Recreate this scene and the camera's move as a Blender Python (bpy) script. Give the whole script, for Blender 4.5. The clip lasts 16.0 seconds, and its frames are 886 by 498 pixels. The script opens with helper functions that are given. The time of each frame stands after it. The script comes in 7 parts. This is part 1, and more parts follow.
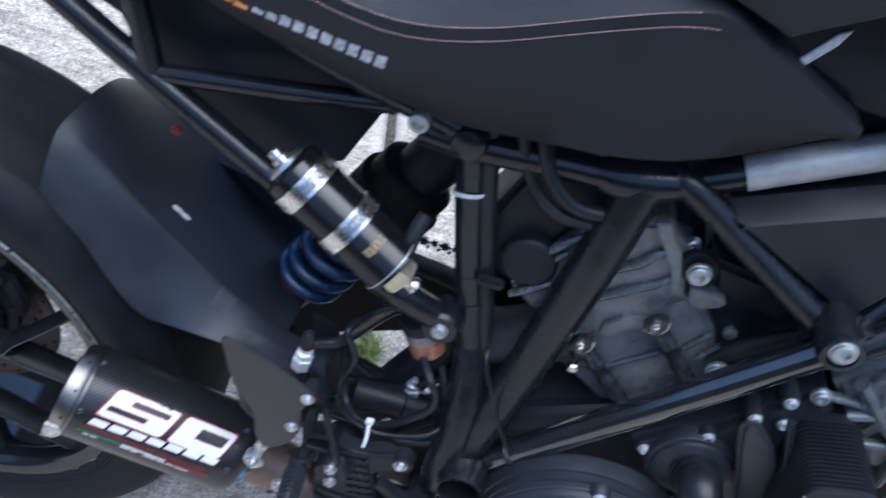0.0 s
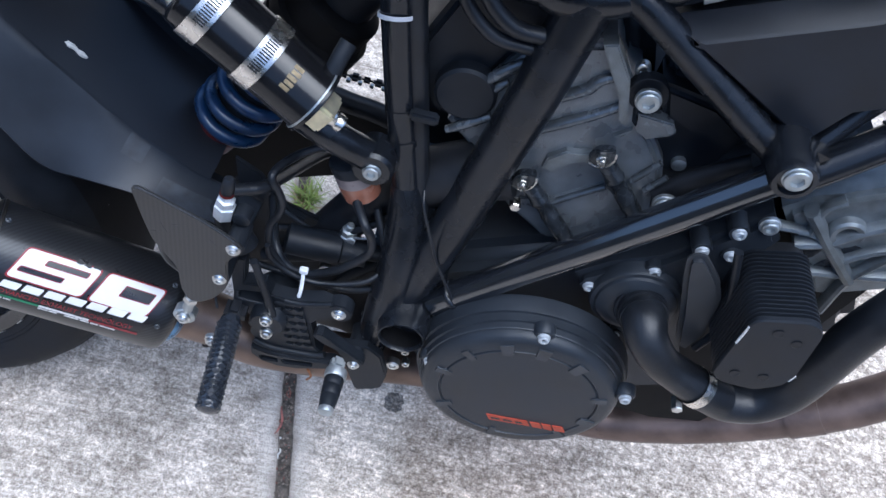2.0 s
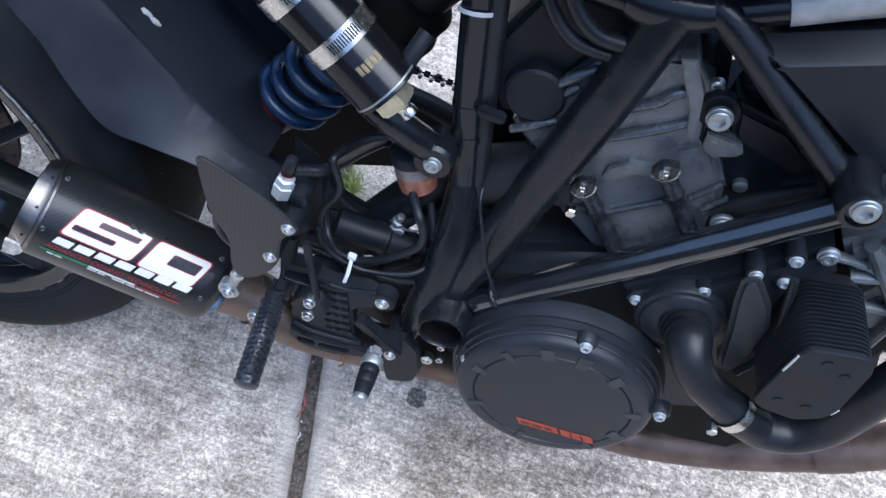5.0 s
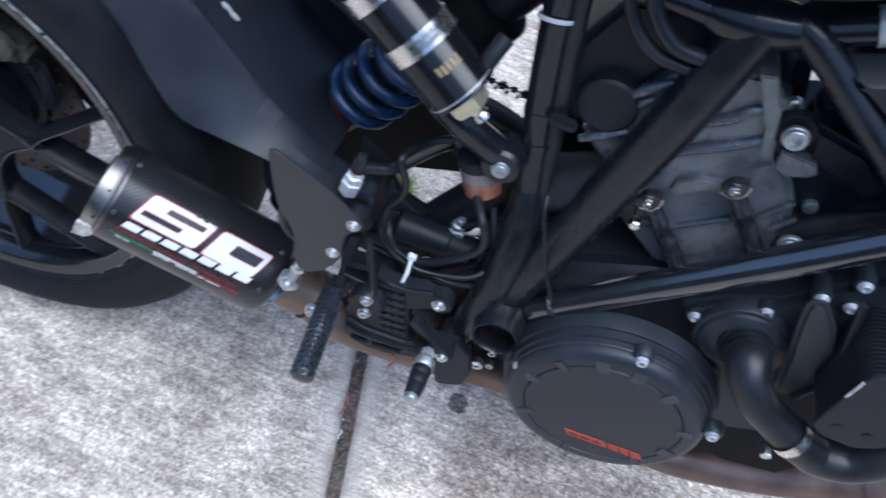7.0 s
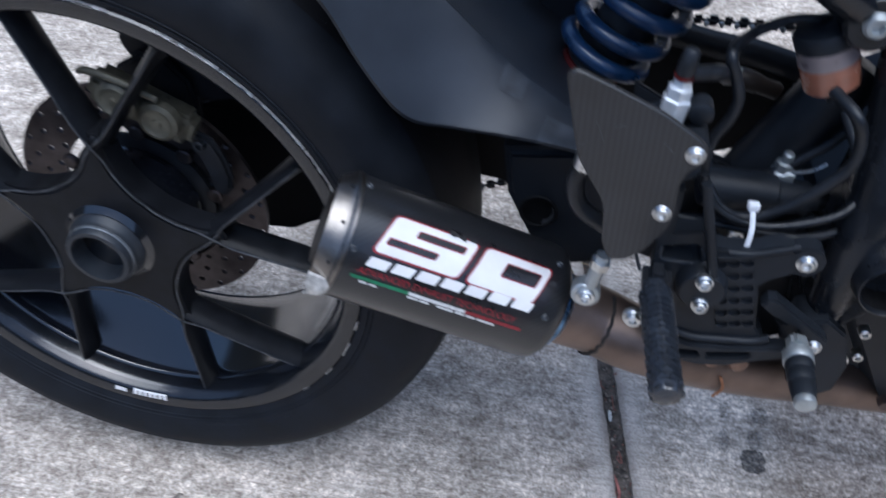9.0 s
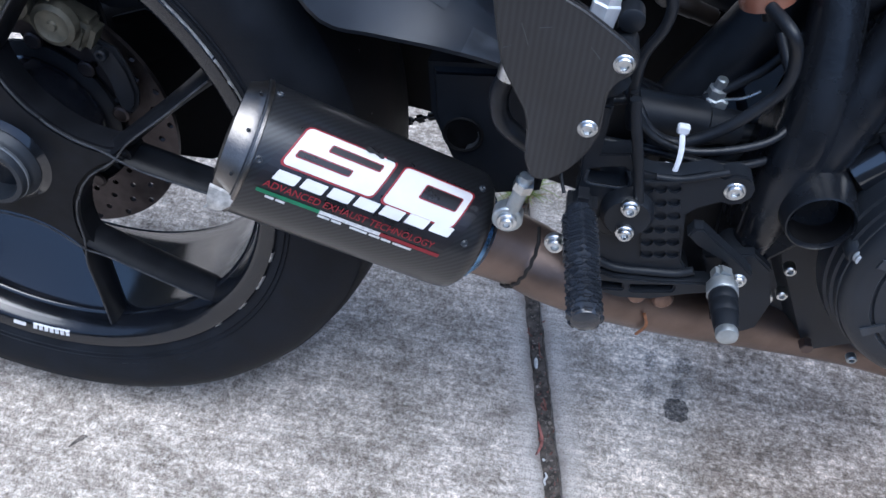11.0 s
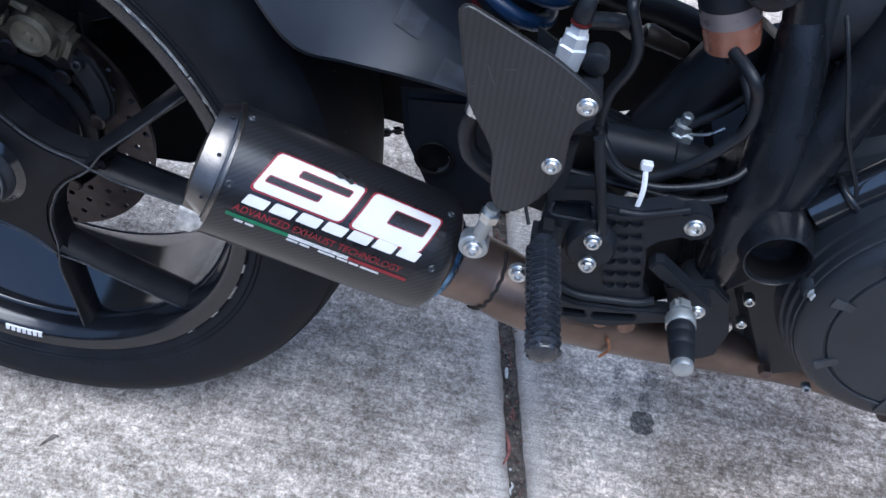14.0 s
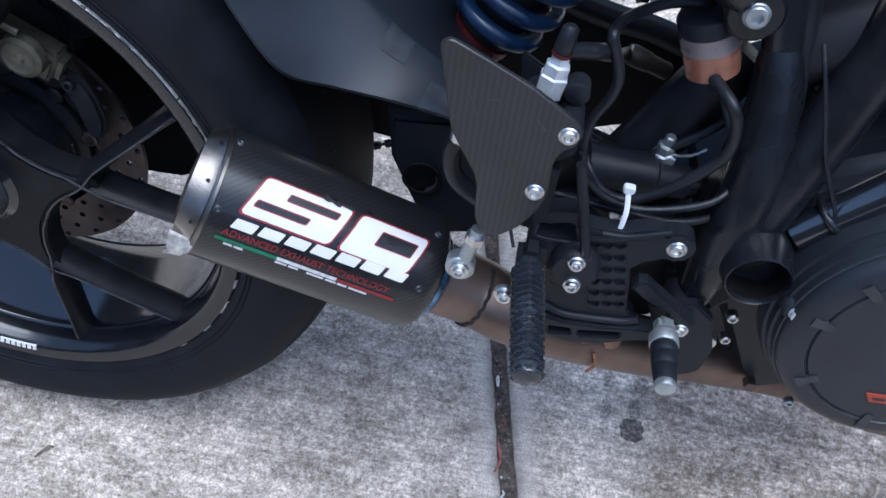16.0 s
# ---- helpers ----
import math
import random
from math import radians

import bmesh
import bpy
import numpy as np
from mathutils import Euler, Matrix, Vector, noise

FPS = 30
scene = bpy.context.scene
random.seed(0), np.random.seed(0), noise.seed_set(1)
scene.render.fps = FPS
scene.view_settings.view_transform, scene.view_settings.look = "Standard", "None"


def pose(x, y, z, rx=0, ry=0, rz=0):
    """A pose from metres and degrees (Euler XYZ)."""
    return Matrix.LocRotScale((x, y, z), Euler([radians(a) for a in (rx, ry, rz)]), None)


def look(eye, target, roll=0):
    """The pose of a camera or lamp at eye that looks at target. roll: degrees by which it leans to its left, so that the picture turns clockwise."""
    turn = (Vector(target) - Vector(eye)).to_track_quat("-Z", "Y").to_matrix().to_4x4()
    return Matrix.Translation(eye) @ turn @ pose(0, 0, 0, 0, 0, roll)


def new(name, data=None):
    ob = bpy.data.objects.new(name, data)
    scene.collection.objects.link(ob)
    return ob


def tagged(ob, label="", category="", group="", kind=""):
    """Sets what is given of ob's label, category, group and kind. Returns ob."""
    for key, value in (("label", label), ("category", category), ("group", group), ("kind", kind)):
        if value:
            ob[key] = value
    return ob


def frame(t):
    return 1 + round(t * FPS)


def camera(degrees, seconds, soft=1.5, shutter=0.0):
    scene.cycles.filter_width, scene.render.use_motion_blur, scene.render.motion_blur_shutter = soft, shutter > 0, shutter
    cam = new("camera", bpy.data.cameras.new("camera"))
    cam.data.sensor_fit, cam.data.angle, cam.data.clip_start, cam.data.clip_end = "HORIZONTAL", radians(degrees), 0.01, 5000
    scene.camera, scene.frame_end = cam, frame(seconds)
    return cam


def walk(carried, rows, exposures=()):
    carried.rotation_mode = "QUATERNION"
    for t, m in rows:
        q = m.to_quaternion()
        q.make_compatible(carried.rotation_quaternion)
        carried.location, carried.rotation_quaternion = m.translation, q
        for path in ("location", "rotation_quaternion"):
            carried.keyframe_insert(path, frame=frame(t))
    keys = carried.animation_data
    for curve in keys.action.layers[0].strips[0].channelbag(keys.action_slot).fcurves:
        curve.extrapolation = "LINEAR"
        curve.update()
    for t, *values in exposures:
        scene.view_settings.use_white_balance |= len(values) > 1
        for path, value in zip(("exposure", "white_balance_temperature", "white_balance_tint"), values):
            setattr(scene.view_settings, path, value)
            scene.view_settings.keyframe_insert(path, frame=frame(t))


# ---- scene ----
cam = camera(57.4, 16.0, shutter=0.5)
PATH = [
    (0, (0.566, -0.336, 1.158), (0.474, 0.901, -0.411), 12.6),
    (0.3, (0.589, -0.306, 1.164), (0.535, 0.927, -0.41), 14.8),
    (0.5, (0.585, -0.303, 1.147), (0.56, 0.901, -0.449), 17.7),
    (1, (0.571, -0.304, 1.116), (0.664, 0.7, -0.611), 19.6),
    (1.5, (0.58, -0.31, 1.119), (0.705, 0.67, -0.62), 20.3),
    (2, (0.579, -0.312, 1.117), (0.705, 0.648, -0.634), 20.4),
    (2.5, (0.577, -0.316, 1.114), (0.698, 0.629, -0.644), 21.7),
    (3, (0.571, -0.317, 1.113), (0.687, 0.628, -0.647), 23.1),
    (3.5, (0.567, -0.317, 1.113), (0.677, 0.631, -0.645), 23.6),
    (4, (0.561, -0.318, 1.11), (0.649, 0.632, -0.648), 23.0),
    (4.2, (0.558, -0.321, 1.11), (0.641, 0.63, -0.648), 23.0),
    (6.5, (0.551, -0.322, 1.108), (0.633, 0.635, -0.647), 25.0),
    (7, (0.536, -0.333, 1.106), (0.529, 0.613, -0.656), 22.2),
    (7.5, (0.518, -0.364, 1.131), (0.246, 0.575, -0.613), 11.5),
    (8, (0.431, -0.39, 1.075), (0.017, 0.555, -0.638), -0.2),
    (8.3, (0.378, -0.38, 1.021), (0.017, 0.609, -0.68), -2.6),
    (8.5, (0.373, -0.381, 0.983), (0.024, 0.653, -0.693), -4.0),
    (9, (0.397, -0.379, 0.877), (0.105, 0.81, -0.704), -3.6),
    (9.5, (0.413, -0.381, 0.833), (0.204, 0.813, -0.758), -1.1),
    (9.7, (0.415, -0.382, 0.83), (0.228, 0.811, -0.764), -0.1),
    (11.8, (0.414, -0.38, 0.841), (0.272, 0.745, -0.806), 4.6),
    (12, (0.412, -0.38, 0.847), (0.272, 0.744, -0.802), 4.8),
    (12.5, (0.415, -0.381, 0.853), (0.283, 0.747, -0.793), 4.5),
    (13, (0.423, -0.373, 0.857), (0.322, 0.766, -0.784), 5.8),
    (13.5, (0.426, -0.371, 0.855), (0.343, 0.763, -0.79), 7.2),
    (14, (0.423, -0.364, 0.855), (0.322, 0.769, -0.79), 6.7),
    (14.5, (0.427, -0.36, 0.858), (0.31, 0.781, -0.781), 5.7),
    (15, (0.425, -0.362, 0.866), (0.309, 0.785, -0.769), 6.0),
    (15.5, (0.426, -0.361, 0.879), (0.333, 0.79, -0.754), 7.8),
    (16, (0.427, -0.353, 0.872), (0.335, 0.77, -0.78), 6.8),
]
walk(cam, [(t, look(eye, target, roll)) for t, eye, target, roll in PATH], [(0.0, 0.86, 5180, 7), (0.3, 0.86, 5180, 7), (1.0, 0.90, 5220, 7), (4.0, 0.88, 5230, 7), (7.0, 0.86, 5180, 7), (7.5, 0.84, 5120, 7), (8.0, 0.68, 4920, 7), (8.5, 0.60, 4930, 7), (9.0, 0.61, 5280, 7), (9.5, 0.72, 5260, 7), (12.5, 0.86, 5220, 7), (15.0, 0.78, 5200, 7), (16.0, 0.76, 5200, 7)])

# world, sun and exposure
world = bpy.data.worlds.new("sky")
scene.world = world
world.use_nodes = True
wn = world.node_tree
sky = wn.nodes.new("ShaderNodeTexSky")
sky.sky_type = "NISHITA"
sky.sun_disc = False
sky.sun_elevation, sky.sun_rotation = radians(83), radians(117)
sky.air_density, sky.dust_density, sky.ozone_density = 1.0, 3.0, 1.0
wn.nodes["Background"].inputs[1].default_value = 0.125
wn.links.new(sky.outputs[0], wn.nodes["Background"].inputs[0])
sun_data = bpy.data.lights.new("sun", "SUN")
sun_data.energy, sun_data.angle, sun_data.color = 2.05, radians(60), (1.0, 0.93, 0.85)
sun = new("sun", sun_data)
sun.matrix_world = look((0.70, -0.20, 3.6), (0.3, 0, 0))
tagged(sun, kind="structure")


# ---- materials ----
JOINT = Vector((0.4937, 0.0))
JDIR = Vector((-0.205, 1.0)).normalized()
def mat(name, color, rough=0.5, metal=0.0, coat=0.0, vary=0.25, scale=60.0, bump=0.05, fine=900.0, spots=None, rvary=0.15, spec=0.5):
    """A surface with coarse stain variation, fine grain and bump; spots=(color, amount, scale) adds flecks of dirt or wear."""
    m = bpy.data.materials.new(name)
    m.use_nodes = True
    nt = m.node_tree
    b = nt.nodes["Principled BSDF"]
    co = nt.nodes.new("ShaderNodeTexCoord")
    n1, n2 = nt.nodes.new("ShaderNodeTexNoise"), nt.nodes.new("ShaderNodeTexNoise")
    n1.inputs["Scale"].default_value, n1.inputs["Detail"].default_value = scale, 6
    n2.inputs["Scale"].default_value, n2.inputs["Detail"].default_value = fine, 3
    for n in (n1, n2):
        nt.links.new(co.outputs["Object"], n.inputs["Vector"])
    r = nt.nodes.new("ShaderNodeValToRGB")
    r.color_ramp.elements[0].position, r.color_ramp.elements[1].position = 0.3, 0.72
    lo, hi = [c * (1 - vary) for c in color], [min(1, c * (1 + vary)) for c in color]
    r.color_ramp.elements[0].color, r.color_ramp.elements[1].color = (*lo, 1), (*hi, 1)
    nt.links.new(n1.outputs["Fac"], r.inputs["Fac"])
    out = r.outputs["Color"]
    if spots:
        sc, amount, ss = spots
        n3 = nt.nodes.new("ShaderNodeTexNoise")
        n3.inputs["Scale"].default_value, n3.inputs["Detail"].default_value, n3.inputs["Roughness"].default_value = ss, 8, 0.7
        nt.links.new(co.outputs["Object"], n3.inputs["Vector"])
        r3 = nt.nodes.new("ShaderNodeValToRGB")
        r3.color_ramp.elements[0].position, r3.color_ramp.elements[1].position = 0.75 - 0.3 * amount, 0.82 - 0.3 * amount
        nt.links.new(n3.outputs["Fac"], r3.inputs["Fac"])
        mx = nt.nodes.new("ShaderNodeMix")
        mx.data_type = "RGBA"
        mx.inputs["B"].default_value = (*sc, 1)
        nt.links.new(r3.outputs["Color"], mx.inputs["Factor"])
        nt.links.new(out, mx.inputs["A"])
        out = mx.outputs["Result"]
    nt.links.new(out, b.inputs["Base Color"])
    mr = nt.nodes.new("ShaderNodeMapRange")
    mr.inputs["To Min"].default_value, mr.inputs["To Max"].default_value = max(0.03, rough - rvary), min(1, rough + rvary)
    nt.links.new(n1.outputs["Fac"], mr.inputs["Value"])
    nt.links.new(mr.outputs["Result"], b.inputs["Roughness"])
    b.inputs["Metallic"].default_value = metal
    b.inputs["Specular IOR Level"].default_value = spec
    b.inputs["Coat Weight"].default_value = coat
    b.inputs["Coat Roughness"].default_value = 0.15
    bp = nt.nodes.new("ShaderNodeBump")
    bp.inputs["Strength"].default_value, bp.inputs["Distance"].default_value = bump, 0.001
    nt.links.new(n2.outputs["Fac"], bp.inputs["Height"])
    nt.links.new(bp.outputs["Normal"], b.inputs["Normal"])
    return m


FRAME = mat("satin_black_frame_paint", (0.0095, 0.0112, 0.0150), 0.22, 0, 0.0, 0.3, 40, 0.05, 700, ((0.05, 0.052, 0.056), 0.07, 230), rvary=0.06, spec=0.48)
FRAMEG = mat("glossy_black_frame_paint", (0.0095, 0.0112, 0.0150), 0.13, 0, 1.0, 0.3, 40, 0.05, 700, ((0.05, 0.052, 0.056), 0.07, 230), rvary=0.05, spec=1.0)
CASTM = mat("satin_black_casting", (0.0088, 0.0102, 0.0135), 0.27, 0, 0, 0.35, 40, 0.15, 500, ((0.04, 0.042, 0.046), 0.10, 150), spec=0.44)
MATTE = mat("matte_black_plastic", (0.0115, 0.0138, 0.0182), 0.46, 0, 0, 0.3, 30, 0.12, 1500, ((0.05, 0.05, 0.05), 0.08, 170), spec=0.26)
GREYPL = mat("dusty_grey_black_plastic", (0.0175, 0.0215, 0.0295), 0.44, 0, 0, 0.45, 18, 0.12, 1600, ((0.055, 0.057, 0.062), 0.30, 26), spec=0.42)
DARK = mat("deep_black_part", (0.0124, 0.0136, 0.0166), 0.48, 0, 0, 0.4, 40, 0.15, 700, ((0.045, 0.043, 0.04), 0.10, 120), spec=0.28)
RUBBER = mat("black_rubber", (0.0118, 0.0135, 0.0172), 0.38, 0, 0, 0.35, 50, 0.2, 500, ((0.05, 0.05, 0.05), 0.06, 120), spec=0.38)
TYRE = mat("tyre_rubber", (0.0110, 0.0128, 0.0168), 0.60, 0, 0, 0.3, 30, 0.2, 400, ((0.06, 0.058, 0.058), 0.08, 90), spec=0.14)
# blacker than DARK: deep shade painted into recessed and overhung castings
PITCH = mat("shade_black_casting", (0.0065, 0.0064, 0.0070), 0.6, 0, 0, 0.3, 60, 0.2, 500, spec=0.12)
TREAD = mat("scrubbed_tread_rubber", (0.0080, 0.0080, 0.0090), 0.60, 0, 0, 0.4, 30, 0.3, 500, ((0.45, 0.44, 0.44), 0.20, 240), spec=0.12)
SPOKEM = mat("dusty_black_spoke_paint", (0.0088, 0.0096, 0.0118), 0.36, 0.0, 0.0, 0.35, 50, 0.08, 900, ((0.030, 0.028, 0.026), 0.14, 70), spec=0.11)
# pale grey for scratches, and for wear and highlight painted along edges
PALE_EDGE = mat("pale_edge_grey", (0.048, 0.050, 0.055), 0.42, 0.1, 0, 0.6, 90, 0.2, 700, ((0.012, 0.013, 0.015), 0.40, 60))
RIMM = mat("gloss_black_wheel_paint", (0.0060, 0.0072, 0.0105), 0.11, 0.0, 0.6, 0.3, 60, 0.02, 900, ((0.05, 0.047, 0.043), 0.14, 70), spec=0.6, rvary=0.05)
LIPM = mat("rubbed_rim_lip_paint", (0.0080, 0.0092, 0.0122), 0.16, 0.0, 0.0, 0.4, 60, 0.08, 700, ((0.06, 0.06, 0.06), 0.16, 110), spec=0.6)
SCUFF = mat("scuffed_bare_aluminium", (0.55, 0.54, 0.52), 0.5, 0.6, 0, 0.4, 200, 0.4, 500)
ALU = mat("dull_aluminium", (0.43, 0.46, 0.475), 0.46, 0.85, 0, 0.2, 120, 0.15, 900)
ZINC = mat("pale_zinc_bolt", (0.52, 0.55, 0.58), 0.48, 0.5, 0, 0.2, 200, 0.1, 900)
STEEL = mat("zinc_steel", (0.62, 0.63, 0.63), 0.32, 1.0, 0, 0.18, 200, 0.08, 900, ((0.25, 0.22, 0.18), 0.1, 300))
OILY = mat("oil_wetted_casting", (0.024, 0.028, 0.034), 0.26, 0.3, 0.0, 0.4, 90, 0.3, 400)
CHROME = mat("stainless_band", (0.74, 0.715, 0.67), 0.26, 1.0, 0, 0.1, 150, 0.06, 900)
BRASS = mat("pale_anodised_gold", (0.62, 0.58, 0.42), 0.38, 0.8, 0, 0.15, 150)
CAPM = mat("brushed_stainless_cap", (0.215, 0.198, 0.182), 0.33, 1.0, 0, 0.35, 60, 0.15, 700, ((0.16, 0.13, 0.10), 0.30, 90))
PIPE = mat("heat_browned_steel_pipe", (0.178, 0.132, 0.109), 0.42, 0.8, 0, 0.38, 22, 0.15, 500, ((0.10, 0.062, 0.045), 0.28, 60))
HEADER = mat("rusty_brown_header_pipe", (0.155, 0.112, 0.096), 0.42, 0.55, 0, 0.40, 24, 0.2, 500, ((0.055, 0.038, 0.034), 0.35, 40))
BLUEWELD = mat("heat_blued_weld", (0.14, 0.25, 0.42), 0.3, 1.0, 0, 0.5, 90)
SOOT = mat("sooty_weld_crack", (0.02, 0.017, 0.015), 0.8, 0, 0, 0.3, 200)
ENGINE = mat("grey_engine_paint", (0.135, 0.148, 0.163), 0.30, 0.30, 0, 0.25, 50, 0.3, 700, ((0.12, 0.13, 0.14), 0.15, 110))
RIBM = mat("rubbed_grey_casting_edge", (0.120, 0.134, 0.150), 0.26, 0.55, 0, 0.25, 90, 0.2, 700)
ENGLITE = mat("bare_cast_aluminium", (0.185, 0.205, 0.220), 0.45, 0.7, 0, 0.25, 70, 0.3, 700)
COVER = mat("black_magnesium_cover", (0.0225, 0.0268, 0.034), 0.38, 0.1, 0, 0.2, 30, 0.25, 1300, spec=0.32)
# paler than COVER, to paint the highlights on its rings and notches
EDGEM = mat("pale_cover_edge", (0.034, 0.039, 0.047), 0.34, 0.1, 0, 0.4, 60, 0.2, 900, spec=0.4)
BLUE = mat("blue_spring_lacquer", (0.010, 0.031, 0.084), 0.30, 0.1, 0.4, 0.3, 40, 0.05, 600, ((0.05, 0.05, 0.06), 0.15, 120))
RED = mat("red_anodised", (0.11, 0.014, 0.014), 0.4, 0.4, 0, 0.2, 100)
ORANGE = mat("orange_decal", (0.36, 0.050, 0.022), 0.5, 0, 0, 0.15, 200, 0.05, 900, ((0.1, 0.03, 0.02), 0.2, 260))
ORANGE2 = mat("light_orange_decal", (0.75, 0.30, 0.08), 0.5, 0, 0, 0.15, 200)
WHITE = mat("white_decal", (0.70, 0.69, 0.69), 0.42, 0, 0.1, 0.06, 60, 0.03, 900)
PRINTG = mat("rubbed_seat_print", (0.36, 0.37, 0.39), 0.6, 0, 0, 0.5, 260, 0.1, 900, ((0.03, 0.03, 0.035), 0.35, 300))
WHITEW = mat("worn_white_print", (0.62, 0.62, 0.61), 0.55, 0, 0, 0.25, 300, 0.05, 900)
NYLON = mat("white_nylon_tie", (0.68, 0.70, 0.74), 0.42, 0, 0, 0.08, 100)
REDDEC = mat("dark_red_decal", (0.20, 0.010, 0.018), 0.4, 0, 0.2, 0.2, 60)
REDTXT = mat("red_print", (0.24, 0.018, 0.026), 0.45, 0, 0, 0.15, 60)
GREEND = mat("green_decal", (0.02, 0.16, 0.075), 0.45, 0, 0, 0.3, 120)
BLACKD = mat("black_decal", (0.012, 0.011, 0.013), 0.3, 0, 0.3, 0.2, 60)
SEAT = mat("black_vinyl_seat", (0.014, 0.016, 0.020), 0.50, 0, 0, 0.15, 25, 0.5, 1400, spec=0.32)
TANKM = mat("grained_black_tank_cover", (0.018, 0.0205, 0.0252), 0.46, 0, 0, 0.15, 25, 0.5, 1400, spec=0.32)
THREAD = mat("pink_seat_thread", (0.40, 0.25, 0.26), 0.7, 0, 0, 0.2, 400)
FOIL = mat("aluminium_tape", (0.54, 0.54, 0.53), 0.58, 0.6, 0, 0.2, 60, 0.9, 220)
FLUID = mat("amber_brake_fluid", (0.29, 0.118, 0.072), 0.25, 0, 0.2, 0.25, 60)
MILKY = mat("cloudy_reservoir_plastic", (0.20, 0.165, 0.165), 0.3, 0, 0.2, 0.2, 60)
ROTOR = mat("rust_tinged_brake_steel", (0.070, 0.060, 0.060), 0.42, 0.85, 0, 0.35, 60, 0.15, 500)
CALIPER = mat("grimy_gold_caliper", (0.100, 0.094, 0.070), 0.55, 0.4, 0, 0.5, 60, 0.3, 300, ((0.015, 0.014, 0.012), 0.45, 70))
GOLDT = mat("gold_print", (0.26, 0.20, 0.11), 0.5, 0.2, 0, 0.4, 300)
DIRT = mat("joint_dirt", (0.080, 0.068, 0.057), 0.95, 0, 0, 0.75, 110, 1.0, 300, ((0.30, 0.27, 0.24), 0.42, 130))
LEAF = mat("dry_leaf_bits", (0.17, 0.075, 0.058), 0.8, 0, 0, 0.6, 90)
GRASS = mat("weed_green", (0.20, 0.26, 0.06), 0.7, 0, 0, 0.4, 100)
STRAW = mat("dry_weed", (0.28, 0.20, 0.11), 0.8, 0, 0, 0.4, 100)


def carbon(name, base, rough, size, coat):
    """Twill weave: two crossing stripe sets that swap along diagonals."""
    m = mat(name, base, rough, 0, coat, 0.2, 20, 0.03, 900)
    nt = m.node_tree
    b = nt.nodes["Principled BSDF"]
    uv = nt.nodes.new("ShaderNodeTexCoord")
    mp = nt.nodes.new("ShaderNodeMapping")
    mp.inputs["Scale"].default_value = (1 / size, 1 / size, 1 / size)
    nt.links.new(uv.outputs["UV"], mp.inputs["Vector"])
    w = nt.nodes.new("ShaderNodeTexWave")
    w.bands_direction, w.wave_profile = "DIAGONAL", "SAW"
    w.inputs["Scale"].default_value = 0.11
    w.inputs["Distortion"].default_value = 0.0
    nt.links.new(mp.outputs["Vector"], w.inputs["Vector"])
    r = nt.nodes.new("ShaderNodeValToRGB")
    r.color_ramp.elements[0].position, r.color_ramp.elements[1].position = 0.4, 0.6
    r.color_ramp.elements[0].color = (*[c * 0.72 for c in base], 1)
    r.color_ramp.elements[1].color = (*[c * 1.55 for c in base], 1)
    nt.links.new(w.outputs["Fac"], r.inputs["Fac"])
    nt.links.new(r.outputs["Color"], b.inputs["Base Color"])
    return m


CARBON = carbon("carbon_weave", (0.0105, 0.0111, 0.0128), 0.36, 0.0008, 0.3)
CARBON2 = mat("worn_carbon_plate", (0.021, 0.021, 0.0225), 0.42, 0, 0.2, 0.2, 30, 0.1, 900, ((0.12, 0.12, 0.12), 0.06, 180))


def stripes(m, scale, low, high):
    """Even ribs along x worked into a material's colour and relief."""
    nt = m.node_tree
    b = nt.nodes["Principled BSDF"]
    w = nt.nodes.new("ShaderNodeTexWave")
    w.bands_direction = "X"
    w.inputs["Scale"].default_value, w.inputs["Distortion"].default_value, w.inputs["Detail"].default_value = scale, 0.6, 2
    co = nt.nodes.new("ShaderNodeTexCoord")
    nt.links.new(co.outputs["Object"], w.inputs["Vector"])
    r = nt.nodes.new("ShaderNodeValToRGB")
    r.color_ramp.elements[0].color, r.color_ramp.elements[1].color = (low, low, low, 1), (high, high, high, 1)
    nt.links.new(w.outputs["Fac"], r.inputs["Fac"])
    x = nt.nodes.new("ShaderNodeMix")
    x.data_type, x.blend_type = "RGBA", "MULTIPLY"
    x.inputs["Factor"].default_value = 1.0
    nt.links.new(b.inputs["Base Color"].links[0].from_socket, x.inputs["A"])
    nt.links.new(r.outputs["Color"], x.inputs["B"])
    nt.links.new(x.outputs["Result"], b.inputs["Base Color"])


stripes(CARBON2, 88.0, 0.80, 1.22)


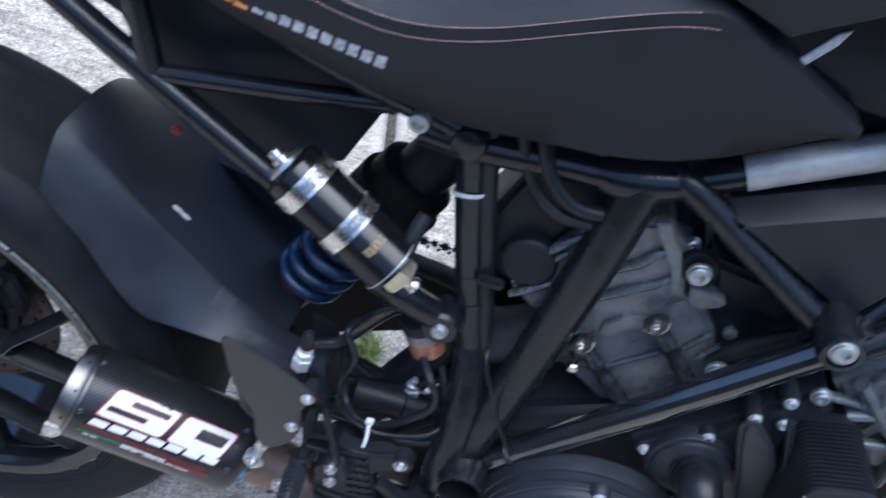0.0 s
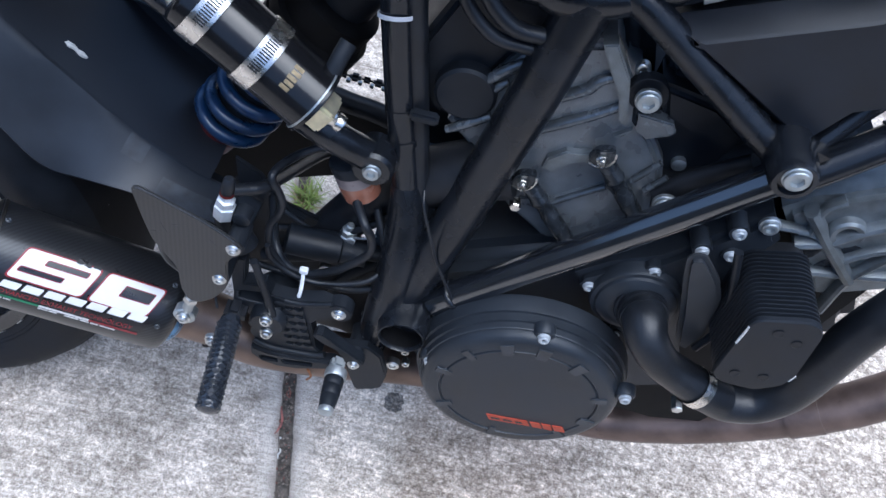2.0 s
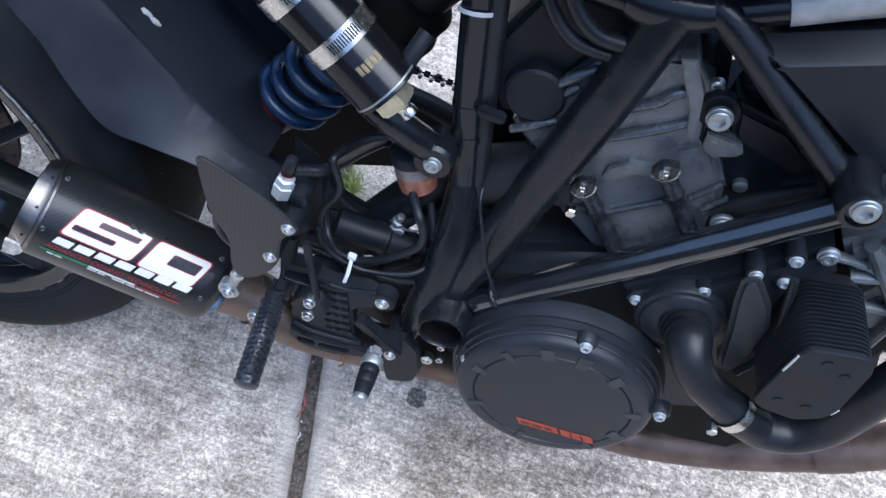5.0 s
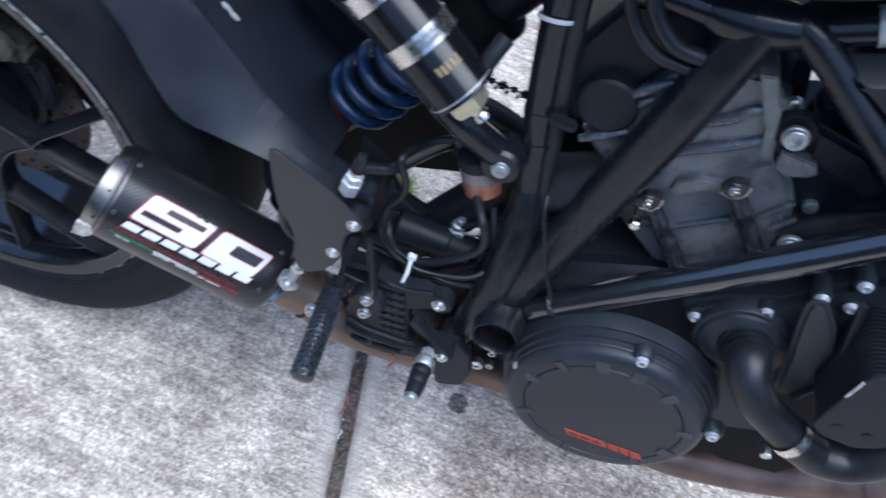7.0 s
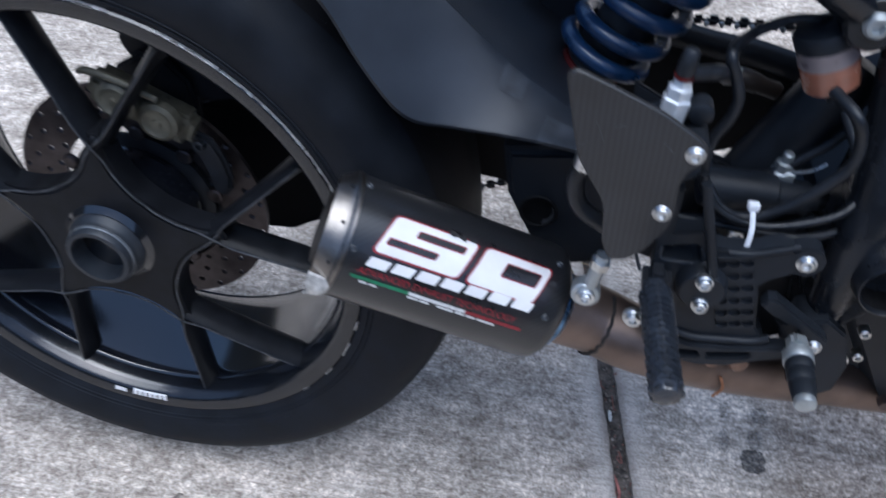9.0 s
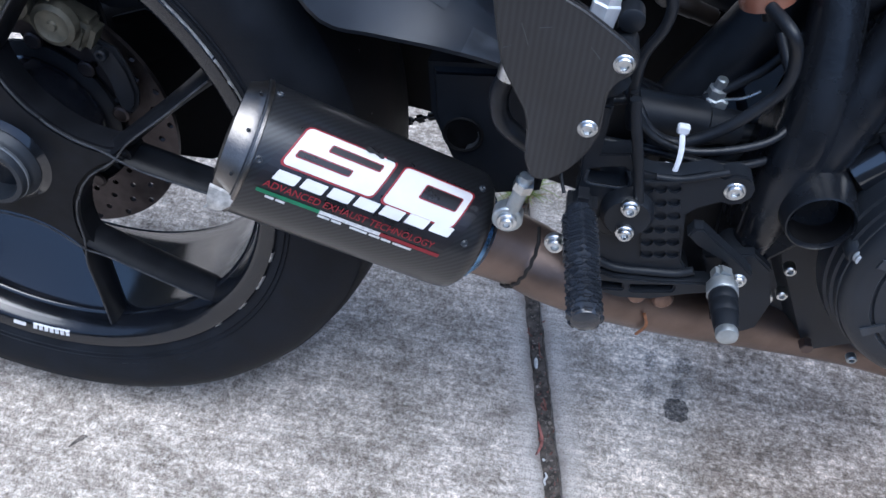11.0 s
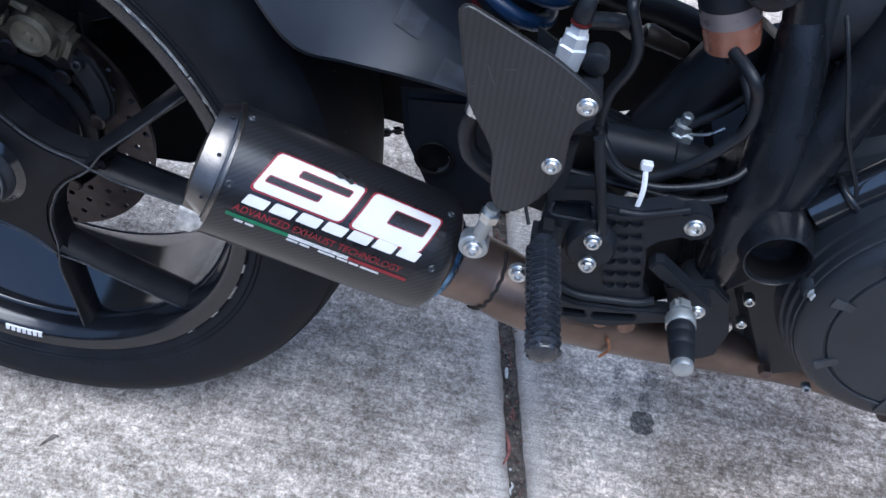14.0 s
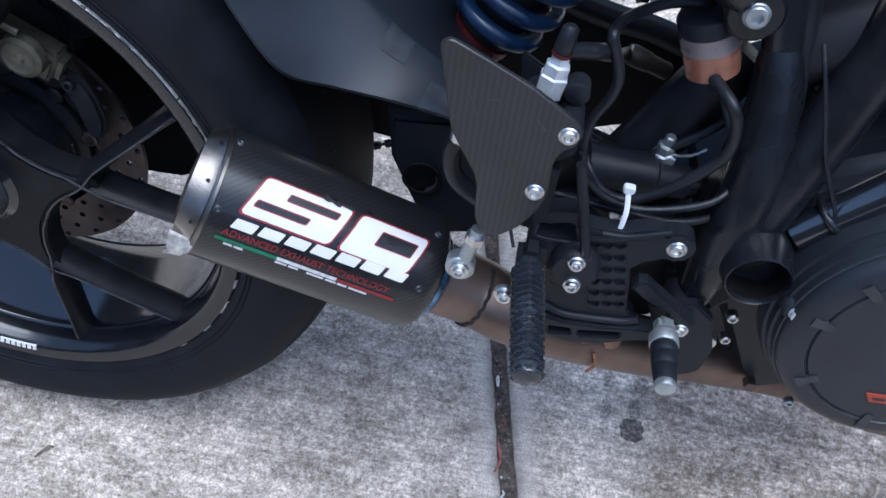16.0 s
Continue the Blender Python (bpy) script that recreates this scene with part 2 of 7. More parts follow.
def concrete():
    m = bpy.data.materials.new("weathered_broomed_concrete")
    m.use_nodes = True
    nt = m.node_tree
    b = nt.nodes["Principled BSDF"]
    co = nt.nodes.new("ShaderNodeTexCoord")

    def noise_node(scale, detail, rough, stretch=(1, 1, 1)):
        mp = nt.nodes.new("ShaderNodeMapping")
        mp.inputs["Scale"].default_value = stretch
        n = nt.nodes.new("ShaderNodeTexNoise")
        n.inputs["Scale"].default_value, n.inputs["Detail"].default_value, n.inputs["Roughness"].default_value = scale, detail, rough
        nt.links.new(co.outputs["Object"], mp.inputs["Vector"])
        nt.links.new(mp.outputs["Vector"], n.inputs["Vector"])
        return n.outputs["Fac"]

    def ramp(fac, p0, c0, p1, c1):
        r = nt.nodes.new("ShaderNodeValToRGB")
        r.color_ramp.elements[0].position, r.color_ramp.elements[1].position = p0, p1
        r.color_ramp.elements[0].color, r.color_ramp.elements[1].color = (*c0, 1), (*c1, 1)
        nt.links.new(fac, r.inputs["Fac"])
        return r.outputs["Color"]

    def mix(a, bb, fac, kind="MIX"):
        x = nt.nodes.new("ShaderNodeMix")
        x.data_type, x.blend_type = "RGBA", kind
        if isinstance(fac, float):
            x.inputs["Factor"].default_value = fac
        else:
            nt.links.new(fac, x.inputs["Factor"])
        nt.links.new(a, x.inputs["A"])
        nt.links.new(bb, x.inputs["B"])
        return x.outputs["Result"]

    big = ramp(noise_node(7, 5, 0.62), 0.36, (0.447, 0.421, 0.389), 0.64, (0.670, 0.636, 0.593))
    broom = ramp(noise_node(150, 4, 0.6, (0.05, 1.5, 1)), 0.40, (0.95, 0.945, 0.94), 0.60, (1.03, 1.03, 1.03))
    cloud = ramp(noise_node(24, 6, 0.70, (0.6, 1.4, 1)), 0.40, (0.70, 0.69, 0.675), 0.60, (1.20, 1.20, 1.195))
    blotch = ramp(noise_node(75, 6, 0.74), 0.41, (0.74, 0.725, 0.705), 0.58, (1.13, 1.13, 1.12))
    speck = ramp(noise_node(210, 3, 0.66), 0.38, (0.70, 0.685, 0.665), 0.60, (1.16, 1.15, 1.14))
    grit = ramp(noise_node(520, 2, 0.6), 0.38, (0.60, 0.58, 0.56), 0.49, (1.07, 1.07, 1.06))

    def grains(scale, lo, hi):
        """Sand grains: cells of uneven tone with crooked edges."""
        wob_ = nt.nodes.new("ShaderNodeTexNoise")
        wob_.inputs["Scale"].default_value, wob_.inputs["Detail"].default_value = scale * 0.9, 2
        nt.links.new(co.outputs["Object"], wob_.inputs["Vector"])
        shift = nt.nodes.new("ShaderNodeVectorMath")
        shift.operation = "MULTIPLY_ADD"
        shift.inputs[1].default_value = (1.3 / scale,) * 3
        nt.links.new(wob_.outputs["Color"], shift.inputs[0])
        nt.links.new(co.outputs["Object"], shift.inputs[2])
        v = nt.nodes.new("ShaderNodeTexVoronoi")
        v.inputs["Scale"].default_value = scale
        nt.links.new(shift.outputs[0], v.inputs["Vector"])
        s_ = nt.nodes.new("ShaderNodeSeparateColor")
        nt.links.new(v.outputs["Color"], s_.inputs[0])
        return ramp(s_.outputs[0], 0.0, lo, 1.0, hi)
    sand = grains(400, (0.79, 0.78, 0.77), (1.17, 1.17, 1.18))
    stone = grains(205, (0.80, 0.78, 0.77), (1.15, 1.155, 1.165))
    pits = ramp(noise_node(190, 3, 0.6), 0.29, (0.40, 0.38, 0.36), 0.35, (1.0, 1.0, 1.0))
    sep = nt.nodes.new("ShaderNodeVectorMath")
    sep.operation = "DOT_PRODUCT"
    sep.inputs[1].default_value = (JDIR.y, -JDIR.x, 0)
    nt.links.new(co.outputs["Object"], sep.inputs[0])
    wob = nt.nodes.new("ShaderNodeMath")
    wob.operation = "MULTIPLY_ADD"
    nt.links.new(noise_node(22, 4, 0.6), wob.inputs[0])
    wob.inputs[1].default_value = 0.02
    wob.inputs[2].default_value = -(JOINT.x * JDIR.y - JOINT.y * JDIR.x) - 0.010
    add = nt.nodes.new("ShaderNodeMath")
    add.operation = "ADD"
    nt.links.new(sep.outputs["Value"], add.inputs[0])
    nt.links.new(wob.outputs[0], add.inputs[1])
    dist = nt.nodes.new("ShaderNodeMath")
    dist.operation = "ABSOLUTE"
    nt.links.new(add.outputs[0], dist.inputs[0])
    away = ramp(dist.outputs[0], 0.022, (0.30, 0.30, 0.30), 0.046, (1.0, 1.0, 1.0))
    c = mix(big, broom, away, "MULTIPLY")
    c = mix(c, cloud, away, "MULTIPLY")
    c = mix(c, blotch, away, "MULTIPLY")
    c = mix(c, speck, away, "MULTIPLY")
    c = mix(c, sand, away, "MULTIPLY")
    c = mix(c, stone, away, "MULTIPLY")
    c = mix(c, pits, 0.8, "MULTIPLY")
    c = mix(c, grit, 0.85, "MULTIPLY")
    white = ramp(noise_node(190, 4, 0.72, (0.95, 1.05, 1)), 0.53, (0, 0, 0), 0.60, (0.50, 0.50, 0.50))
    wcol = nt.nodes.new("ShaderNodeRGB")
    wcol.outputs[0].default_value = (0.74, 0.715, 0.675, 1)
    patch = ramp(noise_node(17, 7, 0.75, (0.7, 1.3, 1)), 0.46, (0.30, 0.30, 0.30), 0.60, (1.0, 1.0, 1.0))
    c = mix(c, wcol.outputs[0], mix(mix(white, patch, 1.0, "MULTIPLY"), away, 0.8, "MULTIPLY"))
    # regions with tints of their own: paler by the joint, lifted further against the bike's shade, brown under the
    # engine, crusted ahead of it
    sepx = nt.nodes.new("ShaderNodeSeparateXYZ")
    nt.links.new(co.outputs["Object"], sepx.inputs[0])
    wx = nt.nodes.new("ShaderNodeMath")
    wx.operation = "MULTIPLY_ADD"
    nt.links.new(noise_node(14, 6, 0.75), wx.inputs[0])
    wx.inputs[1].default_value = 0.07
    nt.links.new(sepx.outputs[0], wx.inputs[2])
    mottle = ramp(noise_node(95, 7, 0.82, (0.7, 1.2, 1)), 0.44, (0.50, 0.47, 0.44), 0.56, (1.15, 1.14, 1.12))
    tint = nt.nodes.new("ShaderNodeValToRGB")
    tint.color_ramp.elements[0].position, tint.color_ramp.elements[1].position = 0.545, 0.585
    tint.color_ramp.elements[0].color, tint.color_ramp.elements[1].color = (1, 1, 1, 1), (1.30, 1.29, 1.26, 1)
    for pos, col in ((0.672, (1.30, 1.28, 1.24)), (0.712, (1.00, 0.95, 0.90)), (0.90, (1.00, 0.95, 0.91)), (0.985, (1.24, 1.22, 1.20))):
        e_ = tint.color_ramp.elements.new(pos)
        e_.color = (*col, 1)
    nt.links.new(wx.outputs[0], tint.inputs["Fac"])
    reach = nt.nodes.new("ShaderNodeMath")
    reach.operation = "ABSOLUTE"
    nt.links.new(sepx.outputs[1], reach.inputs[0])
    local = ramp(reach.outputs[0], 0.45, (1, 1, 1), 0.85, (0, 0, 0))
    c = mix(c, tint.outputs["Color"], local, "MULTIPLY")
    under = ramp(wx.outputs[0], 0.675, (0, 0, 0), 0.715, (0.75, 0.75, 0.75))
    c = mix(c, mottle, mix(under, local, 1.0, "MULTIPLY"), "MULTIPLY")
    brown = ramp(noise_node(16, 7, 0.75), 0.54, (0, 0, 0), 0.74, (0.22, 0.22, 0.22))
    bcol = nt.nodes.new("ShaderNodeRGB")
    bcol.outputs[0].default_value = (0.20, 0.165, 0.14, 1)
    c = mix(c, bcol.outputs[0], brown)
    # painted shade beside the tyre: a frayed ellipse darkened with brown broom streaks
    tyre_shade = nt.nodes.new("ShaderNodeMapping")
    tyre_shade.inputs["Location"].default_value = (-0.29 / 0.20, -0.075 / 0.095, 0)
    tyre_shade.inputs["Scale"].default_value = (1 / 0.20, 1 / 0.095, 1)
    nt.links.new(co.outputs["Object"], tyre_shade.inputs["Vector"])
    ell = nt.nodes.new("ShaderNodeVectorMath")
    ell.operation = "LENGTH"
    nt.links.new(tyre_shade.outputs[0], ell.inputs[0])
    frayed = nt.nodes.new("ShaderNodeMath")
    frayed.operation = "MULTIPLY_ADD"
    frayed.inputs[1].default_value = 1.1
    nt.links.new(noise_node(26, 5, 0.68, (0.45, 1.4, 1)), frayed.inputs[0])
    nt.links.new(ell.outputs["Value"], frayed.inputs[2])
    tyre_shade_fac = ramp(frayed.outputs[0], 1.0, (0.50, 0.50, 0.50), 1.75, (0, 0, 0))
    lines = ramp(noise_node(190, 3, 0.6, (0.045, 1.5, 1)), 0.40, (0.54, 0.49, 0.445), 0.58, (0.92, 0.865, 0.81))
    c = mix(c, lines, tyre_shade_fac, "MULTIPLY")
    edge = ramp(dist.outputs[0], 0.008, (0.80, 0.80, 0.80), 0.021, (0, 0, 0))
    ecol = nt.nodes.new("ShaderNodeRGB")
    ecol.outputs[0].default_value = (0.20, 0.17, 0.145, 1)
    c = mix(c, ecol.outputs[0], edge)
    nt.links.new(c, b.inputs["Base Color"])
    b.inputs["Roughness"].default_value = 0.9
    bp = nt.nodes.new("ShaderNodeBump")
    bp.inputs["Strength"].default_value, bp.inputs["Distance"].default_value = 0.55, 0.002
    nt.links.new(noise_node(150, 4, 0.66), bp.inputs["Height"])
    nt.links.new(bp.outputs["Normal"], b.inputs["Normal"])
    return m


CONCRETE = concrete()
STAIN2 = mat("faint_oil_spot", (0.20, 0.19, 0.18), 0.9, 0, 0, 0.5, 160, 0.5, 260, ((0.45, 0.43, 0.41), 0.35, 220))
STAIN = mat("dark_oil_spot", (0.085, 0.080, 0.076), 0.85, 0, 0, 0.5, 160, 0.5, 300, ((0.36, 0.34, 0.32), 0.30, 330))
for m_, lo_, hi_ in ((STAIN, 0.40, 0.90), (STAIN2, 0.10, 0.55)):
    nt_ = m_.node_tree
    na, ra_ = nt_.nodes.new("ShaderNodeTexNoise"), nt_.nodes.new("ShaderNodeMapRange")
    na.inputs["Scale"].default_value, na.inputs["Detail"].default_value, na.inputs["Roughness"].default_value = 240, 5, 0.8
    nt_.links.new(nt_.nodes["Texture Coordinate"].outputs["Object"], na.inputs["Vector"])
    ra_.inputs["From Min"].default_value, ra_.inputs["From Max"].default_value = 0.38, 0.62
    ra_.inputs["To Min"].default_value, ra_.inputs["To Max"].default_value = lo_, hi_
    nt_.links.new(na.outputs["Fac"], ra_.inputs["Value"])
    nt_.links.new(ra_.outputs["Result"], nt_.nodes["Principled BSDF"].inputs["Alpha"])
SOIL = mat("bare_ground", (0.20, 0.18, 0.15), 0.95, 0, 0, 0.4, 3, 0.5, 60)


# ---- mesh helpers ----
def part(name, bm, material, parent=None, label="", smooth=True):
    me = bpy.data.meshes.new(name)
    bmesh.ops.recalc_face_normals(bm, faces=bm.faces[:])
    bm.to_mesh(me)
    bm.free()
    me.materials.append(material)
    if smooth:
        me.polygons.foreach_set("use_smooth", [True] * len(me.polygons))
        me.set_sharp_from_angle(angle=radians(38))
    ob = new(name, me)
    ob.parent = parent
    if label:
        tagged(ob, label)
    return ob


def join(*bms):
    out = bms[0]
    for b in bms[1:]:
        me = bpy.data.meshes.new("tmp")
        b.to_mesh(me)
        b.free()
        out.from_mesh(me)
        bpy.data.meshes.remove(me)
    return out


def smooth_path(pts, n=6):
    """Catmull-Rom through the points."""
    p = [Vector(q) for q in pts]
    if len(p) < 3:
        return p
    p = [p[0] * 2 - p[1]] + p + [p[-1] * 2 - p[-2]]
    out = []
    for i in range(1, len(p) - 2):
        for k in range(n):
            t = k / n
            out.append(0.5 * (2 * p[i] + (p[i + 1] - p[i - 1]) * t + (2 * p[i - 1] - 5 * p[i] + 4 * p[i + 1] - p[i + 2]) * t * t
                              + (3 * p[i] - p[i - 1] - 3 * p[i + 1] + p[i + 2]) * t ** 3))
    out.append(p[-2])
    return out


def loft(rings, closed=True, caps=True):
    bm = bmesh.new()
    vs = [[bm.verts.new(q) for q in ring] for ring in rings]
    n = len(rings[0])
    for a, b in zip(vs, vs[1:]):
        for i in range(n if closed else n - 1):
            j = (i + 1) % n
            bm.faces.new((a[i], a[j], b[j], b[i]))
    if caps and closed:
        bm.faces.new(vs[0][::-1])
        bm.faces.new(vs[-1])
    return bm


def tube(pts, r, seg=16, n=6, r2=None, flat=1.0, caps=True, radii=None):
    """A round (or flattened) bar along a smooth path."""
    path = smooth_path(pts, n)
    rings, up = [], None
    for i, q in enumerate(path):
        d = (path[min(i + 1, len(path) - 1)] - path[max(i - 1, 0)]).normalized()
        if up is None:
            up = Vector((0, -1, 0)) if abs(d.y) < 0.9 else Vector((1, 0, 0))
        up = (up - d * up.dot(d)).normalized()
        s = d.cross(up)
        k = i / (len(path) - 1)
        rr = radii(k) if radii else r + ((r if r2 is None else r2) - r) * k
        rings.append([q + up * (rr * flat * math.cos(a)) + s * (rr * math.sin(a)) for a in (2 * math.pi * j / seg for j in range(seg))])
    return loft(rings, True, caps)


def axes(d):
    d = Vector(d).normalized()
    u = d.cross(Vector((0, 0, 1)) if abs(d.z) < 0.9 else Vector((1, 0, 0))).normalized()
    return d, u, d.cross(u)


def lathe(origin, direction, profile, seg=32, caps=True):
    """profile: (along, radius) pairs along the direction from origin."""
    d, u, v = axes(direction)
    o = Vector(origin)
    rings = [[o + d * a + u * (max(r, 1e-5) * math.cos(t)) + v * (max(r, 1e-5) * math.sin(t)) for t in (2 * math.pi * j / seg for j in range(seg))] for a, r in profile]
    return loft(rings, True, caps)


def plate(poly, y0, y1, bevel=0.001, rounding=0, segments=1):
    """A flat polygon (x, z) with thickness from y0 to y1; y may also be a function of (x, z)."""
    pts = [Vector((x, 0, z)) for x, z in poly]
    if rounding:
        pts = [q for q in smooth_path(pts + [pts[0]], rounding)][:-1]
    f0 = y0 if callable(y0) else (lambda x, z: y0)
    f1 = y1 if callable(y1) else (lambda x, z: y1)
    bm = bmesh.new()
    a = [bm.verts.new((q.x, f0(q.x, q.z), q.z)) for q in pts]
    b = [bm.verts.new((q.x, f1(q.x, q.z), q.z)) for q in pts]
    n = len(pts)
    top, bot = bm.faces.new(a), bm.faces.new(b[::-1])
    for i in range(n):
        bm.faces.new((a[i], b[i], b[(i + 1) % n], a[(i + 1) % n]))
    bmesh.ops.recalc_face_normals(bm, faces=bm.faces[:])
    if bevel:
        ed = [e for e in bm.edges if (e.verts[0] in a) == (e.verts[1] in a)]
        bmesh.ops.bevel(bm, geom=ed, offset=bevel, segments=segments, affect="EDGES", clamp_overlap=True)
    return bm


def pierced(poly, holes, y0, y1, bevel=0.0008):
    """A flat polygon (x, z) with holes, as a plate from y0 (front) to y1."""
    bm = bmesh.new()
    edges = []
    for loop in [poly] + list(holes):
        vs = [bm.verts.new((x, y0, z)) for x, z in loop]
        edges += [bm.edges.new((vs[i], vs[(i + 1) % len(vs)])) for i in range(len(vs))]
    bmesh.ops.triangle_fill(bm, edges=edges, use_beauty=True, use_dissolve=False)
    front = bm.faces[:]
    out = bmesh.ops.extrude_face_region(bm, geom=front)
    bmesh.ops.translate(bm, verts=[g for g in out["geom"] if isinstance(g, bmesh.types.BMVert)], vec=(0, y1 - y0, 0))
    bmesh.ops.recalc_face_normals(bm, faces=bm.faces[:])
    if bevel:
        rim = [e for e in bm.edges if len(e.link_faces) == 2 and abs(e.verts[0].co.y - y0) < 1e-6 and abs(e.verts[1].co.y - y0) < 1e-6 and e.calc_face_angle() > 1.0]
        bmesh.ops.bevel(bm, geom=rim, offset=bevel, segments=2, affect="EDGES", clamp_overlap=True)
    return bm


def arc_pts(cx, cz, r, a0, a1, n=8):
    """Points of a circle's arc in the (x, z) plane, from a0 to a1 degrees."""
    return [(cx + r * math.cos(radians(a0 + (a1 - a0) * k / n)), cz + r * math.sin(radians(a0 + (a1 - a0) * k / n))) for k in range(n + 1)]


def rounded(poly, r, n=4):
    """The polygon with its corners rounded off by about r."""
    out = []
    for i, (x, z) in enumerate(poly):
        p, a, b = Vector((x, z)), Vector(poly[i - 1]), Vector(poly[(i + 1) % len(poly)])
        ra, rb = min(r, (a - p).length * 0.45), min(r, (b - p).length * 0.45)
        q0, q1 = p + (a - p).normalized() * ra, p + (b - p).normalized() * rb
        for k in range(n + 1):
            t = k / n
            q = q0 * (1 - t) ** 2 + p * 2 * t * (1 - t) + q1 * t * t
            out.append((q.x, q.y))
    return out


def block(center, size, rot=None, bevel=0.002, seg=2):
    bm = bmesh.new()
    m = Matrix.Translation(center) @ (rot.to_4x4() if rot else Matrix.Identity(4)) @ Matrix.Diagonal((*size, 1))
    bmesh.ops.create_cube(bm, size=1, matrix=m)
    if bevel:
        bmesh.ops.bevel(bm, geom=bm.edges[:], offset=bevel, segments=seg, affect="EDGES", clamp_overlap=True)
    return bm


def turn_to(d, up=(0, 0, 1)):
    """Rotation whose x axis is d and whose z axis is near up."""
    x = Vector(d).normalized()
    z = (Vector(up) - x * Vector(up).dot(x)).normalized()
    return Matrix((x, z.cross(x), z)).transposed()


def bolt(name, at, parent, r=0.0052, h=0.005, d=(0, -1, 0), material=None, washer=0.0, label="", hexhead=False):
    """A socket-head screw with a six-sided recess (or a hexagon head), pointing along d; at is the seat of its head."""
    d_, u, v = axes(d)
    o = Vector(at) - d_ * 0.0025
    h2 = h + 0.0025
    prof = [(0, r), (h2 - 0.0008, r), (h2, r - 0.0008)]
    rings = []
    for a, rr in prof:
        rings.append([o + d_ * a + u * (rr * math.cos(t)) + v * (rr * math.sin(t)) for t in (2 * math.pi * j / (6 if hexhead else 18) for j in range(6 if hexhead else 18))])
    if hexhead:
        bm = loft(rings)
    else:
        for a, rr in ((h2, r * 0.58), (h2 - 0.0028, r * 0.52)):
            ring = []
            for j in range(18):
                t = 2 * math.pi * j / 18
                k = math.cos(math.pi / 6) / math.cos((t % (math.pi / 3)) - math.pi / 6)
                ring.append(o + d_ * a + (u * math.cos(t) + v * math.sin(t)) * rr * k)
            rings.append(ring)
        bm = loft(rings)
    if washer:
        bm = join(bm, lathe(Vector(at) - d_ * 0.002, d, [(0, washer), (0.003, washer), (0.0036, washer - 0.0006), (0.0036, r * 0.9)], 20))
    return part(name, bm, material or STEEL, parent, label)


def uv_cylinder(ob, o, d, r):
    """UVs in metres round an axis."""
    d_, u, v = axes(d)
    me = ob.data
    lay = me.uv_layers.new(name="uv")
    for lp in me.loops:
        q = me.vertices[lp.vertex_index].co - Vector(o)
        lay.data[lp.index].uv = (q.dot(d_), r * math.atan2(q.dot(v), q.dot(u)))


# ---- ground ----
def ground_point(along, across):
    """A point of the pavement from its distance along the joint and across it (ahead of the motorcycle: plus)."""
    side = Vector((JDIR.y, -JDIR.x))
    return JOINT + JDIR * along + side * across


bm = bmesh.new()
bmesh.ops.create_grid(bm, x_segments=2, y_segments=2, size=400)
for v_ in bm.verts:
    v_.co.z = -0.016
ground = part("ground", bm, SOIL, None, "", False)
tagged(ground, "bare soil under and beyond the concrete slabs", "ground", kind="structure")
pavement = new("pavement")
tagged(pavement, "weathered grey concrete slabs with tooled joints", "pavement", kind="structure")


def slab(a0, a1, c0, c1):
    """One cast slab; rounded edges, with trowelled bands along the joint."""
    r = random.Random(int(c0 * 100 + a0 * 7))
    cs = [c0, c0 + 0.004, c0 + 0.010] + [c0 + (c1 - c0) * k / 14 for k in range(1, 14)] + [c1 - 0.010, c1 - 0.004, c1]
    zs = [-0.016, -0.0025, 0.0] + [0.0] * 13 + [0.0, -0.0025, -0.016]
    ns = 300 if abs(a0) < 1.2 and abs(c0) < 1.9 else 60
    al = [a0 + (a1 - a0) * k / ns for k in range(ns + 1)]
    rings = []
    for a in al:
        j0, j1 = r.uniform(-0.0007, 0.0007) + 0.0009 * noise.noise(Vector((a * 28, c0, 1))), r.uniform(-0.0007, 0.0007) + 0.0009 * noise.noise(Vector((a * 28, c1, 4)))
        rings.append([Vector((*ground_point(a, c + (j0 if i < 2 else j1 if i > len(cs) - 3 else 0)), z)) for i, (c, z) in enumerate(zip(cs, zs))])
    bm = loft(rings, False, False)
    return part("slab", bm, CONCRETE, pavement)


for c0, c1 in ((-1.81, -0.0056), (0.0056, 1.81), (-3.63, -1.83), (1.83, 3.63)):
    for a0, a1 in ((-3.0, -1.21), (-1.19, 1.19), (1.21, 3.0)):
        slab(a0, a1, c0, c1)
# dirt in the joint, leaf bits and a weed
rings = []
r_ = random.Random(3)
for i in range(700):
    a = -1.15 + 2.3 * i / 699
    rings.append([Vector((*ground_point(a, c), -0.0050 + r_.uniform(-0.0020, 0.0020) + 0.004 * noise.noise(Vector((a * 40, c * 90, 2))) - (0.004 if abs(c) > 0.006 else 0))) for c in (-0.012, -0.006, -0.002, 0.002, 0.006, 0.012)])
joint = part("joint_dirt", loft(rings, False, False), DIRT, None, "", True)
tagged(joint, "brown dirt packed into the slab joint", "dirt", kind="stuff")
bm = bmesh.new()
for i in range(260):
    a, c = r_.uniform(-0.9, 0.9), r_.gauss(0, 0.0055)
    q = ground_point(a, c)
    l, w, t = r_.uniform(0.0008, 0.0036), r_.uniform(0.0005, 0.0014), r_.uniform(0, math.pi)
    dx, dy = math.cos(t), math.sin(t)
    z0 = -0.003
    vs = [bm.verts.new((q.x + sx * l * dx - sy * w * dy, q.y + sx * l * dy + sy * w * dx, z0 + r_.uniform(-0.001, 0.003))) for sx, sy in ((-1, 0), (0, -1), (1, 0), (0, 1))]
    bm.faces.new(vs)
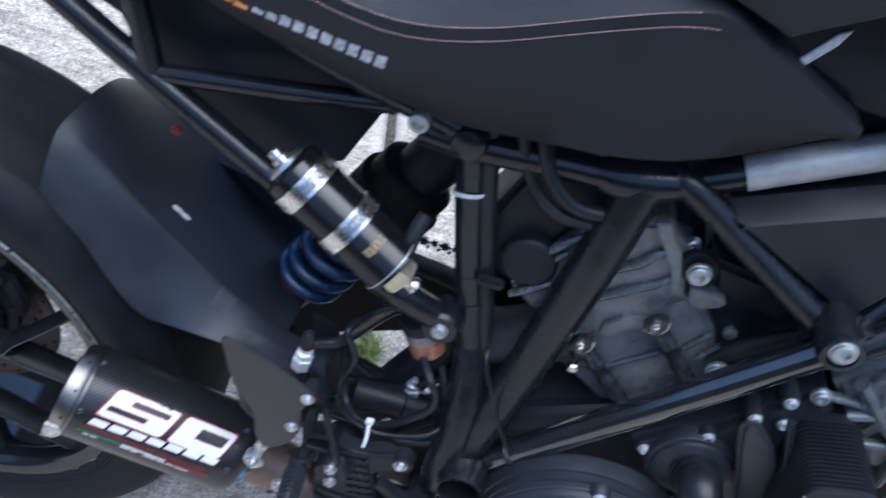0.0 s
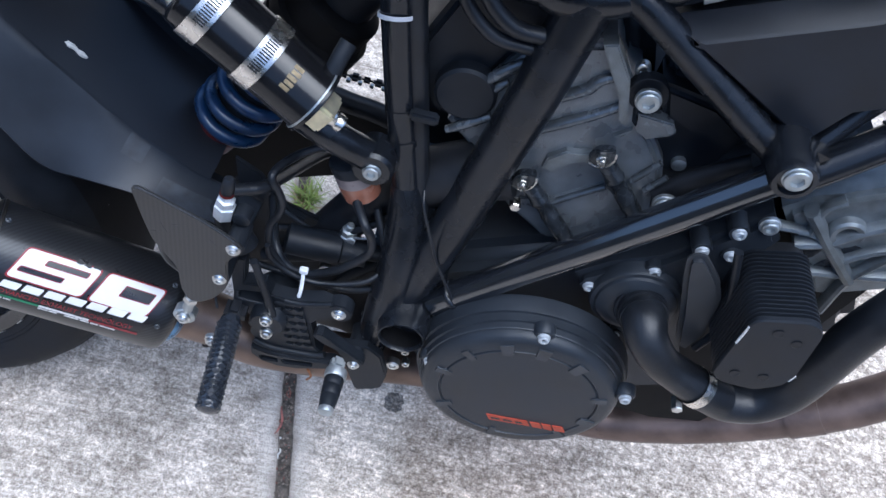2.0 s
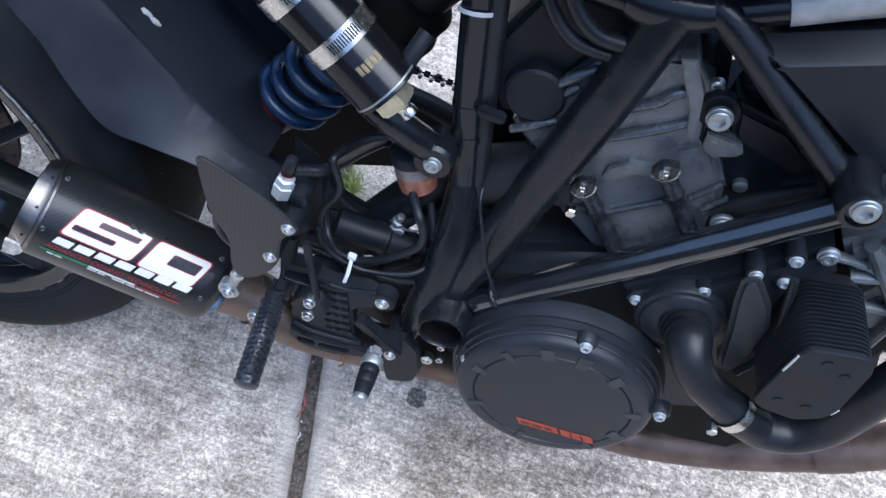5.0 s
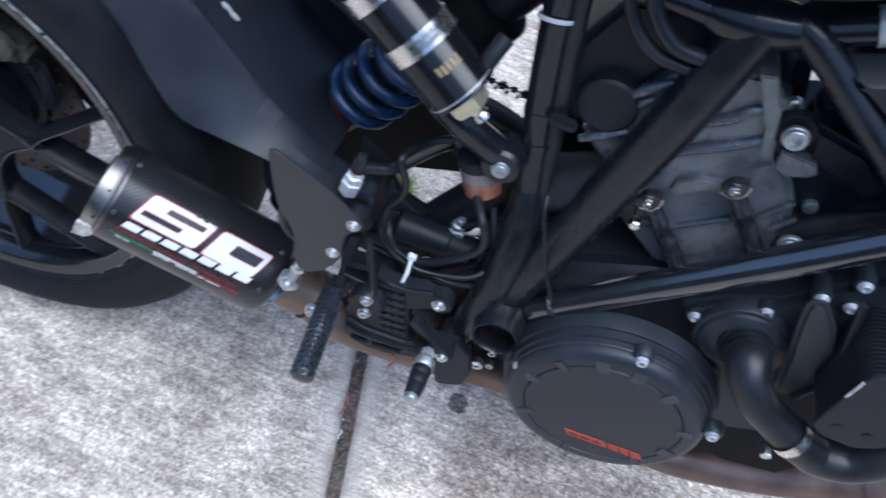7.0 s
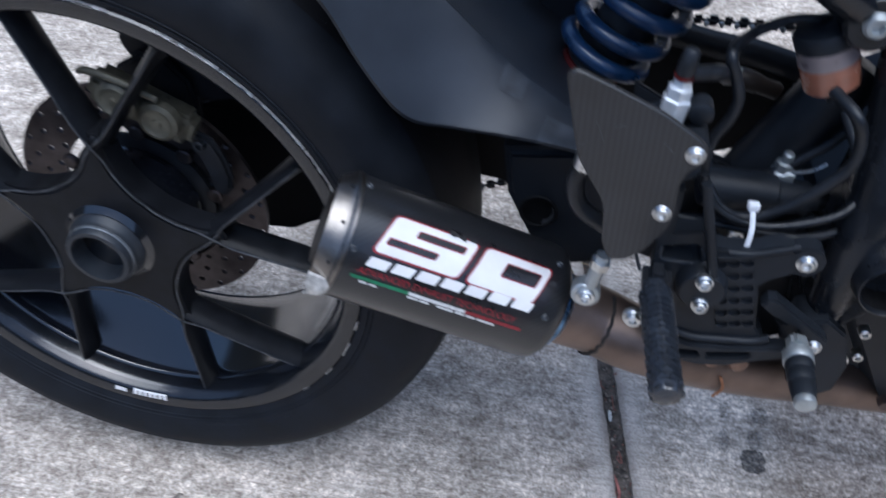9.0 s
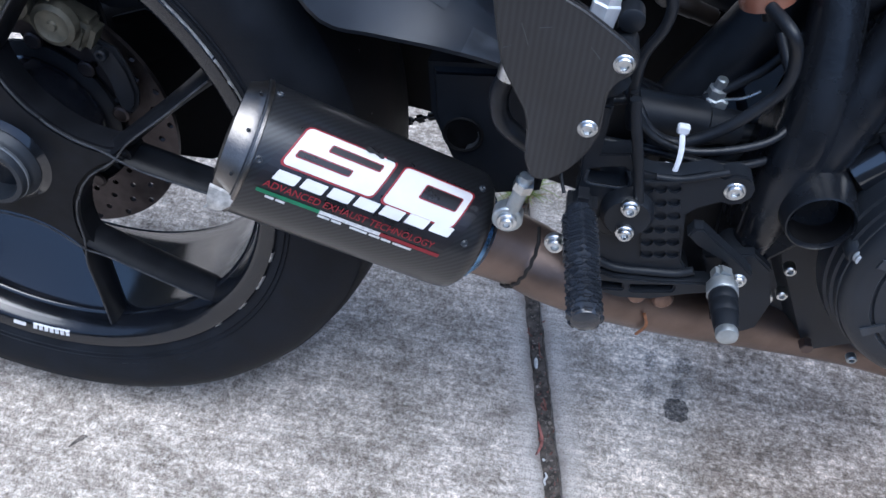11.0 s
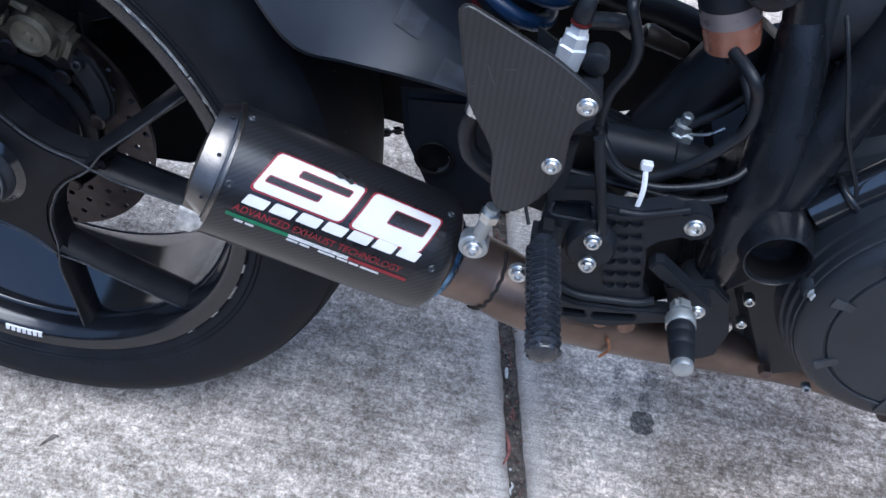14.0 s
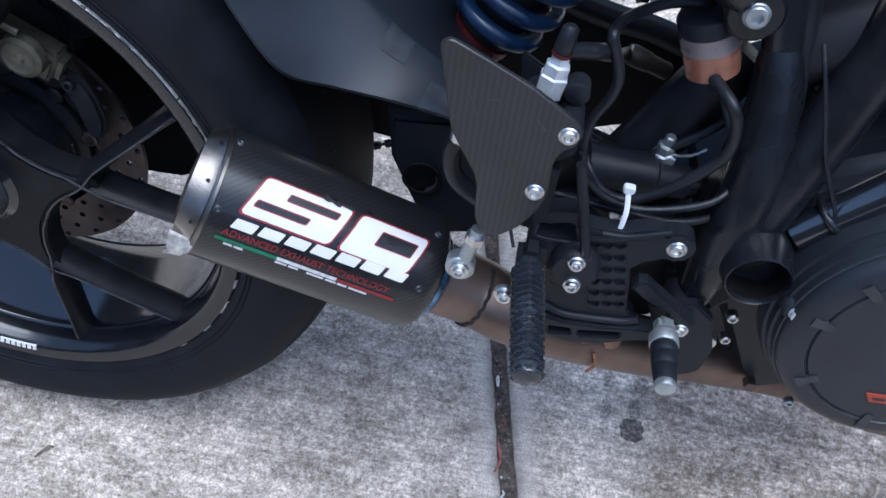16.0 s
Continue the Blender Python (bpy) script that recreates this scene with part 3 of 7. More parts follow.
for i in range(26):
    a, c, t = r_.uniform(-0.30, 0.45), r_.gauss(0, 0.0028), r_.uniform(-0.5, 0.5)
    l, w, bend = r_.uniform(0.006, 0.020), r_.uniform(0.0006, 0.0012), r_.uniform(-0.004, 0.004)
    prev = None
    for k in range(7):
        u = k / 6 - 0.5
        q = ground_point(a + l * u, c + bend * (1 - 4 * u * u) + t * 0.006 * u)
        z = -0.0015 + 0.002 * math.sin(6 * u + i)
        cur = [bm.verts.new((q.x - w, q.y, z)), bm.verts.new((q.x + w, q.y, z + 0.0006))]
        if prev:
            bm.faces.new((prev[0], prev[1], cur[1], cur[0]))
        prev = cur
litter = part("leaf_litter", bm, LEAF, None, "", False)
tagged(litter, "dry reddish leaf crumbs caught in the slab joint", "litter", kind="stuff")


GRIT = mat("mixed_grit", (0.16, 0.135, 0.115), 0.9, 0, 0, 0.7, 120, 0.4, 400, ((0.5, 0.48, 0.45), 0.3, 60))
bm = bmesh.new()
for i in range(900):
    a, c, s = r_.uniform(-0.6, 0.8), r_.gauss(0, 0.0042), r_.uniform(0.0005, 0.0021)
    q = ground_point(a, c)
    p = Vector((q.x, q.y, -0.0035 + r_.uniform(-0.0015, 0.0015)))
    sx, sy, sz = s * r_.uniform(0.7, 1.3), s * r_.uniform(0.7, 1.3), s * r_.uniform(0.5, 1.0)
    v = [bm.verts.new(p + Vector(d)) for d in ((sx, 0, 0), (0, sy, 0), (-sx, 0, 0), (0, -sy, 0), (0, 0, sz), (0, 0, -sz))]
    for k in range(4):
        bm.faces.new((v[k], v[(k + 1) % 4], v[4]))
        bm.faces.new((v[(k + 1) % 4], v[k], v[5]))
grit_ob = part("joint_grit", bm, GRIT, None, "", False)
tagged(grit_ob, "loose brown and pale grit in the slab joint", "grit", kind="stuff")


def scrap(name, pts, w, m, label):
    """A thin curled strip lying in the joint or on the slab."""
    bm = bmesh.new()
    prev = None
    line = smooth_path([Vector(p) for p in pts], 5)
    for k, p in enumerate(line):
        d = (line[min(k + 1, len(line) - 1)] - line[max(k - 1, 0)]).normalized()
        s = Vector((-d.y, d.x, 0.25)) * w * (0.55 + 0.45 * math.sin(math.pi * k / (len(line) - 1)))
        cur = [bm.verts.new(p - s), bm.verts.new(p + Vector((0, 0, w * 0.4))), bm.verts.new(p + s)]
        if prev:
            bm.faces.new((prev[0], prev[1], cur[1], cur[0]))
            bm.faces.new((prev[1], prev[2], cur[2], cur[1]))
        prev = cur
    return tagged(part(name, bm, m, None, "", True), label, "litter", kind="stuff")


PALE = mat("pale_paper_scrap", (0.62, 0.62, 0.60), 0.8, 0, 0, 0.3, 300)
PINK = mat("dry_pink_leaf", (0.30, 0.115, 0.095), 0.7, 0, 0, 0.5, 200)
scrap("paper_scrap", [(0.4745, 0.076, 0.000), (0.4752, 0.069, 0.0015), (0.4765, 0.062, 0.000)], 0.0022, PALE, "small white paper scrap caught in the joint")
scrap("paper_scrap", [(0.4985, -0.058, 0.000), (0.5005, -0.063, 0.002), (0.4985, -0.067, 0.0015), (0.500, -0.072, 0.000)], 0.0013, PALE, "small white paper scrap caught in the joint")
scrap("pebble_chip", [(0.4945, -0.0425, -0.001), (0.4955, -0.0445, 0.001), (0.4962, -0.0460, 0.0)], 0.0016, PALE, "tiny pale chip lying in the joint")
scrap("dry_leaf", [(0.4850, -0.002, 0.000), (0.4872, -0.010, 0.003), (0.4905, -0.018, 0.001), (0.4915, -0.027, 0.003), (0.4890, -0.036, 0.002), (0.4865, -0.041, 0.000)], 0.0017, PINK, "curled pinkish dry leaf strip in the joint")
scrap("dry_leaf", [(-0.002, -0.124, 0.0005), (0.004, -0.117, 0.003), (0.010, -0.111, 0.005), (0.014, -0.110, 0.003)], 0.0016, GRIT, "small curled dry leaf on the concrete")


def blades(center, count, height, spread, material, name, label, seed):
    r = random.Random(seed)
    bm = bmesh.new()
    for _ in range(count):
        t, l = r.uniform(0, 2 * math.pi), height * r.uniform(0.45, 1.1)
        lean = r.uniform(0.2, 1.3)
        b0 = Vector((center[0] + r.gauss(0, spread * 0.25), center[1] + r.gauss(0, spread * 0.3), center[2]))
        d, s = Vector((math.cos(t), math.sin(t), 0)), Vector((-math.sin(t), math.cos(t), 0))
        prev = None
        for k in range(5):
            u = k / 4
            q = b0 + d * (l * lean * u * u) + Vector((0, 0, l * u * (1 - 0.35 * lean * u)))
            w = s * (0.0014 * (1 - u) + 0.0002)
            cur = [bm.verts.new(q - w), bm.verts.new(q + w)]
            if prev:
                bm.faces.new((prev[0], prev[1], cur[1], cur[0]))
            prev = cur
    ob = part(name, bm, material, None, "", True)
    return tagged(ob, label, "weed", kind="stuff")


wq = ground_point(0.345, 0.0)
blades((wq.x + 0.008, wq.y - 0.008, -0.008), 110, 0.042, 0.034, GRASS, "weed_tuft", "small green weed growing in the slab joint", 11)
blades((wq.x + 0.004, wq.y - 0.02, -0.008), 60, 0.026, 0.040, STRAW, "dry_weed_tuft", "withered straw-coloured weed in the slab joint", 12)

# oil drips under the engine
for (x, y, rr, sq) in ((0.636, 0.040, 0.0140, 1.05), (0.639, 0.066, 0.0085, 1.5), (0.645, 0.098, 0.0095, 1.2), (0.606, 0.098, 0.007, 1.6), (0.604, 0.060, 0.006, 2.2)):
    r_ = random.Random(int(x * 1000 + y * 100))
    bm = bmesh.new()
    ring = []
    for k in range(36):
        t = 2 * math.pi * k / 36
        q = rr * (1 + 0.30 * noise.noise(Vector((2.2 * math.cos(t), 2.2 * math.sin(t), x * 50))) + r_.uniform(-0.05, 0.05))
        ring.append(bm.verts.new((x + q * math.cos(t), y + q * sq * math.sin(t), 0.0007)))
    bm.faces.new(ring)
    spot = part("oil_spot", bm, STAIN if rr > 0.012 else STAIN2, None, "", False)
    tagged(spot, "dark dried oil spot on the concrete", "stain", "oil spots under the engine", "stuff")

# plain walls that close the place, added well outside the view to darken low reflections
WALL = mat("plain_dark_backdrop", (0.085, 0.085, 0.075), 0.9, 0, 0, 0.3, 2, 0.3, 40)
for nm, x0, x1, y0, y1 in (("wall_north", -4.6, 5.4, 5.0, 5.2), ("wall_south", -4.6, 5.4, -5.2, -5.0), ("wall_west", -4.8, -4.6, -5.2, 5.2), ("wall_east", 5.4, 5.6, -5.2, 5.2)):
    wall = part(nm, block(((x0 + x1) / 2, (y0 + y1) / 2, 1.3), (x1 - x0, y1 - y0, 2.632), None, 0.01, 1), WALL, None, "", False)
    tagged(wall, "plain dark wall added out of view to darken reflections", "wall", kind="structure")

# ---- motorcycle ----
LEAN_DEG = 11.52
bike = new("motorcycle")
bike.matrix_world = pose(0, 0, 0.3213, -LEAN_DEG, 0, 0)
tagged(bike, "black naked sports motorcycle leaning on its stand", "motorcycle")
MID = 0.083      # the bike's middle plane, from the near rim edge


# rear wheel
def wheel():
    prof = [(0.010, 0.219), (0.004, 0.226), (-0.003, 0.236), (-0.0095, 0.252), (-0.012, 0.268), (-0.0105, 0.281), (-0.003, 0.2935), (0.012, 0.3045),
            (0.034, 0.3125), (0.058, 0.3175), (MID, 0.3192)]
    full = prof + [(2 * MID - a, r) for a, r in prof[-2::-1]]
    inner = [(2 * MID - 0.010, 0.214), (MID, 0.213), (0.010, 0.214)]
    bm = lathe((0, 0, 0), (0, 1, 0), full + inner + [full[0]], 120, False)
    tyre = part("rear_tyre", bm, TYRE, bike, "worn black sport tyre")
    tread = [(0.0135, 0.3056), (0.034, 0.3129), (0.058, 0.3179), (MID, 0.3196), (2 * MID - 0.058, 0.3179), (2 * MID - 0.034, 0.3129), (2 * MID - 0.0135, 0.3056)]
    part("tread", lathe((0, 0, 0), (0, 1, 0), tread, 120, False), TREAD, tyre, "scrubbed black tread")
    # raised marks on the sidewall, worn past reading
    for k, (a_, w_) in enumerate(((-80, 2.0), (-77.2, 1.6), (-74.6, 2.0), (-71.8, 1.7), (-69.2, 1.2), (-62, 2.0), (-59.2, 1.7), (-56.6, 1.8), (-53.8, 1.4), (-51.4, 1.9))):
        rings_ = []
        for i in range(4):
            a = radians(a_ + w_ * i / 3)
            rings_.append([Vector((q * math.cos(a), y, q * math.sin(a))) for q, y in ((0.2485, -0.0078), (0.2492, -0.0091), (0.2560, -0.0108), (0.2568, -0.0098))])
        part("sidewall_mark", loft(rings_, False, False), TYRE, tyre)
    for rr, yy in ((0.2395, -0.0048), (0.2435, -0.0065)):
        part("sidewall_ring", lathe((0, yy, 0), (0, 1, 0), [(0.0, rr - 0.0007), (-0.0009, rr), (0.0, rr + 0.0007)], 120, False), TYRE, tyre)
    rim = [(0.004, 0.2318), (-0.0005, 0.2322), (-0.0025, 0.2303), (-0.0022, 0.2268), (-0.0008, 0.2200), (0.0004, 0.2168), (0.0040, 0.2145), (0.014, 0.2112), (0.0215, 0.2088), (0.0228, 0.2068), (0.0250, 0.2060), (0.035, 0.2056), (0.06, 0.2050),
           (0.12, 0.2046), (0.145, 0.2080), (0.160, 0.219), (0.168, 0.231), (0.163, 0.232), (0.150, 0.215), (0.12, 0.212), (0.045, 0.212), (0.02, 0.217), (0.004, 0.2318)]
    rimob = part("rear_rim", lathe((0, 0, 0), (0, 1, 0), rim, 140, False), RIMM, bike, "glossy black cast rim with a scuffed edge")
    # chipped bright edge on the upper arc of the rim
    r = random.Random(8)
    ang = 8
    while ang < 150:
        ln = r.uniform(5, 20)
        if r.random() < 0.8:
            rings = []
            steps = max(3, int(ln * 1.5))
            for i in range(steps + 1):
                a = radians(ang + ln * i / steps)
                w = (0.0022 * noise.noise(Vector((ang * 1.7 + i * 0.45, 3, 1))) - 0.0004) * (1 - (2 * i / steps - 1) ** 4)
                rings.append([Vector((q * math.cos(a), y, q * math.sin(a))) for q, y in ((0.2326, -0.0010), (0.2322, -0.0022), (0.2318 - w * 0.6, -0.0029), (0.2315 - w, -0.0031))])
            part("bare_chip", loft(rings, False, False), SCUFF, rimob, "bare metal chip on the rim edge")
        ang += ln + r.uniform(0.1, 1.4)
    for a0, ln in ((-14, 3), (-22, 5), (-33, 3), (-44, 2), (205, 3), (222, 5)):
        rings = []
        for i in range(7):
            a = radians(a0 - ln * i / 6)
            rings.append([Vector((q * math.cos(a), y, q * math.sin(a))) for q, y in ((0.2326, 0.001), (0.2326, -0.0012), (0.2312, -0.0030), (0.2304, -0.0032))])
        part("bare_chip", loft(rings, False, False), SCUFF, rimob, "bare metal chip on the rim edge")

    # Y spokes
    def beam(p0, p1, w0, w1, f0, f1, dep, flat=False):
        """A raised-web spoke piece from p0 to p1 (x, z), widths, front faces and depth."""
        a, b = Vector((p0[0], 0, p0[1])), Vector((p1[0], 0, p1[1]))
        d = (b - a).normalized()
        s = Vector((-d.z, 0, d.x))
        rings = []
        for k in range(9):
            u = k / 8
            q, w, fr = a.lerp(b, u), w0 + (w1 - w0) * u, f0 + (f1 - f0) * u
            w *= 1 - 0.25 * math.sin(math.pi * u)
            prof_ = [(-0.40, dep), (-0.5, 0.016), (-0.30, 0.0085), (-0.09, 0.0008), (0, 0), (0.09, 0.0008), (0.30, 0.0085), (0.5, 0.016), (0.40, dep), (0.2, dep + 0.004), (-0.2, dep + 0.004)]
            if flat:
                prof_ = [(-0.5, dep), (-0.5, 0.010), (-0.46, 0.0035), (-0.38, 0.0008), (0, 0), (0.38, 0.0008), (0.46, 0.0035), (0.5, 0.010), (0.5, dep), (0.2, dep + 0.004), (-0.2, dep + 0.004)]
            rings.append([q + s * (w * c) + Vector((0, fr + y, 0)) for c, y in prof_])
        return loft(rings)

    def pol(r_, deg):
        return (r_ * math.cos(radians(deg)), r_ * math.sin(radians(deg)))

    # the web round the hub: five points, with a U-shaped window edge between each pair
    star = []
    for k in range(5):
        c = 83.0 + 72 * k
        star += [pol(r_, c + a_) for r_, a_ in ((0.0655, -36), (0.0665, -27), (0.0740, -15.5), (0.0817, -10), (0.0950, -5), (0.1120, -2.6), (0.1120, 2.6), (0.0950, 5), (0.0817, 10), (0.0740, 15.5), (0.0665, 27))]
    web = part("hub_web", plate(star, -0.001, 0.030, 0.0045, 3, 3), SPOKEM, rimob)
    for k in range(5):
        c = 83.0 + 72 * k
        sp = join(beam(pol(0.100, c - 1.2), pol(0.214, c - 17.5), 0.0140, 0.0165, -0.002, 0.010, 0.026),
                  beam(pol(0.100, c + 1.2), pol(0.214, c + 17.5), 0.0140, 0.0165, -0.002, 0.010, 0.026))
        spoke = part("spoke", sp, SPOKEM, rimob)
        for sg in (-1, 1):
            # thin pale tube on each ridge: rubbed paint plus a painted edge highlight
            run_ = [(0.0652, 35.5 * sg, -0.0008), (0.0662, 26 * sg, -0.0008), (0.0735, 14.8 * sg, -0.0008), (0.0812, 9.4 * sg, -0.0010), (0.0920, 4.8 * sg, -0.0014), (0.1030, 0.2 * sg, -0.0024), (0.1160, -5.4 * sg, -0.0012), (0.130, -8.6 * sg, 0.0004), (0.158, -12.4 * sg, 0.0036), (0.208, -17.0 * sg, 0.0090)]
            part("pale_ridge", tube([(*pol(r_, c + a_)[:1], y_, pol(r_, c + a_)[1]) for r_, a_, y_ in run_], 0.0009, 6, 5), PALE_EDGE, spoke, "rubbed grey ridge, also toned as an edge highlight")
    hub = part("hub", lathe((0, 0.06, 0), (0, -1, 0), [(0, 0.062), (0.040, 0.060), (0.050, 0.0565), (0.056, 0.050), (0.060, 0.042), (0.066, 0.036)], 40), RIMM, rimob)
    part("axle_nut", lathe((0, 0.000, 0), (0, -1, 0), [(0, 0.036), (0.008, 0.0345), (0.011, 0.0315), (0.013, 0.0305), (0.022, 0.0300), (0.0245, 0.0285), (0.0245, 0.0245), (0.012, 0.0235), (0.000, 0.0230), (-0.004, 0.004)], 40, False), COVER, hub, "worn black axle nut")
    part("lock_clip", lathe((0, -0.0150, 0), (0, -1, 0), [(0, 0.0300), (0.001, 0.0309), (0.003, 0.0309), (0.004, 0.0300)], 40, False), ENGINE, hub, "steel lock ring")
    valve = part("tyre_valve", tube([(-0.1582, 0.008, 0.029), (-0.1608, 0.006, 0.015), (-0.1634, 0.004, 0.0015)], 0.0052, 14, 3), CHROME, rimob, "bright metal valve stem")
    part("valve_base", tube([(-0.192, 0.034, 0.040), (-0.172, 0.018, 0.036), (-0.1580, 0.008, 0.030)], 0.0045, 10, 4), RUBBER, valve)
    part("rim_lip", lathe((0, 0, 0), (0, 1, 0), [(-0.0028, 0.2298), (-0.0025, 0.2266), (-0.0012, 0.2200), (0.0001, 0.2166), (0.0036, 0.2143), (0.0080, 0.2126), (0.0080, 0.2132), (0.0002, 0.2180)], 140, False), LIPM, rimob, "rubbed grey-black rim lip")
    # plain blocks of the rim decal
    rings = []

    def decal(a0, a1, r0, r1, name):
        rows = []
        for i in range(9):
            a = radians(a0 + (a1 - a0) * i / 8)
            rows.append([Vector((q * math.cos(a), y, q * math.sin(a))) for q, y in ((r0, -0.0016 + max(0.0, 0.2200 - r0) * 0.35), (r1, -0.0016 - max(0.0, r1 - 0.2200) * 0.20))])
        return part(name, loft(rows, False, False), WHITE, rimob, "small white decal block")
    decal(-104.8, -101.6, 0.2185, 0.2230, "rim_decal")
    for k in range(7):
        decal(-99.6 + 1.45 * k, -98.55 + 1.45 * k, 0.2170, 0.2225, "rim_decal")
    decal(-99.6, -89.6, 0.2155, 0.2166, "rim_decal")
    # rotor and caliper inside the wheel
    Y = 0.066
    rings_r, sect = (0.078, 0.0895, 0.1005, 0.1115, 0.121), 44
    bm = bmesh.new()
    for i in range(4):
        for k in range(sect):
            ra, rb, da = rings_r[i], rings_r[i + 1], 360 / sect
            a0 = da * k
            rm = (ra + rb) / 2
            brd = [(ra, a0), (ra, a0 + da / 2), (ra, a0 + da), (rm, a0 + da), (rb, a0 + da), (rb, a0 + da / 2), (rb, a0), (rm, a0)]
            cen = Vector((*pol(rm, a0 + da / 2), 0))
            out = [Vector((*pol(r_, a_), 0)) for r_, a_ in brd]
            lay = []
            for y_ in (Y, Y + 0.0045):
                lay.append([bm.verts.new((q.x, y_, q.y)) for q in out])
            if (i + k) % 2 and not (i == 0 and k % 4 == 0):
                inn = []
                for y_ in (Y, Y + 0.0045):
                    inn.append([bm.verts.new((cen.x + (q - cen).normalized().x * 0.0031, y_, cen.y + (q - cen).normalized().y * 0.0031)) for q in out])
                for s_ in (0, 1):
                    for j in range(8):
                        bm.faces.new((lay[s_][j], lay[s_][(j + 1) % 8], inn[s_][(j + 1) % 8], inn[s_][j]))
                for j in range(8):
                    bm.faces.new((inn[0][j], inn[0][(j + 1) % 8], inn[1][(j + 1) % 8], inn[1][j]))
            else:
                bm.faces.new(lay[0])
                bm.faces.new(lay[1])
            for i_, j0 in ((0, 0), (3, 4)):
                if i == i_:
                    for j in (j0, j0 + 1):
                        bm.faces.new((lay[0][j], lay[0][j + 1], lay[1][j + 1], lay[1][j]))
    bmesh.ops.remove_doubles(bm, verts=bm.verts[:], dist=0.00005)
    ro = part("brake_rotor", bm, ROTOR, bike, "drilled steel brake rotor", False)
    part("rotor_carrier", lathe((0, Y + 0.001, 0), (0, 1, 0), [(-0.004, 0.03), (-0.004, 0.055), (0, 0.070), (0.004, 0.070), (0.004, 0.03)], 40), DARK, ro)
    for k in range(10):
        a = 36 * k + 10
        part("rotor_button", lathe((pol(0.0745, a)[0], Y + 0.002, pol(0.0745, a)[1]), (0, -1, 0), [(0, 0.0075), (0.004, 0.0075), (0.005, 0.0055), (0.0045, 0.003)], 16), ROTOR, ro)
    cal = part("brake_caliper", join(block((0.040, Y - 0.020, 0.118), (0.092, 0.028, 0.031), Euler((0, radians(26), 0)).to_matrix(), 0.007, 3),
                                     lathe((0.029, Y - 0.036, 0.132), (0, -1, 0), [(0, 0.018), (0.007, 0.017), (0.009, 0.013), (0.0075, 0.011), (0.0075, 0.004), (0.010, 0.003)], 24),
                                     lathe((0.062, Y - 0.036, 0.1165), (0, -1, 0), [(0, 0.018), (0.007, 0.017), (0.009, 0.013), (0.0075, 0.011), (0.0075, 0.004), (0.010, 0.003)], 24),
                                     tube([(-0.004, Y - 0.03, 0.150), (0.012, Y - 0.042, 0.158), (0.040, Y - 0.044, 0.152), (0.066, Y - 0.042, 0.138)], 0.0032, 10, 5)), CALIPER, bike, "dusty pale gold brake caliper")
    part("caliper_bracket", plate([(0.060, 0.100), (0.092, 0.088), (0.104, 0.050), (0.096, 0.030), (0.085, 0.034), (0.080, 0.060)], Y - 0.020, Y - 0.012, 0.003, 2, 2), DARK, cal)
    part("caliper_hanger", plate([pol(0.030, -70), pol(0.090, -75), pol(0.088, -40), pol(0.086, 0), pol(0.090, 40), pol(0.140, 62), pol(0.150, 80), pol(0.110, 100), pol(0.06, 95), pol(0.03, 60)], Y + 0.010, Y + 0.020, 0.003, 2, 2), DARK, cal)
    for a_ in (-50, -20, 12, 38):
        part("hanger_rib", tube([(*pol(0.04, a_)[:1], Y + 0.008, pol(0.04, a_)[1]), (*pol(0.084, a_ + 6)[:1], Y + 0.009, pol(0.084, a_ + 6)[1])], 0.004, 8, 2), DARK, cal)
    part("caliper_carrier", plate(rounded([(0.000, 0.150), (0.010, 0.172), (0.045, 0.178), (0.085, 0.160), (0.108, 0.128), (0.104, 0.104), (0.070, 0.098), (0.040, 0.112), (0.015, 0.124)], 0.008, 3), Y + 0.022, Y + 0.034, 0.004, 0, 2), DARK, cal, "black cast caliper carrier")
    bolt("carrier_bolt", (0.072, Y + 0.018, 0.140), cal, 0.006, 0.004, material=MATTE)
    bolt("caliper_bolt", (0.083, Y - 0.024, 0.085), cal, 0.005, 0.003, material=MATTE)


wheel()

# swingarm, beyond the wheel and ahead of it
sw = part("swingarm", join(plate([(0.01, 0.045), (0.05, 0.060), (0.12, 0.055), (0.25, 0.08), (0.26, -0.050), (0.15, -0.088), (0.092, -0.120), (0.05, -0.122), (-0.015, -0.05)], 0.178, 0.196, 0.008, 0, 3), tube([(-0.02, 0.19, 0.0), (0.12, 0.20, 0.03), (0.26, 0.197, 0.03)], 0.040, 18, 6, flat=0.5),
                           plate([(0.25, -0.030), (0.290, -0.014), (0.325, -0.018), (0.36, -0.028), (0.400, -0.014), (0.420, -0.003), (0.469, 0.019), (0.501, 0.033), (0.56, 0.055), (0.60, 0.065), (0.60, 0.134), (0.55, 0.142), (0.49, 0.150), (0.40, 0.160), (0.30, 0.11), (0.25, 0.08)], 0.180, 0.202, 0.006, 0, 3)), PITCH, bike, "black cast swingarm")
part("swingarm_arch", tube([(0.36, 0.176, 0.182), (0.42, 0.176, 0.171), (0.4960, 0.176, 0.1535), (0.5240, 0.176, 0.1500), (0.5450, 0.176, 0.1455), (0.600, 0.176, 0.130)], 0.0112, 20, 6), DARK, sw, "black swingarm brace tube")
part("hugger_stay", plate([(0.430, 0.196), (0.4535, 0.1830), (0.4640, 0.1640), (0.4790, 0.1470), (0.4970, 0.1370), (0.4900, 0.1290), (0.4600, 0.1180), (0.436, 0.140)], 0.020, 0.026, 0.0015, 0, 2), MATTE, sw)
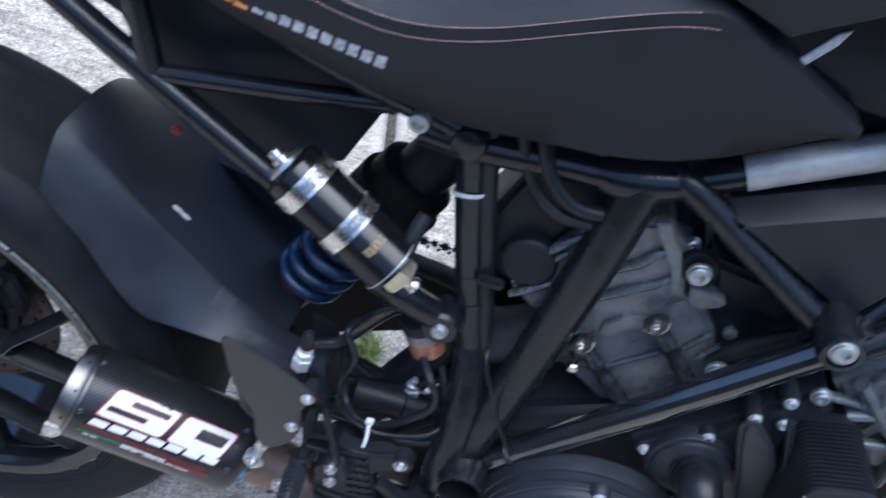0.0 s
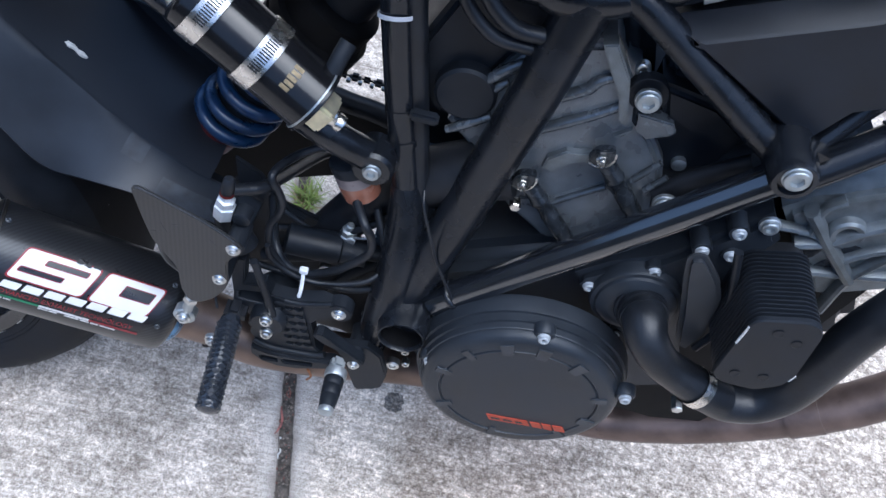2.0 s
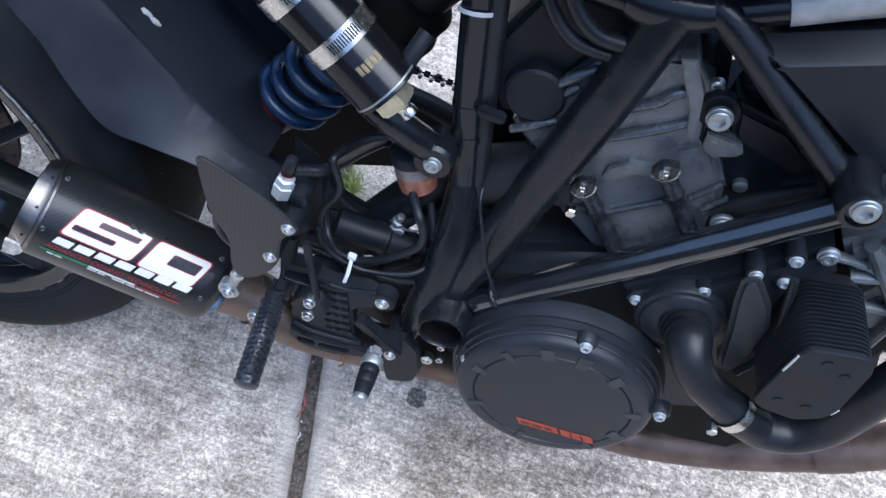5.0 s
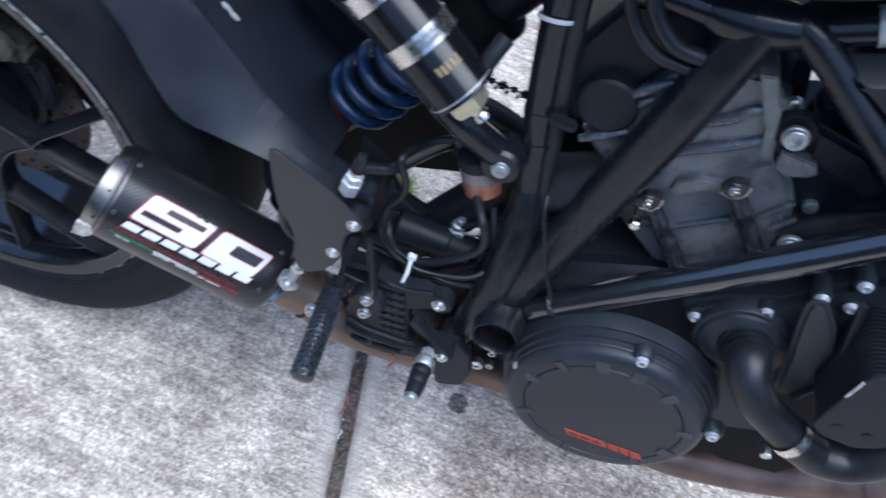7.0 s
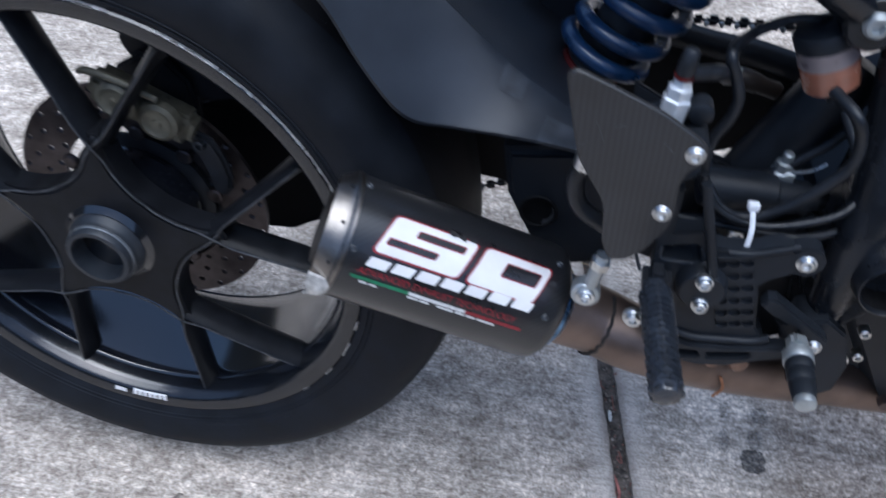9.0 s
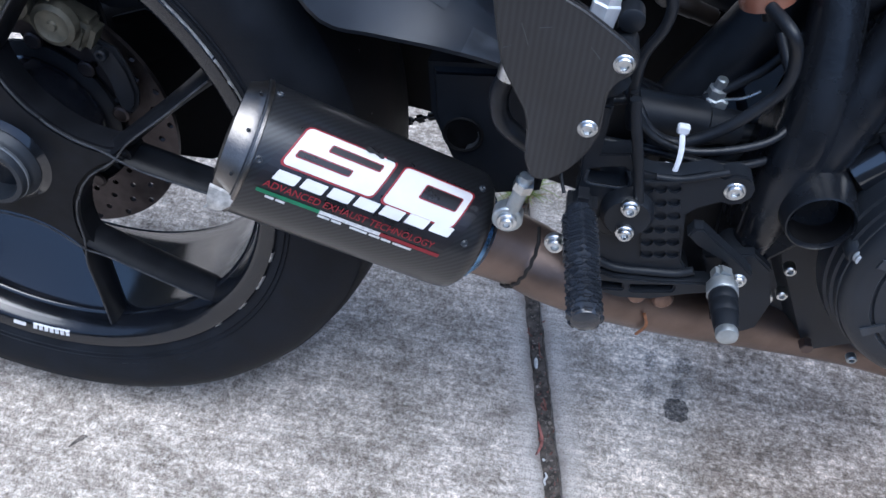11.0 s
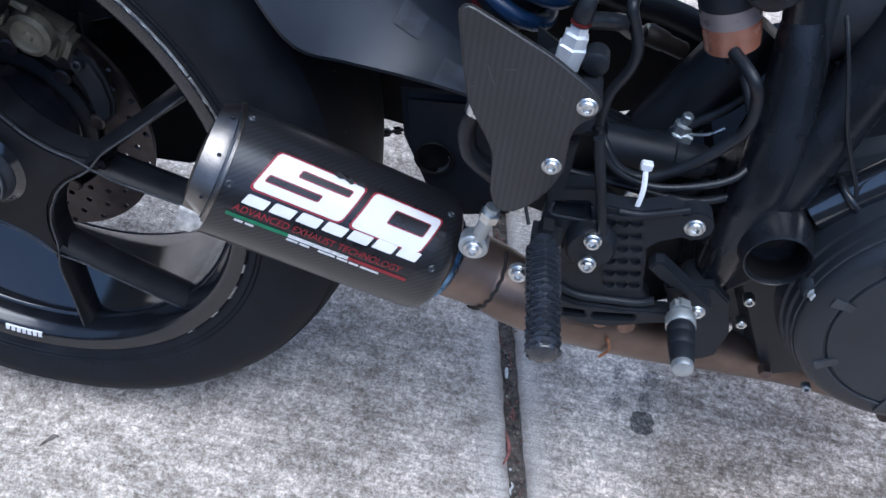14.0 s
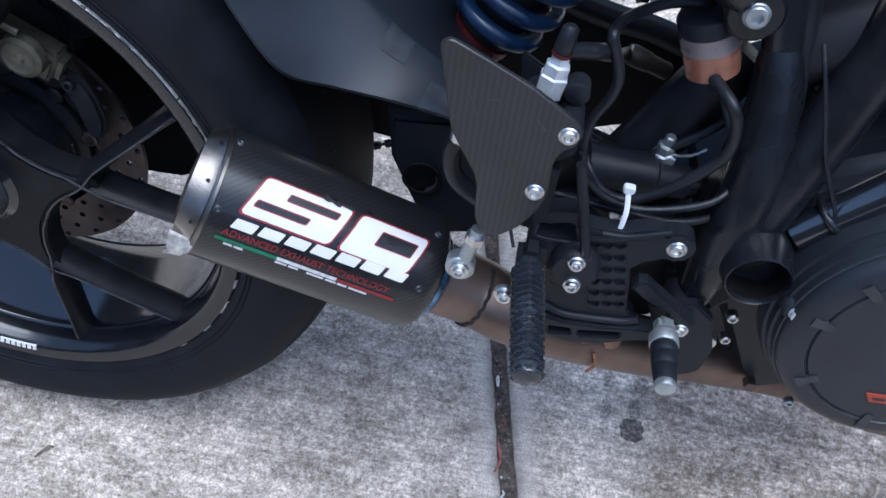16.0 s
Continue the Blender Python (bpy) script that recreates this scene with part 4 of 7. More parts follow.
# greyer line along the stay's edge
part("stay_edge", tube([(0.4640, 0.019, 0.1560), (0.4800, 0.018, 0.1440), (0.5020, 0.017, 0.1310), (0.5200, 0.016, 0.1230)], 0.0022, 8, 4), GREYPL, sw, "grey edge line")
part("swingarm_fork", plate([(0.345, 0.140), (0.40, 0.146), (0.434, 0.132), (0.440, 0.10), (0.436, 0.045), (0.40, 0.035), (0.372, 0.055), (0.350, 0.10)], 0.004, 0.05, 0.006, 0, 3), MATTE, sw)
# flat discs in the shade black stand in for the hollow bore
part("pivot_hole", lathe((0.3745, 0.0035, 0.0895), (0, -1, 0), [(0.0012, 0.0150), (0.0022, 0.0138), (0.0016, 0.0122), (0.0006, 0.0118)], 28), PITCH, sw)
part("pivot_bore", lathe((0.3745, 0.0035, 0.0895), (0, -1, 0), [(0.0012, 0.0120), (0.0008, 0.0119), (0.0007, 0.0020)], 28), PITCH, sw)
# flat pale crescent: light on the bore's inner wall, put in as colour
part("lit_bore_wall", plate(arc_pts(0.3745, 0.0895, 0.0118, -75, 25, 8) + arc_pts(0.3770, 0.0905, 0.0085, 25, -75, 8), 0.0012, 0.0030, 0), PALE_EDGE, sw, "pale crescent painted as the lit inner wall of the bore")
chain = part("drive_chain", join(*[block((0.36 + 0.0127 * k, 0.212, 0.1575), (0.0125, 0.006 + 0.004 * (k % 2), 0.0085), None, 0.003, 2) for k in range(22)]), DARK, bike, "dark oiled drive chain")
tagged(chain, kind="stuff")
for k in range(22):
    part("chain_pin", lathe((0.3665 + 0.0127 * k, 0.2065, 0.1575), (0, -1, 0), [(0, 0.0024), (0.0035, 0.0024), (0.004, 0.0016)], 8), STEEL, chain)
run = part("chain_run", join(*[block((0.24 + 0.012 * k, 0.212, -0.0770 + 0.0052 * k), (0.0130, 0.006 + 0.004 * (k % 2), 0.0100 - 0.0020 * (k % 2)), Euler((0, radians(-23.5), 0)).to_matrix(), 0.003, 2) for k in range(31)]), DARK, bike, "dark oiled lower run of the chain")
tagged(run, kind="stuff")


guard = part("chain_guard", plate([(0.262, 0.258), (0.300, 0.250), (0.345, 0.238), (0.392, 0.214), (0.402, 0.200), (0.402, 0.150), (0.330, 0.150), (0.262, 0.225)], 0.134, 0.138, 0.001), MATTE, bike, "black plastic chain guard")
part("guard_edge", tube([(0.258, 0.135, 0.259), (0.300, 0.135, 0.2505), (0.345, 0.135, 0.2385), (0.394, 0.135, 0.2135)], 0.0040, 12, 5, flat=1.6), GREYPL, guard, "greyer rolled upper edge")

# rear hugger over the tyre
def hugger():
    low = [(0.198, 0.294), (0.212, 0.270), (0.231, 0.247), (0.252, 0.209), (0.279, 0.175), (0.313, 0.1705), (0.350, 0.168), (0.390, 0.163), (0.436, 0.152), (0.452, 0.146)]
    ridge = [(0.199, 0.335), (0.217, 0.324), (0.238, 0.304), (0.266, 0.277), (0.300, 0.246), (0.330, 0.218), (0.360, 0.193), (0.398, 0.170), (0.440, 0.1565), (0.456, 0.150)]
    rings = []
    for i, ((x, z0), (xr, zr)) in enumerate(zip(low, ridge)):
        k = i / (len(low) - 1)
        dx, dz = xr - x, zr - z0
        arch = max(0.06, 1 - 2.2 * k)
        rad = math.hypot(xr, zr)

        def over(y, rise):
            """A point of the saddle over the tyre: the ridge lifted away from the axle."""
            f = 1 + arch * rise / rad
            return (xr * f, y, zr * f)
        rings.append([Vector(q) for q in ((x + 0.002, -0.008, z0 + 0.002), (x - 0.0005, -0.0215, z0 - 0.0005), (x + 0.001, -0.0235, z0 + 0.003), (x + dx * 0.30, -0.0142, z0 + dz * 0.32), (x + dx * 0.62, -0.0020, z0 + dz * 0.68),
                                          (x + dx * 0.88, 0.0078, z0 + dz * 0.92), (xr, 0.0130, zr), over(0.0165, 0.0020), over(0.0220, 0.0050), over(0.040, 0.0130),
                                          over(0.060, 0.0145), over(0.090, 0.0040), over(0.120, -0.012), over(0.145, -0.030), over(0.165, -0.045), over(0.178, -0.062))])
    # smooth along the length
    cols = [smooth_path([rg[j] for rg in rings], 4) for j in range(len(rings[0]))]
    rings = [list(t) for t in zip(*cols)]
    inner = Vector((0.0006, 0.0024, -0.0016))
    bm = loft([rg[:8] + [q + inner for q in rg[7::-1]] for rg in rings], True, True)
    ob = part("rear_hugger", bm, GREYPL, bike, "dusty matte grey-black tyre hugger")
    under_ = Vector((-0.0014, 0.0, -0.0020))
    bm = loft([rg[7:] + [q + under_ for q in rg[:6:-1]] for rg in rings[:-7]], True, True)
    # upper skin: hugger plastic toned darker for the shade under the tail
    part("hugger_top", bm, mat("shade_toned_hugger_plastic", (0.016, 0.019, 0.026), 0.42, 0, 0, 0.2, 14, 0.1, 1600, ((0.10, 0.10, 0.10), 0.12, 260)), ob, "upper skin in a plastic toned darker for shade")
    tape = mat("scuffed_grey_tape", (0.027, 0.032, 0.042), 0.5, 0, 0, 0.4, 90, 0.2, 900)
    for i0, i1, j0, j1 in ((26, 32, 1, 5), (22, 25, 4, 7)):
        off = Vector((-0.0003, -0.0009, 0.0006))
        part("tape_patch", loft([[q + off for q in rg[j0:j1]] for rg in rings[i0:i1]], False, False), tape, ob, "paler square patch on the hugger")
    cd, cn = Vector((0.79, 0, -0.615)), Vector((0.615, 0, 0.79))
    chip = [(-0.0125, 0.0015), (-0.009, 0.0032), (-0.006, 0.0022), (-0.001, 0.0034), (0.003, 0.0018), (0.008, 0.0030), (0.0125, 0.0012), (0.010, -0.0008), (0.006, -0.0020), (0.001, -0.0008), (-0.004, -0.0030), (-0.009, -0.0012), (-0.012, -0.0018)]
    o_ = Vector((0.2905, 0.0390, 0.2562))
    part("paint_chip", loft([[o_ + cd * a + Vector((0, b, 0)) + cn * h for a, b in chip] for h in (-0.001, 0.0012)]), WHITEW, ob, "white chip in the plastic", False)

    return ob


hugger()

# ---- exhaust ----
MA, MB = Vector((0.25, -0.0679, 0.1024)), Vector((0.40, -0.0374, 0.031))
MD = (MB - MA).normalized()
ME1 = Vector((0.16304795, -0.98356084, -0.07761082))
ME2 = MD.cross(ME1)
MR = 0.0446


def on_can(s, arc, lift=0.0006):
    a = arc / MR
    return MA + MD * s + (ME1 * math.cos(a) + ME2 * math.sin(a)) * (MR + lift)


def can_patch(poly, material, name, parent, lift, label="", sub=0.004):
    """A decal bent round the can: poly in metres (along the can, round it)."""
    bm = bmesh.new()
    f = bm.faces.new([bm.verts.new((x, y, 0)) for x, y in poly])
    lo, hi = min(y for _, y in poly), max(y for _, y in poly)
    y = lo + sub
    while y < hi:
        bmesh.ops.bisect_plane(bm, geom=bm.verts[:] + bm.edges[:] + bm.faces[:], plane_co=(0, y, 0), plane_no=(0, 1, 0))
        y += sub
    for v in bm.verts:
        v.co = on_can(v.co.x, v.co.y, lift)
    return part(name, bm, material, parent, label, False)


muf = part("exhaust_muffler", lathe(MA - MD * 0.012, MD, [(0, MR), (0.004, MR), (0.157, MR), (0.163, MR * 0.985), (0.167, MR * 0.90), (0.170, MR * 0.72)], 64, False), CARBON, bike, "short carbon-sleeved exhaust can with a sticker")
uv_cylinder(muf, MA, MD, MR)
def slant(bm, o, k, n):
    """Cuts the end of a turned piece on the slant: the side away from n is drawn in along the can."""
    for v in bm.verts:
        q = v.co - o
        s_ = q.dot(MD)
        rad = (q - MD * s_) / MR
        v.co += MD * (k * MR * (1 - rad.dot(n)) * max(0.0, min(1.0, (0.019 - s_) / 0.012)))
    return bm


CUT_N = (Vector((0.42, -0.68, 0.60)) - MD * Vector((0.42, -0.68, 0.60)).dot(MD)).normalized()
cap = part("end_cap", slant(lathe(MA - MD * 0.0305, MD, [(0.012, MR * 0.55), (0.0065, MR * 0.80), (0.0045, MR * 0.85), (0.0045, MR * 0.878), (0.0065, MR * 0.895), (0.0140, MR * 0.945), (0.0190, MR * 0.985), (0.0205, MR + 0.0010), (0.0225, MR + 0.0010), (0.0230, MR)], 64, False), MA - MD * 0.0305, 0.13, CUT_N), CAPM, muf, "brushed steel end cap with a dented lip")
part("outlet", lathe(MA - MD * 0.026, MD, [(0.004, MR * 0.60), (0.03, MR * 0.6), (0.10, MR * 0.6)], 40, False), SOOT, cap)
for arc, s in ((-0.072, -0.0215), (-0.042, -0.022), (-0.012, -0.022), (0.02, -0.022)):
    n_ = (on_can(0, arc) - MA).normalized()
    part("rivet", lathe(on_can(s + 0.006, arc, -0.0022), n_, [(0, 0.0012), (0.0012, 0.0012), (0.0015, 0.0007)], 10), DARK, cap)
for s, arc in ((-0.0044, -0.0274), (0.1397, -0.0243), (0.142, -0.066), (-0.004, -0.076)):
    n_ = (on_can(s, arc) - on_can(s, arc, -MR - 0.0)).normalized()
    part("can_rivet", lathe(on_can(s, arc, -0.0005), n_, [(0, 0.0026), (0.0012, 0.0026), (0.002, 0.0016), (0.0014, 0.0009)], 12), EDGEM, muf)
# torn lip at the bottom of the cap
q = on_can(-0.020, 0.012, -0.001)
part("bent_tab", loft([[q + MD * a + ME2 * b + ME1 * c for a, b, c in ring] for ring in (((-0.005, -0.010, 0.000), (0.012, -0.008, 0.000), (0.012, -0.008, 0.002), (-0.005, -0.010, 0.003)),
                                                                                    ((-0.004, -0.003, 0.003), (0.0115, -0.001, 0.002), (0.0110, -0.001, 0.005), (-0.004, -0.003, 0.006)),
                                                                                    ((-0.001, 0.003, 0.004), (0.0075, 0.004, 0.003), (0.0070, 0.004, 0.006), (-0.001, 0.003, 0.007)),
                                                                                    ((-0.003, 0.008, 0.003), (0.0015, 0.008, 0.002), (0.0015, 0.008, 0.004), (-0.003, 0.008, 0.005)))]), SCUFF, cap, "bent bright tab of torn metal")


def sticker():
    base = can_patch([(0.0005, -0.0058), (-0.0022, -0.0175), (0.0048, -0.0370), (0.0135, -0.0560), (0.0230, -0.0618), (0.081, -0.0628), (0.134, -0.0605), (0.1415, -0.0560), (0.1415, -0.0450), (0.1255, -0.0075)], BLACKD, "sticker", muf, 0.0005, "black, red and white sticker with plain block shapes")

    def para(s0, s1, a0, a1, slant, m, lift, name="decal_shape", label=""):
        """A slanted bar between arcs a0 (upper) and a1; slant moves the lower edge back."""
        return can_patch([(s0, a0), (s1, a0), (s1 - slant, a1), (s0 - slant, a1)], m, name, base, lift, label)

    # two slanted white blocks with short dark slits and a red rim
    lean = lambda pts: [(p_ - 0.36 * (a_ + 0.0575), a_) for p_, a_ in pts]

    def slanted(s0, s1, a0, a1, r, m, lift, name, label="", grow=0.0):
        """A rounded slanted block between s0 and s1 along the can and arcs a0 and a1 round it."""
        return can_patch(rounded(lean([(s0 - grow, a0 - grow), (s1 + grow, a0 - grow), (s1 + grow, a1 + grow), (s0 - grow, a1 + grow)]), r), m, name, base, lift, label, 0.003)

    for s0, s1, slits in ((0.0180, 0.0780, ((0.0375, 0.0715, -0.0518, -0.0477), (0.0225, 0.0570, -0.0413, -0.0376))), (0.0850, 0.1355, ((0.1040, 0.1300, -0.0510, -0.0418),))):
        slanted(s0, s1, -0.0578, -0.0305, 0.0045, REDTXT, 0.0008, "red_rim", "", 0.0013)
        slanted(s0, s1, -0.0578, -0.0305, 0.0040, WHITE, 0.0011, "white_block", "white slanted block")
        for q in slits:
            slanted(*q, 0.0016, REDTXT, 0.00125, "slit_rim", "", 0.0008)
            slanted(*q, 0.0012, BLACKD, 0.0014, "dark_slit")
    # a row of small white blocks
    for k in range(7):
        s0 = 0.0205 + k * 0.0173
        a0 = -0.0266 - 0.0045 * k / 6
        slanted(s0 - 0.0005, s0 + 0.0140, a0, a0 + 0.0070, 0.0010, WHITE, 0.0011, "small_block", "small white slanted block")
    # tears in the print along its upper edge
    for s_, a_, w_ in ((0.0590, -0.0590, 0.0050), (0.0660, -0.0580, 0.0040), (0.0735, -0.0585, 0.0045), (0.1370, -0.0480, 0.0035)):
        r_ = random.Random(int(s_ * 1e4))
        can_patch([(s_ + w_ * r_.uniform(0.6, 1.1) * math.cos(t_), a_ + 0.0022 * r_.uniform(0.5, 1.2) * math.sin(t_)) for t_ in [2 * math.pi * j / 12 for j in range(12)]], CARBON2, "torn_patch", base, 0.0016, "torn scuff in the print")
    # red line of print, flag stripe
    para(0.0005, 0.0420, -0.0112, -0.0086, 0.0, GREEND, 0.0011)
    para(0.0420, 0.0840, -0.0112, -0.0086, 0.0, WHITEW, 0.0011)
    para(0.0840, 0.1270, -0.0112, -0.0086, 0.0, REDDEC, 0.0011)
    for s0, s1 in ((0.0072, 0.0130), (0.0142, 0.0200), (0.0420, 0.0500), (0.0512, 0.0580), (0.0640, 0.0760), (0.0775, 0.0850), (0.0862, 0.0930), (0.0945, 0.1080)):
        para(s0, s1, -0.0079, -0.0062, 0.0, WHITEW, 0.0011, 'print_bar')
    cu = bpy.data.curves.new("print", "FONT")
    cu.body, cu.size = "ADVANCED EXHAUST TECHNOLOGY", 0.0066
    tmp = bpy.data.objects.new("print", cu)
    me = bpy.data.meshes.new_from_object(tmp)
    bpy.data.objects.remove(tmp)
    w = max(v.co.x for v in me.vertices)
    bm = bmesh.new()
    bm.from_mesh(me)
    bpy.data.meshes.remove(me)
    for v in bm.verts:
        x, y = v.co.x * 0.117 / w, v.co.y
        v.co = on_can(0.003 + x + y * 0.15, -0.0135 - y, 0.0012)
    part("red_print", bm, REDTXT, base, "line of red capitals", False)


sticker()

# pipe from the can to the headers
pp = [MA + MD * 0.163, MA + MD * 0.20, Vector((0.452, -0.036, 0.0105)), Vector((0.49, -0.031, -0.004)), Vector((0.56, -0.006, -0.036)), Vector((0.64, 0.026, -0.070)), Vector((0.74, 0.045, -0.094)), Vector((0.87, 0.035, -0.109))]
pipe = part("link_pipe", tube(pp, 0.0275, 32, 8, r2=0.0235), PIPE, bike, "heat-browned steel link pipe")
part("blued_weld", lathe(MA + MD * 0.1555, MD, [(0, 0.030), (0.002, 0.0340), (0.0055, 0.0335), (0.010, 0.0285)], 40, False), BLUEWELD, pipe, "heat-blued weld ring")
ws = [MA + MD * (0.1995 + 0.002 * math.sin(3.1 * k)) + (ME1 * math.cos(a) + ME2 * math.sin(a)) * 0.0277 for k, a in enumerate([-1.6 + 0.16 * j for j in range(21)])]
part("sooty_weld", tube(ws, 0.0014, 8, 3), SOOT, pipe, "sooty cracked weld")
part("pipe_mark", tube([(0.527, -0.047, -0.010), (0.531, -0.047, -0.022), (0.527, -0.0435, -0.037)], 0.0012, 8, 4), mat("orange_rust", (0.34, 0.15, 0.07), 0.8, 0, 0, 0.4, 200), pipe, "orange heat streak")
for x, z in ((0.5165, 0.0038), (0.5360, 0.0033)):
    part("pipe_boss", lathe((x, -0.036, z), (0.1, -0.9, 0.2), [(0, 0.0085), (0.008, 0.0080), (0.0105, 0.0060), (0.011, 0.003)], 18), mat("coppery_bolt", (0.26, 0.17, 0.125), 0.45, 0.7, 0, 0.3, 120), pipe, "coppery rounded bolt")
hd = part("header_pipe", tube([(0.80, 0.035, -0.104), (0.87, 0.030, -0.100), (0.95, 0.025, -0.060), (1.02, 0.022, -0.008), (1.09, 0.022, 0.058), (1.16, 0.04, 0.13)], 0.0240, 28, 8), HEADER, bike, "rusty brown exhaust header")
part("pipe_joint", tube([(1.040, 0.022, 0.010), (1.052, 0.022, 0.021), (1.066, 0.022, 0.034)], 0.0264, 28, 2), HEADER, hd)

# ---- rearset, peg and heel guard ----
rs = part("footrest_bracket", pierced([(0.4545, 0.172), (0.4655, 0.172), (0.4650, 0.1385), (0.4827, 0.1420), (0.4889, 0.1310), (0.5000, 0.1300), (0.5150, 0.1310), (0.5313, 0.1375)] + arc_pts(0.5490, 0.1265, 0.0118, 135, -115)
                                      + [(0.5314, 0.1085), (0.5257, 0.1015), (0.5285, 0.0891), (0.5330, 0.0640), (0.5400, 0.0560), (0.5333, 0.0500), (0.5157, 0.0480), (0.4914, 0.0465), (0.4781, 0.0520), (0.4715, 0.0634), (0.4728, 0.0868), (0.4693, 0.0950), (0.4596, 0.0945), (0.4552, 0.1063), (0.4560, 0.1197), (0.4540, 0.140)],
                                      [rounded([(0.4598, 0.1262), (0.4822, 0.1318), (0.4862, 0.1200), (0.4835, 0.1160), (0.4606, 0.1163)], 0.003)], -0.0655, -0.052, 0.0012), MATTE, bike, "black machined footrest bracket")
part("bracket_lower_arm", plate([(0.5300, 0.0900), (0.5330, 0.0965), (0.5386, 0.0970)] + arc_pts(0.5710, 0.0600, 0.0098, 62, -150) + [(0.5600, 0.0720), (0.5388, 0.0829)], -0.0712, -0.060, 0.0012, 0, 2), MATTE, rs)
part("bracket_rail", pierced([(0.4745, 0.0500), (0.4921, 0.0455), (0.5164, 0.0470), (0.5360, 0.0501), (0.5520, 0.0530), (0.5600, 0.0500), (0.5560, 0.0440), (0.5424, 0.0395), (0.5204, 0.0296), (0.5001, 0.0266), (0.4848, 0.0298), (0.4752, 0.0385)],
                             [rounded([(0.4832, 0.0392), (0.4994, 0.0405), (0.5005, 0.0350), (0.4855, 0.0330)], 0.002), rounded([(0.5040, 0.0402), (0.5335, 0.0462), (0.5328, 0.0408), (0.5065, 0.0346)], 0.002)], -0.0720, -0.060, 0.0012), MATTE, rs)
part("bracket_rib", tube([(0.4757, -0.0665, 0.0560), (0.4914, -0.0665, 0.0495), (0.5157, -0.0665, 0.0508), (0.5333, -0.0665, 0.0530), (0.5430, -0.0665, 0.0580)], 0.0030, 10, 5), MATTE, rs)
# paler line round the window
part("window_edge", tube([(0.4598, -0.0655, 0.1262), (0.4602, -0.0655, 0.1165), (0.4720, -0.0655, 0.1152), (0.4840, -0.0655, 0.1160), (0.4866, -0.0655, 0.1205), (0.4840, -0.0655, 0.1290)], 0.0011, 8, 5), COVER, rs, "paler window edge")
part("bracket_upper_arm", tube([(0.5010, -0.0650, 0.1278), (0.5160, -0.0655, 0.1290), (0.5313, -0.0660, 0.1352), (0.5420, -0.0660, 0.1400)], 0.0022, 10, 5), MATTE, rs)
part("round_recess", lathe((0.4797, -0.0698, 0.0885), (0, -1, 0), [(0.0008, 0.0085), (0.0010, 0.0078), (-0.002, 0.0070), (-0.004, 0.001)], 20), DARK, rs)
hg = part("heel_guard", plate(rounded([(0.3868, 0.2555), (0.3905, 0.2592), (0.3945, 0.2592), (0.4127, 0.2512), (0.4392, 0.2392), (0.4625, 0.2248), (0.4685, 0.2190), (0.4695, 0.2130), (0.4676, 0.2060), (0.4620, 0.2025), (0.4580, 0.1950), (0.4582, 0.1822), (0.4588, 0.1671), (0.4545, 0.1540), (0.4464, 0.1405), (0.4356, 0.1302),
                               (0.4249, 0.1297), (0.4194, 0.1427), (0.4175, 0.1674), (0.4150, 0.1757), (0.4058, 0.1902), (0.3986, 0.2026), (0.3935, 0.2227)], 0.004, 2), -0.0895, -0.0855, 0.0016, 0, 3), CARBON2, rs, "scratched carbon heel guard")
for x, z, dx, dz in ((0.4065, 0.2280, 0.0050, -0.0115), (0.3985, 0.2130, 0.0050, 0.0022), (0.4160, 0.2270, 0.0060, 0.0012), (0.4440, 0.2200, 0.0060, -0.0060)):
    part("scratch", tube([(x, -0.0896, z), (x + dx, -0.0896, z + dz)], 0.00018, 6, 1), PALE_EDGE, hg)
bolt("guard_bolt", (0.4625, -0.0885, 0.2131), hg, 0.0046, 0.0035, washer=0.0058)
bolt("guard_bolt", (0.4514, -0.0885, 0.1706), hg, 0.0046, 0.0035, washer=0.0058)
for x, z in ((0.4625, 0.2131), (0.4514, 0.1706)):
    part("spacer", lathe((x, -0.062, z), (0, -1, 0), [(0, 0.008), (0.024, 0.008)], 18), MATTE, rs)
bolt("bracket_bolt", (0.4887, -0.0785, 0.1112), rs, 0.0046, 0.0045, washer=0.0058)
bolt("bracket_bolt", (0.4897, -0.0785, 0.0912), rs, 0.0046, 0.0045, washer=0.0058)
bolt("bracket_bolt", (0.5490, -0.0650, 0.1262), rs, 0.0050, 0.0035, washer=0.0066)
bolt("bracket_bolt", (0.5710, -0.0705, 0.0595), rs, 0.0046, 0.0035, washer=0.0058)
part("bolt_boss", lathe((0.5706, -0.03, 0.0612), (0, -1, 0), [(0, 0.009), (0.036, 0.0075)], 18), MATTE, rs)
part("bolt_boss", lathe((0.4892, -0.03, 0.1012), (0, -1, 0), [(0, 0.018), (0.044, 0.0165), (0.0475, 0.014)], 24), MATTE, rs)
bolt("pipe_bolt", (0.447, -0.0965, 0.0895), rs, 0.0050, 0.005, washer=0.0068)


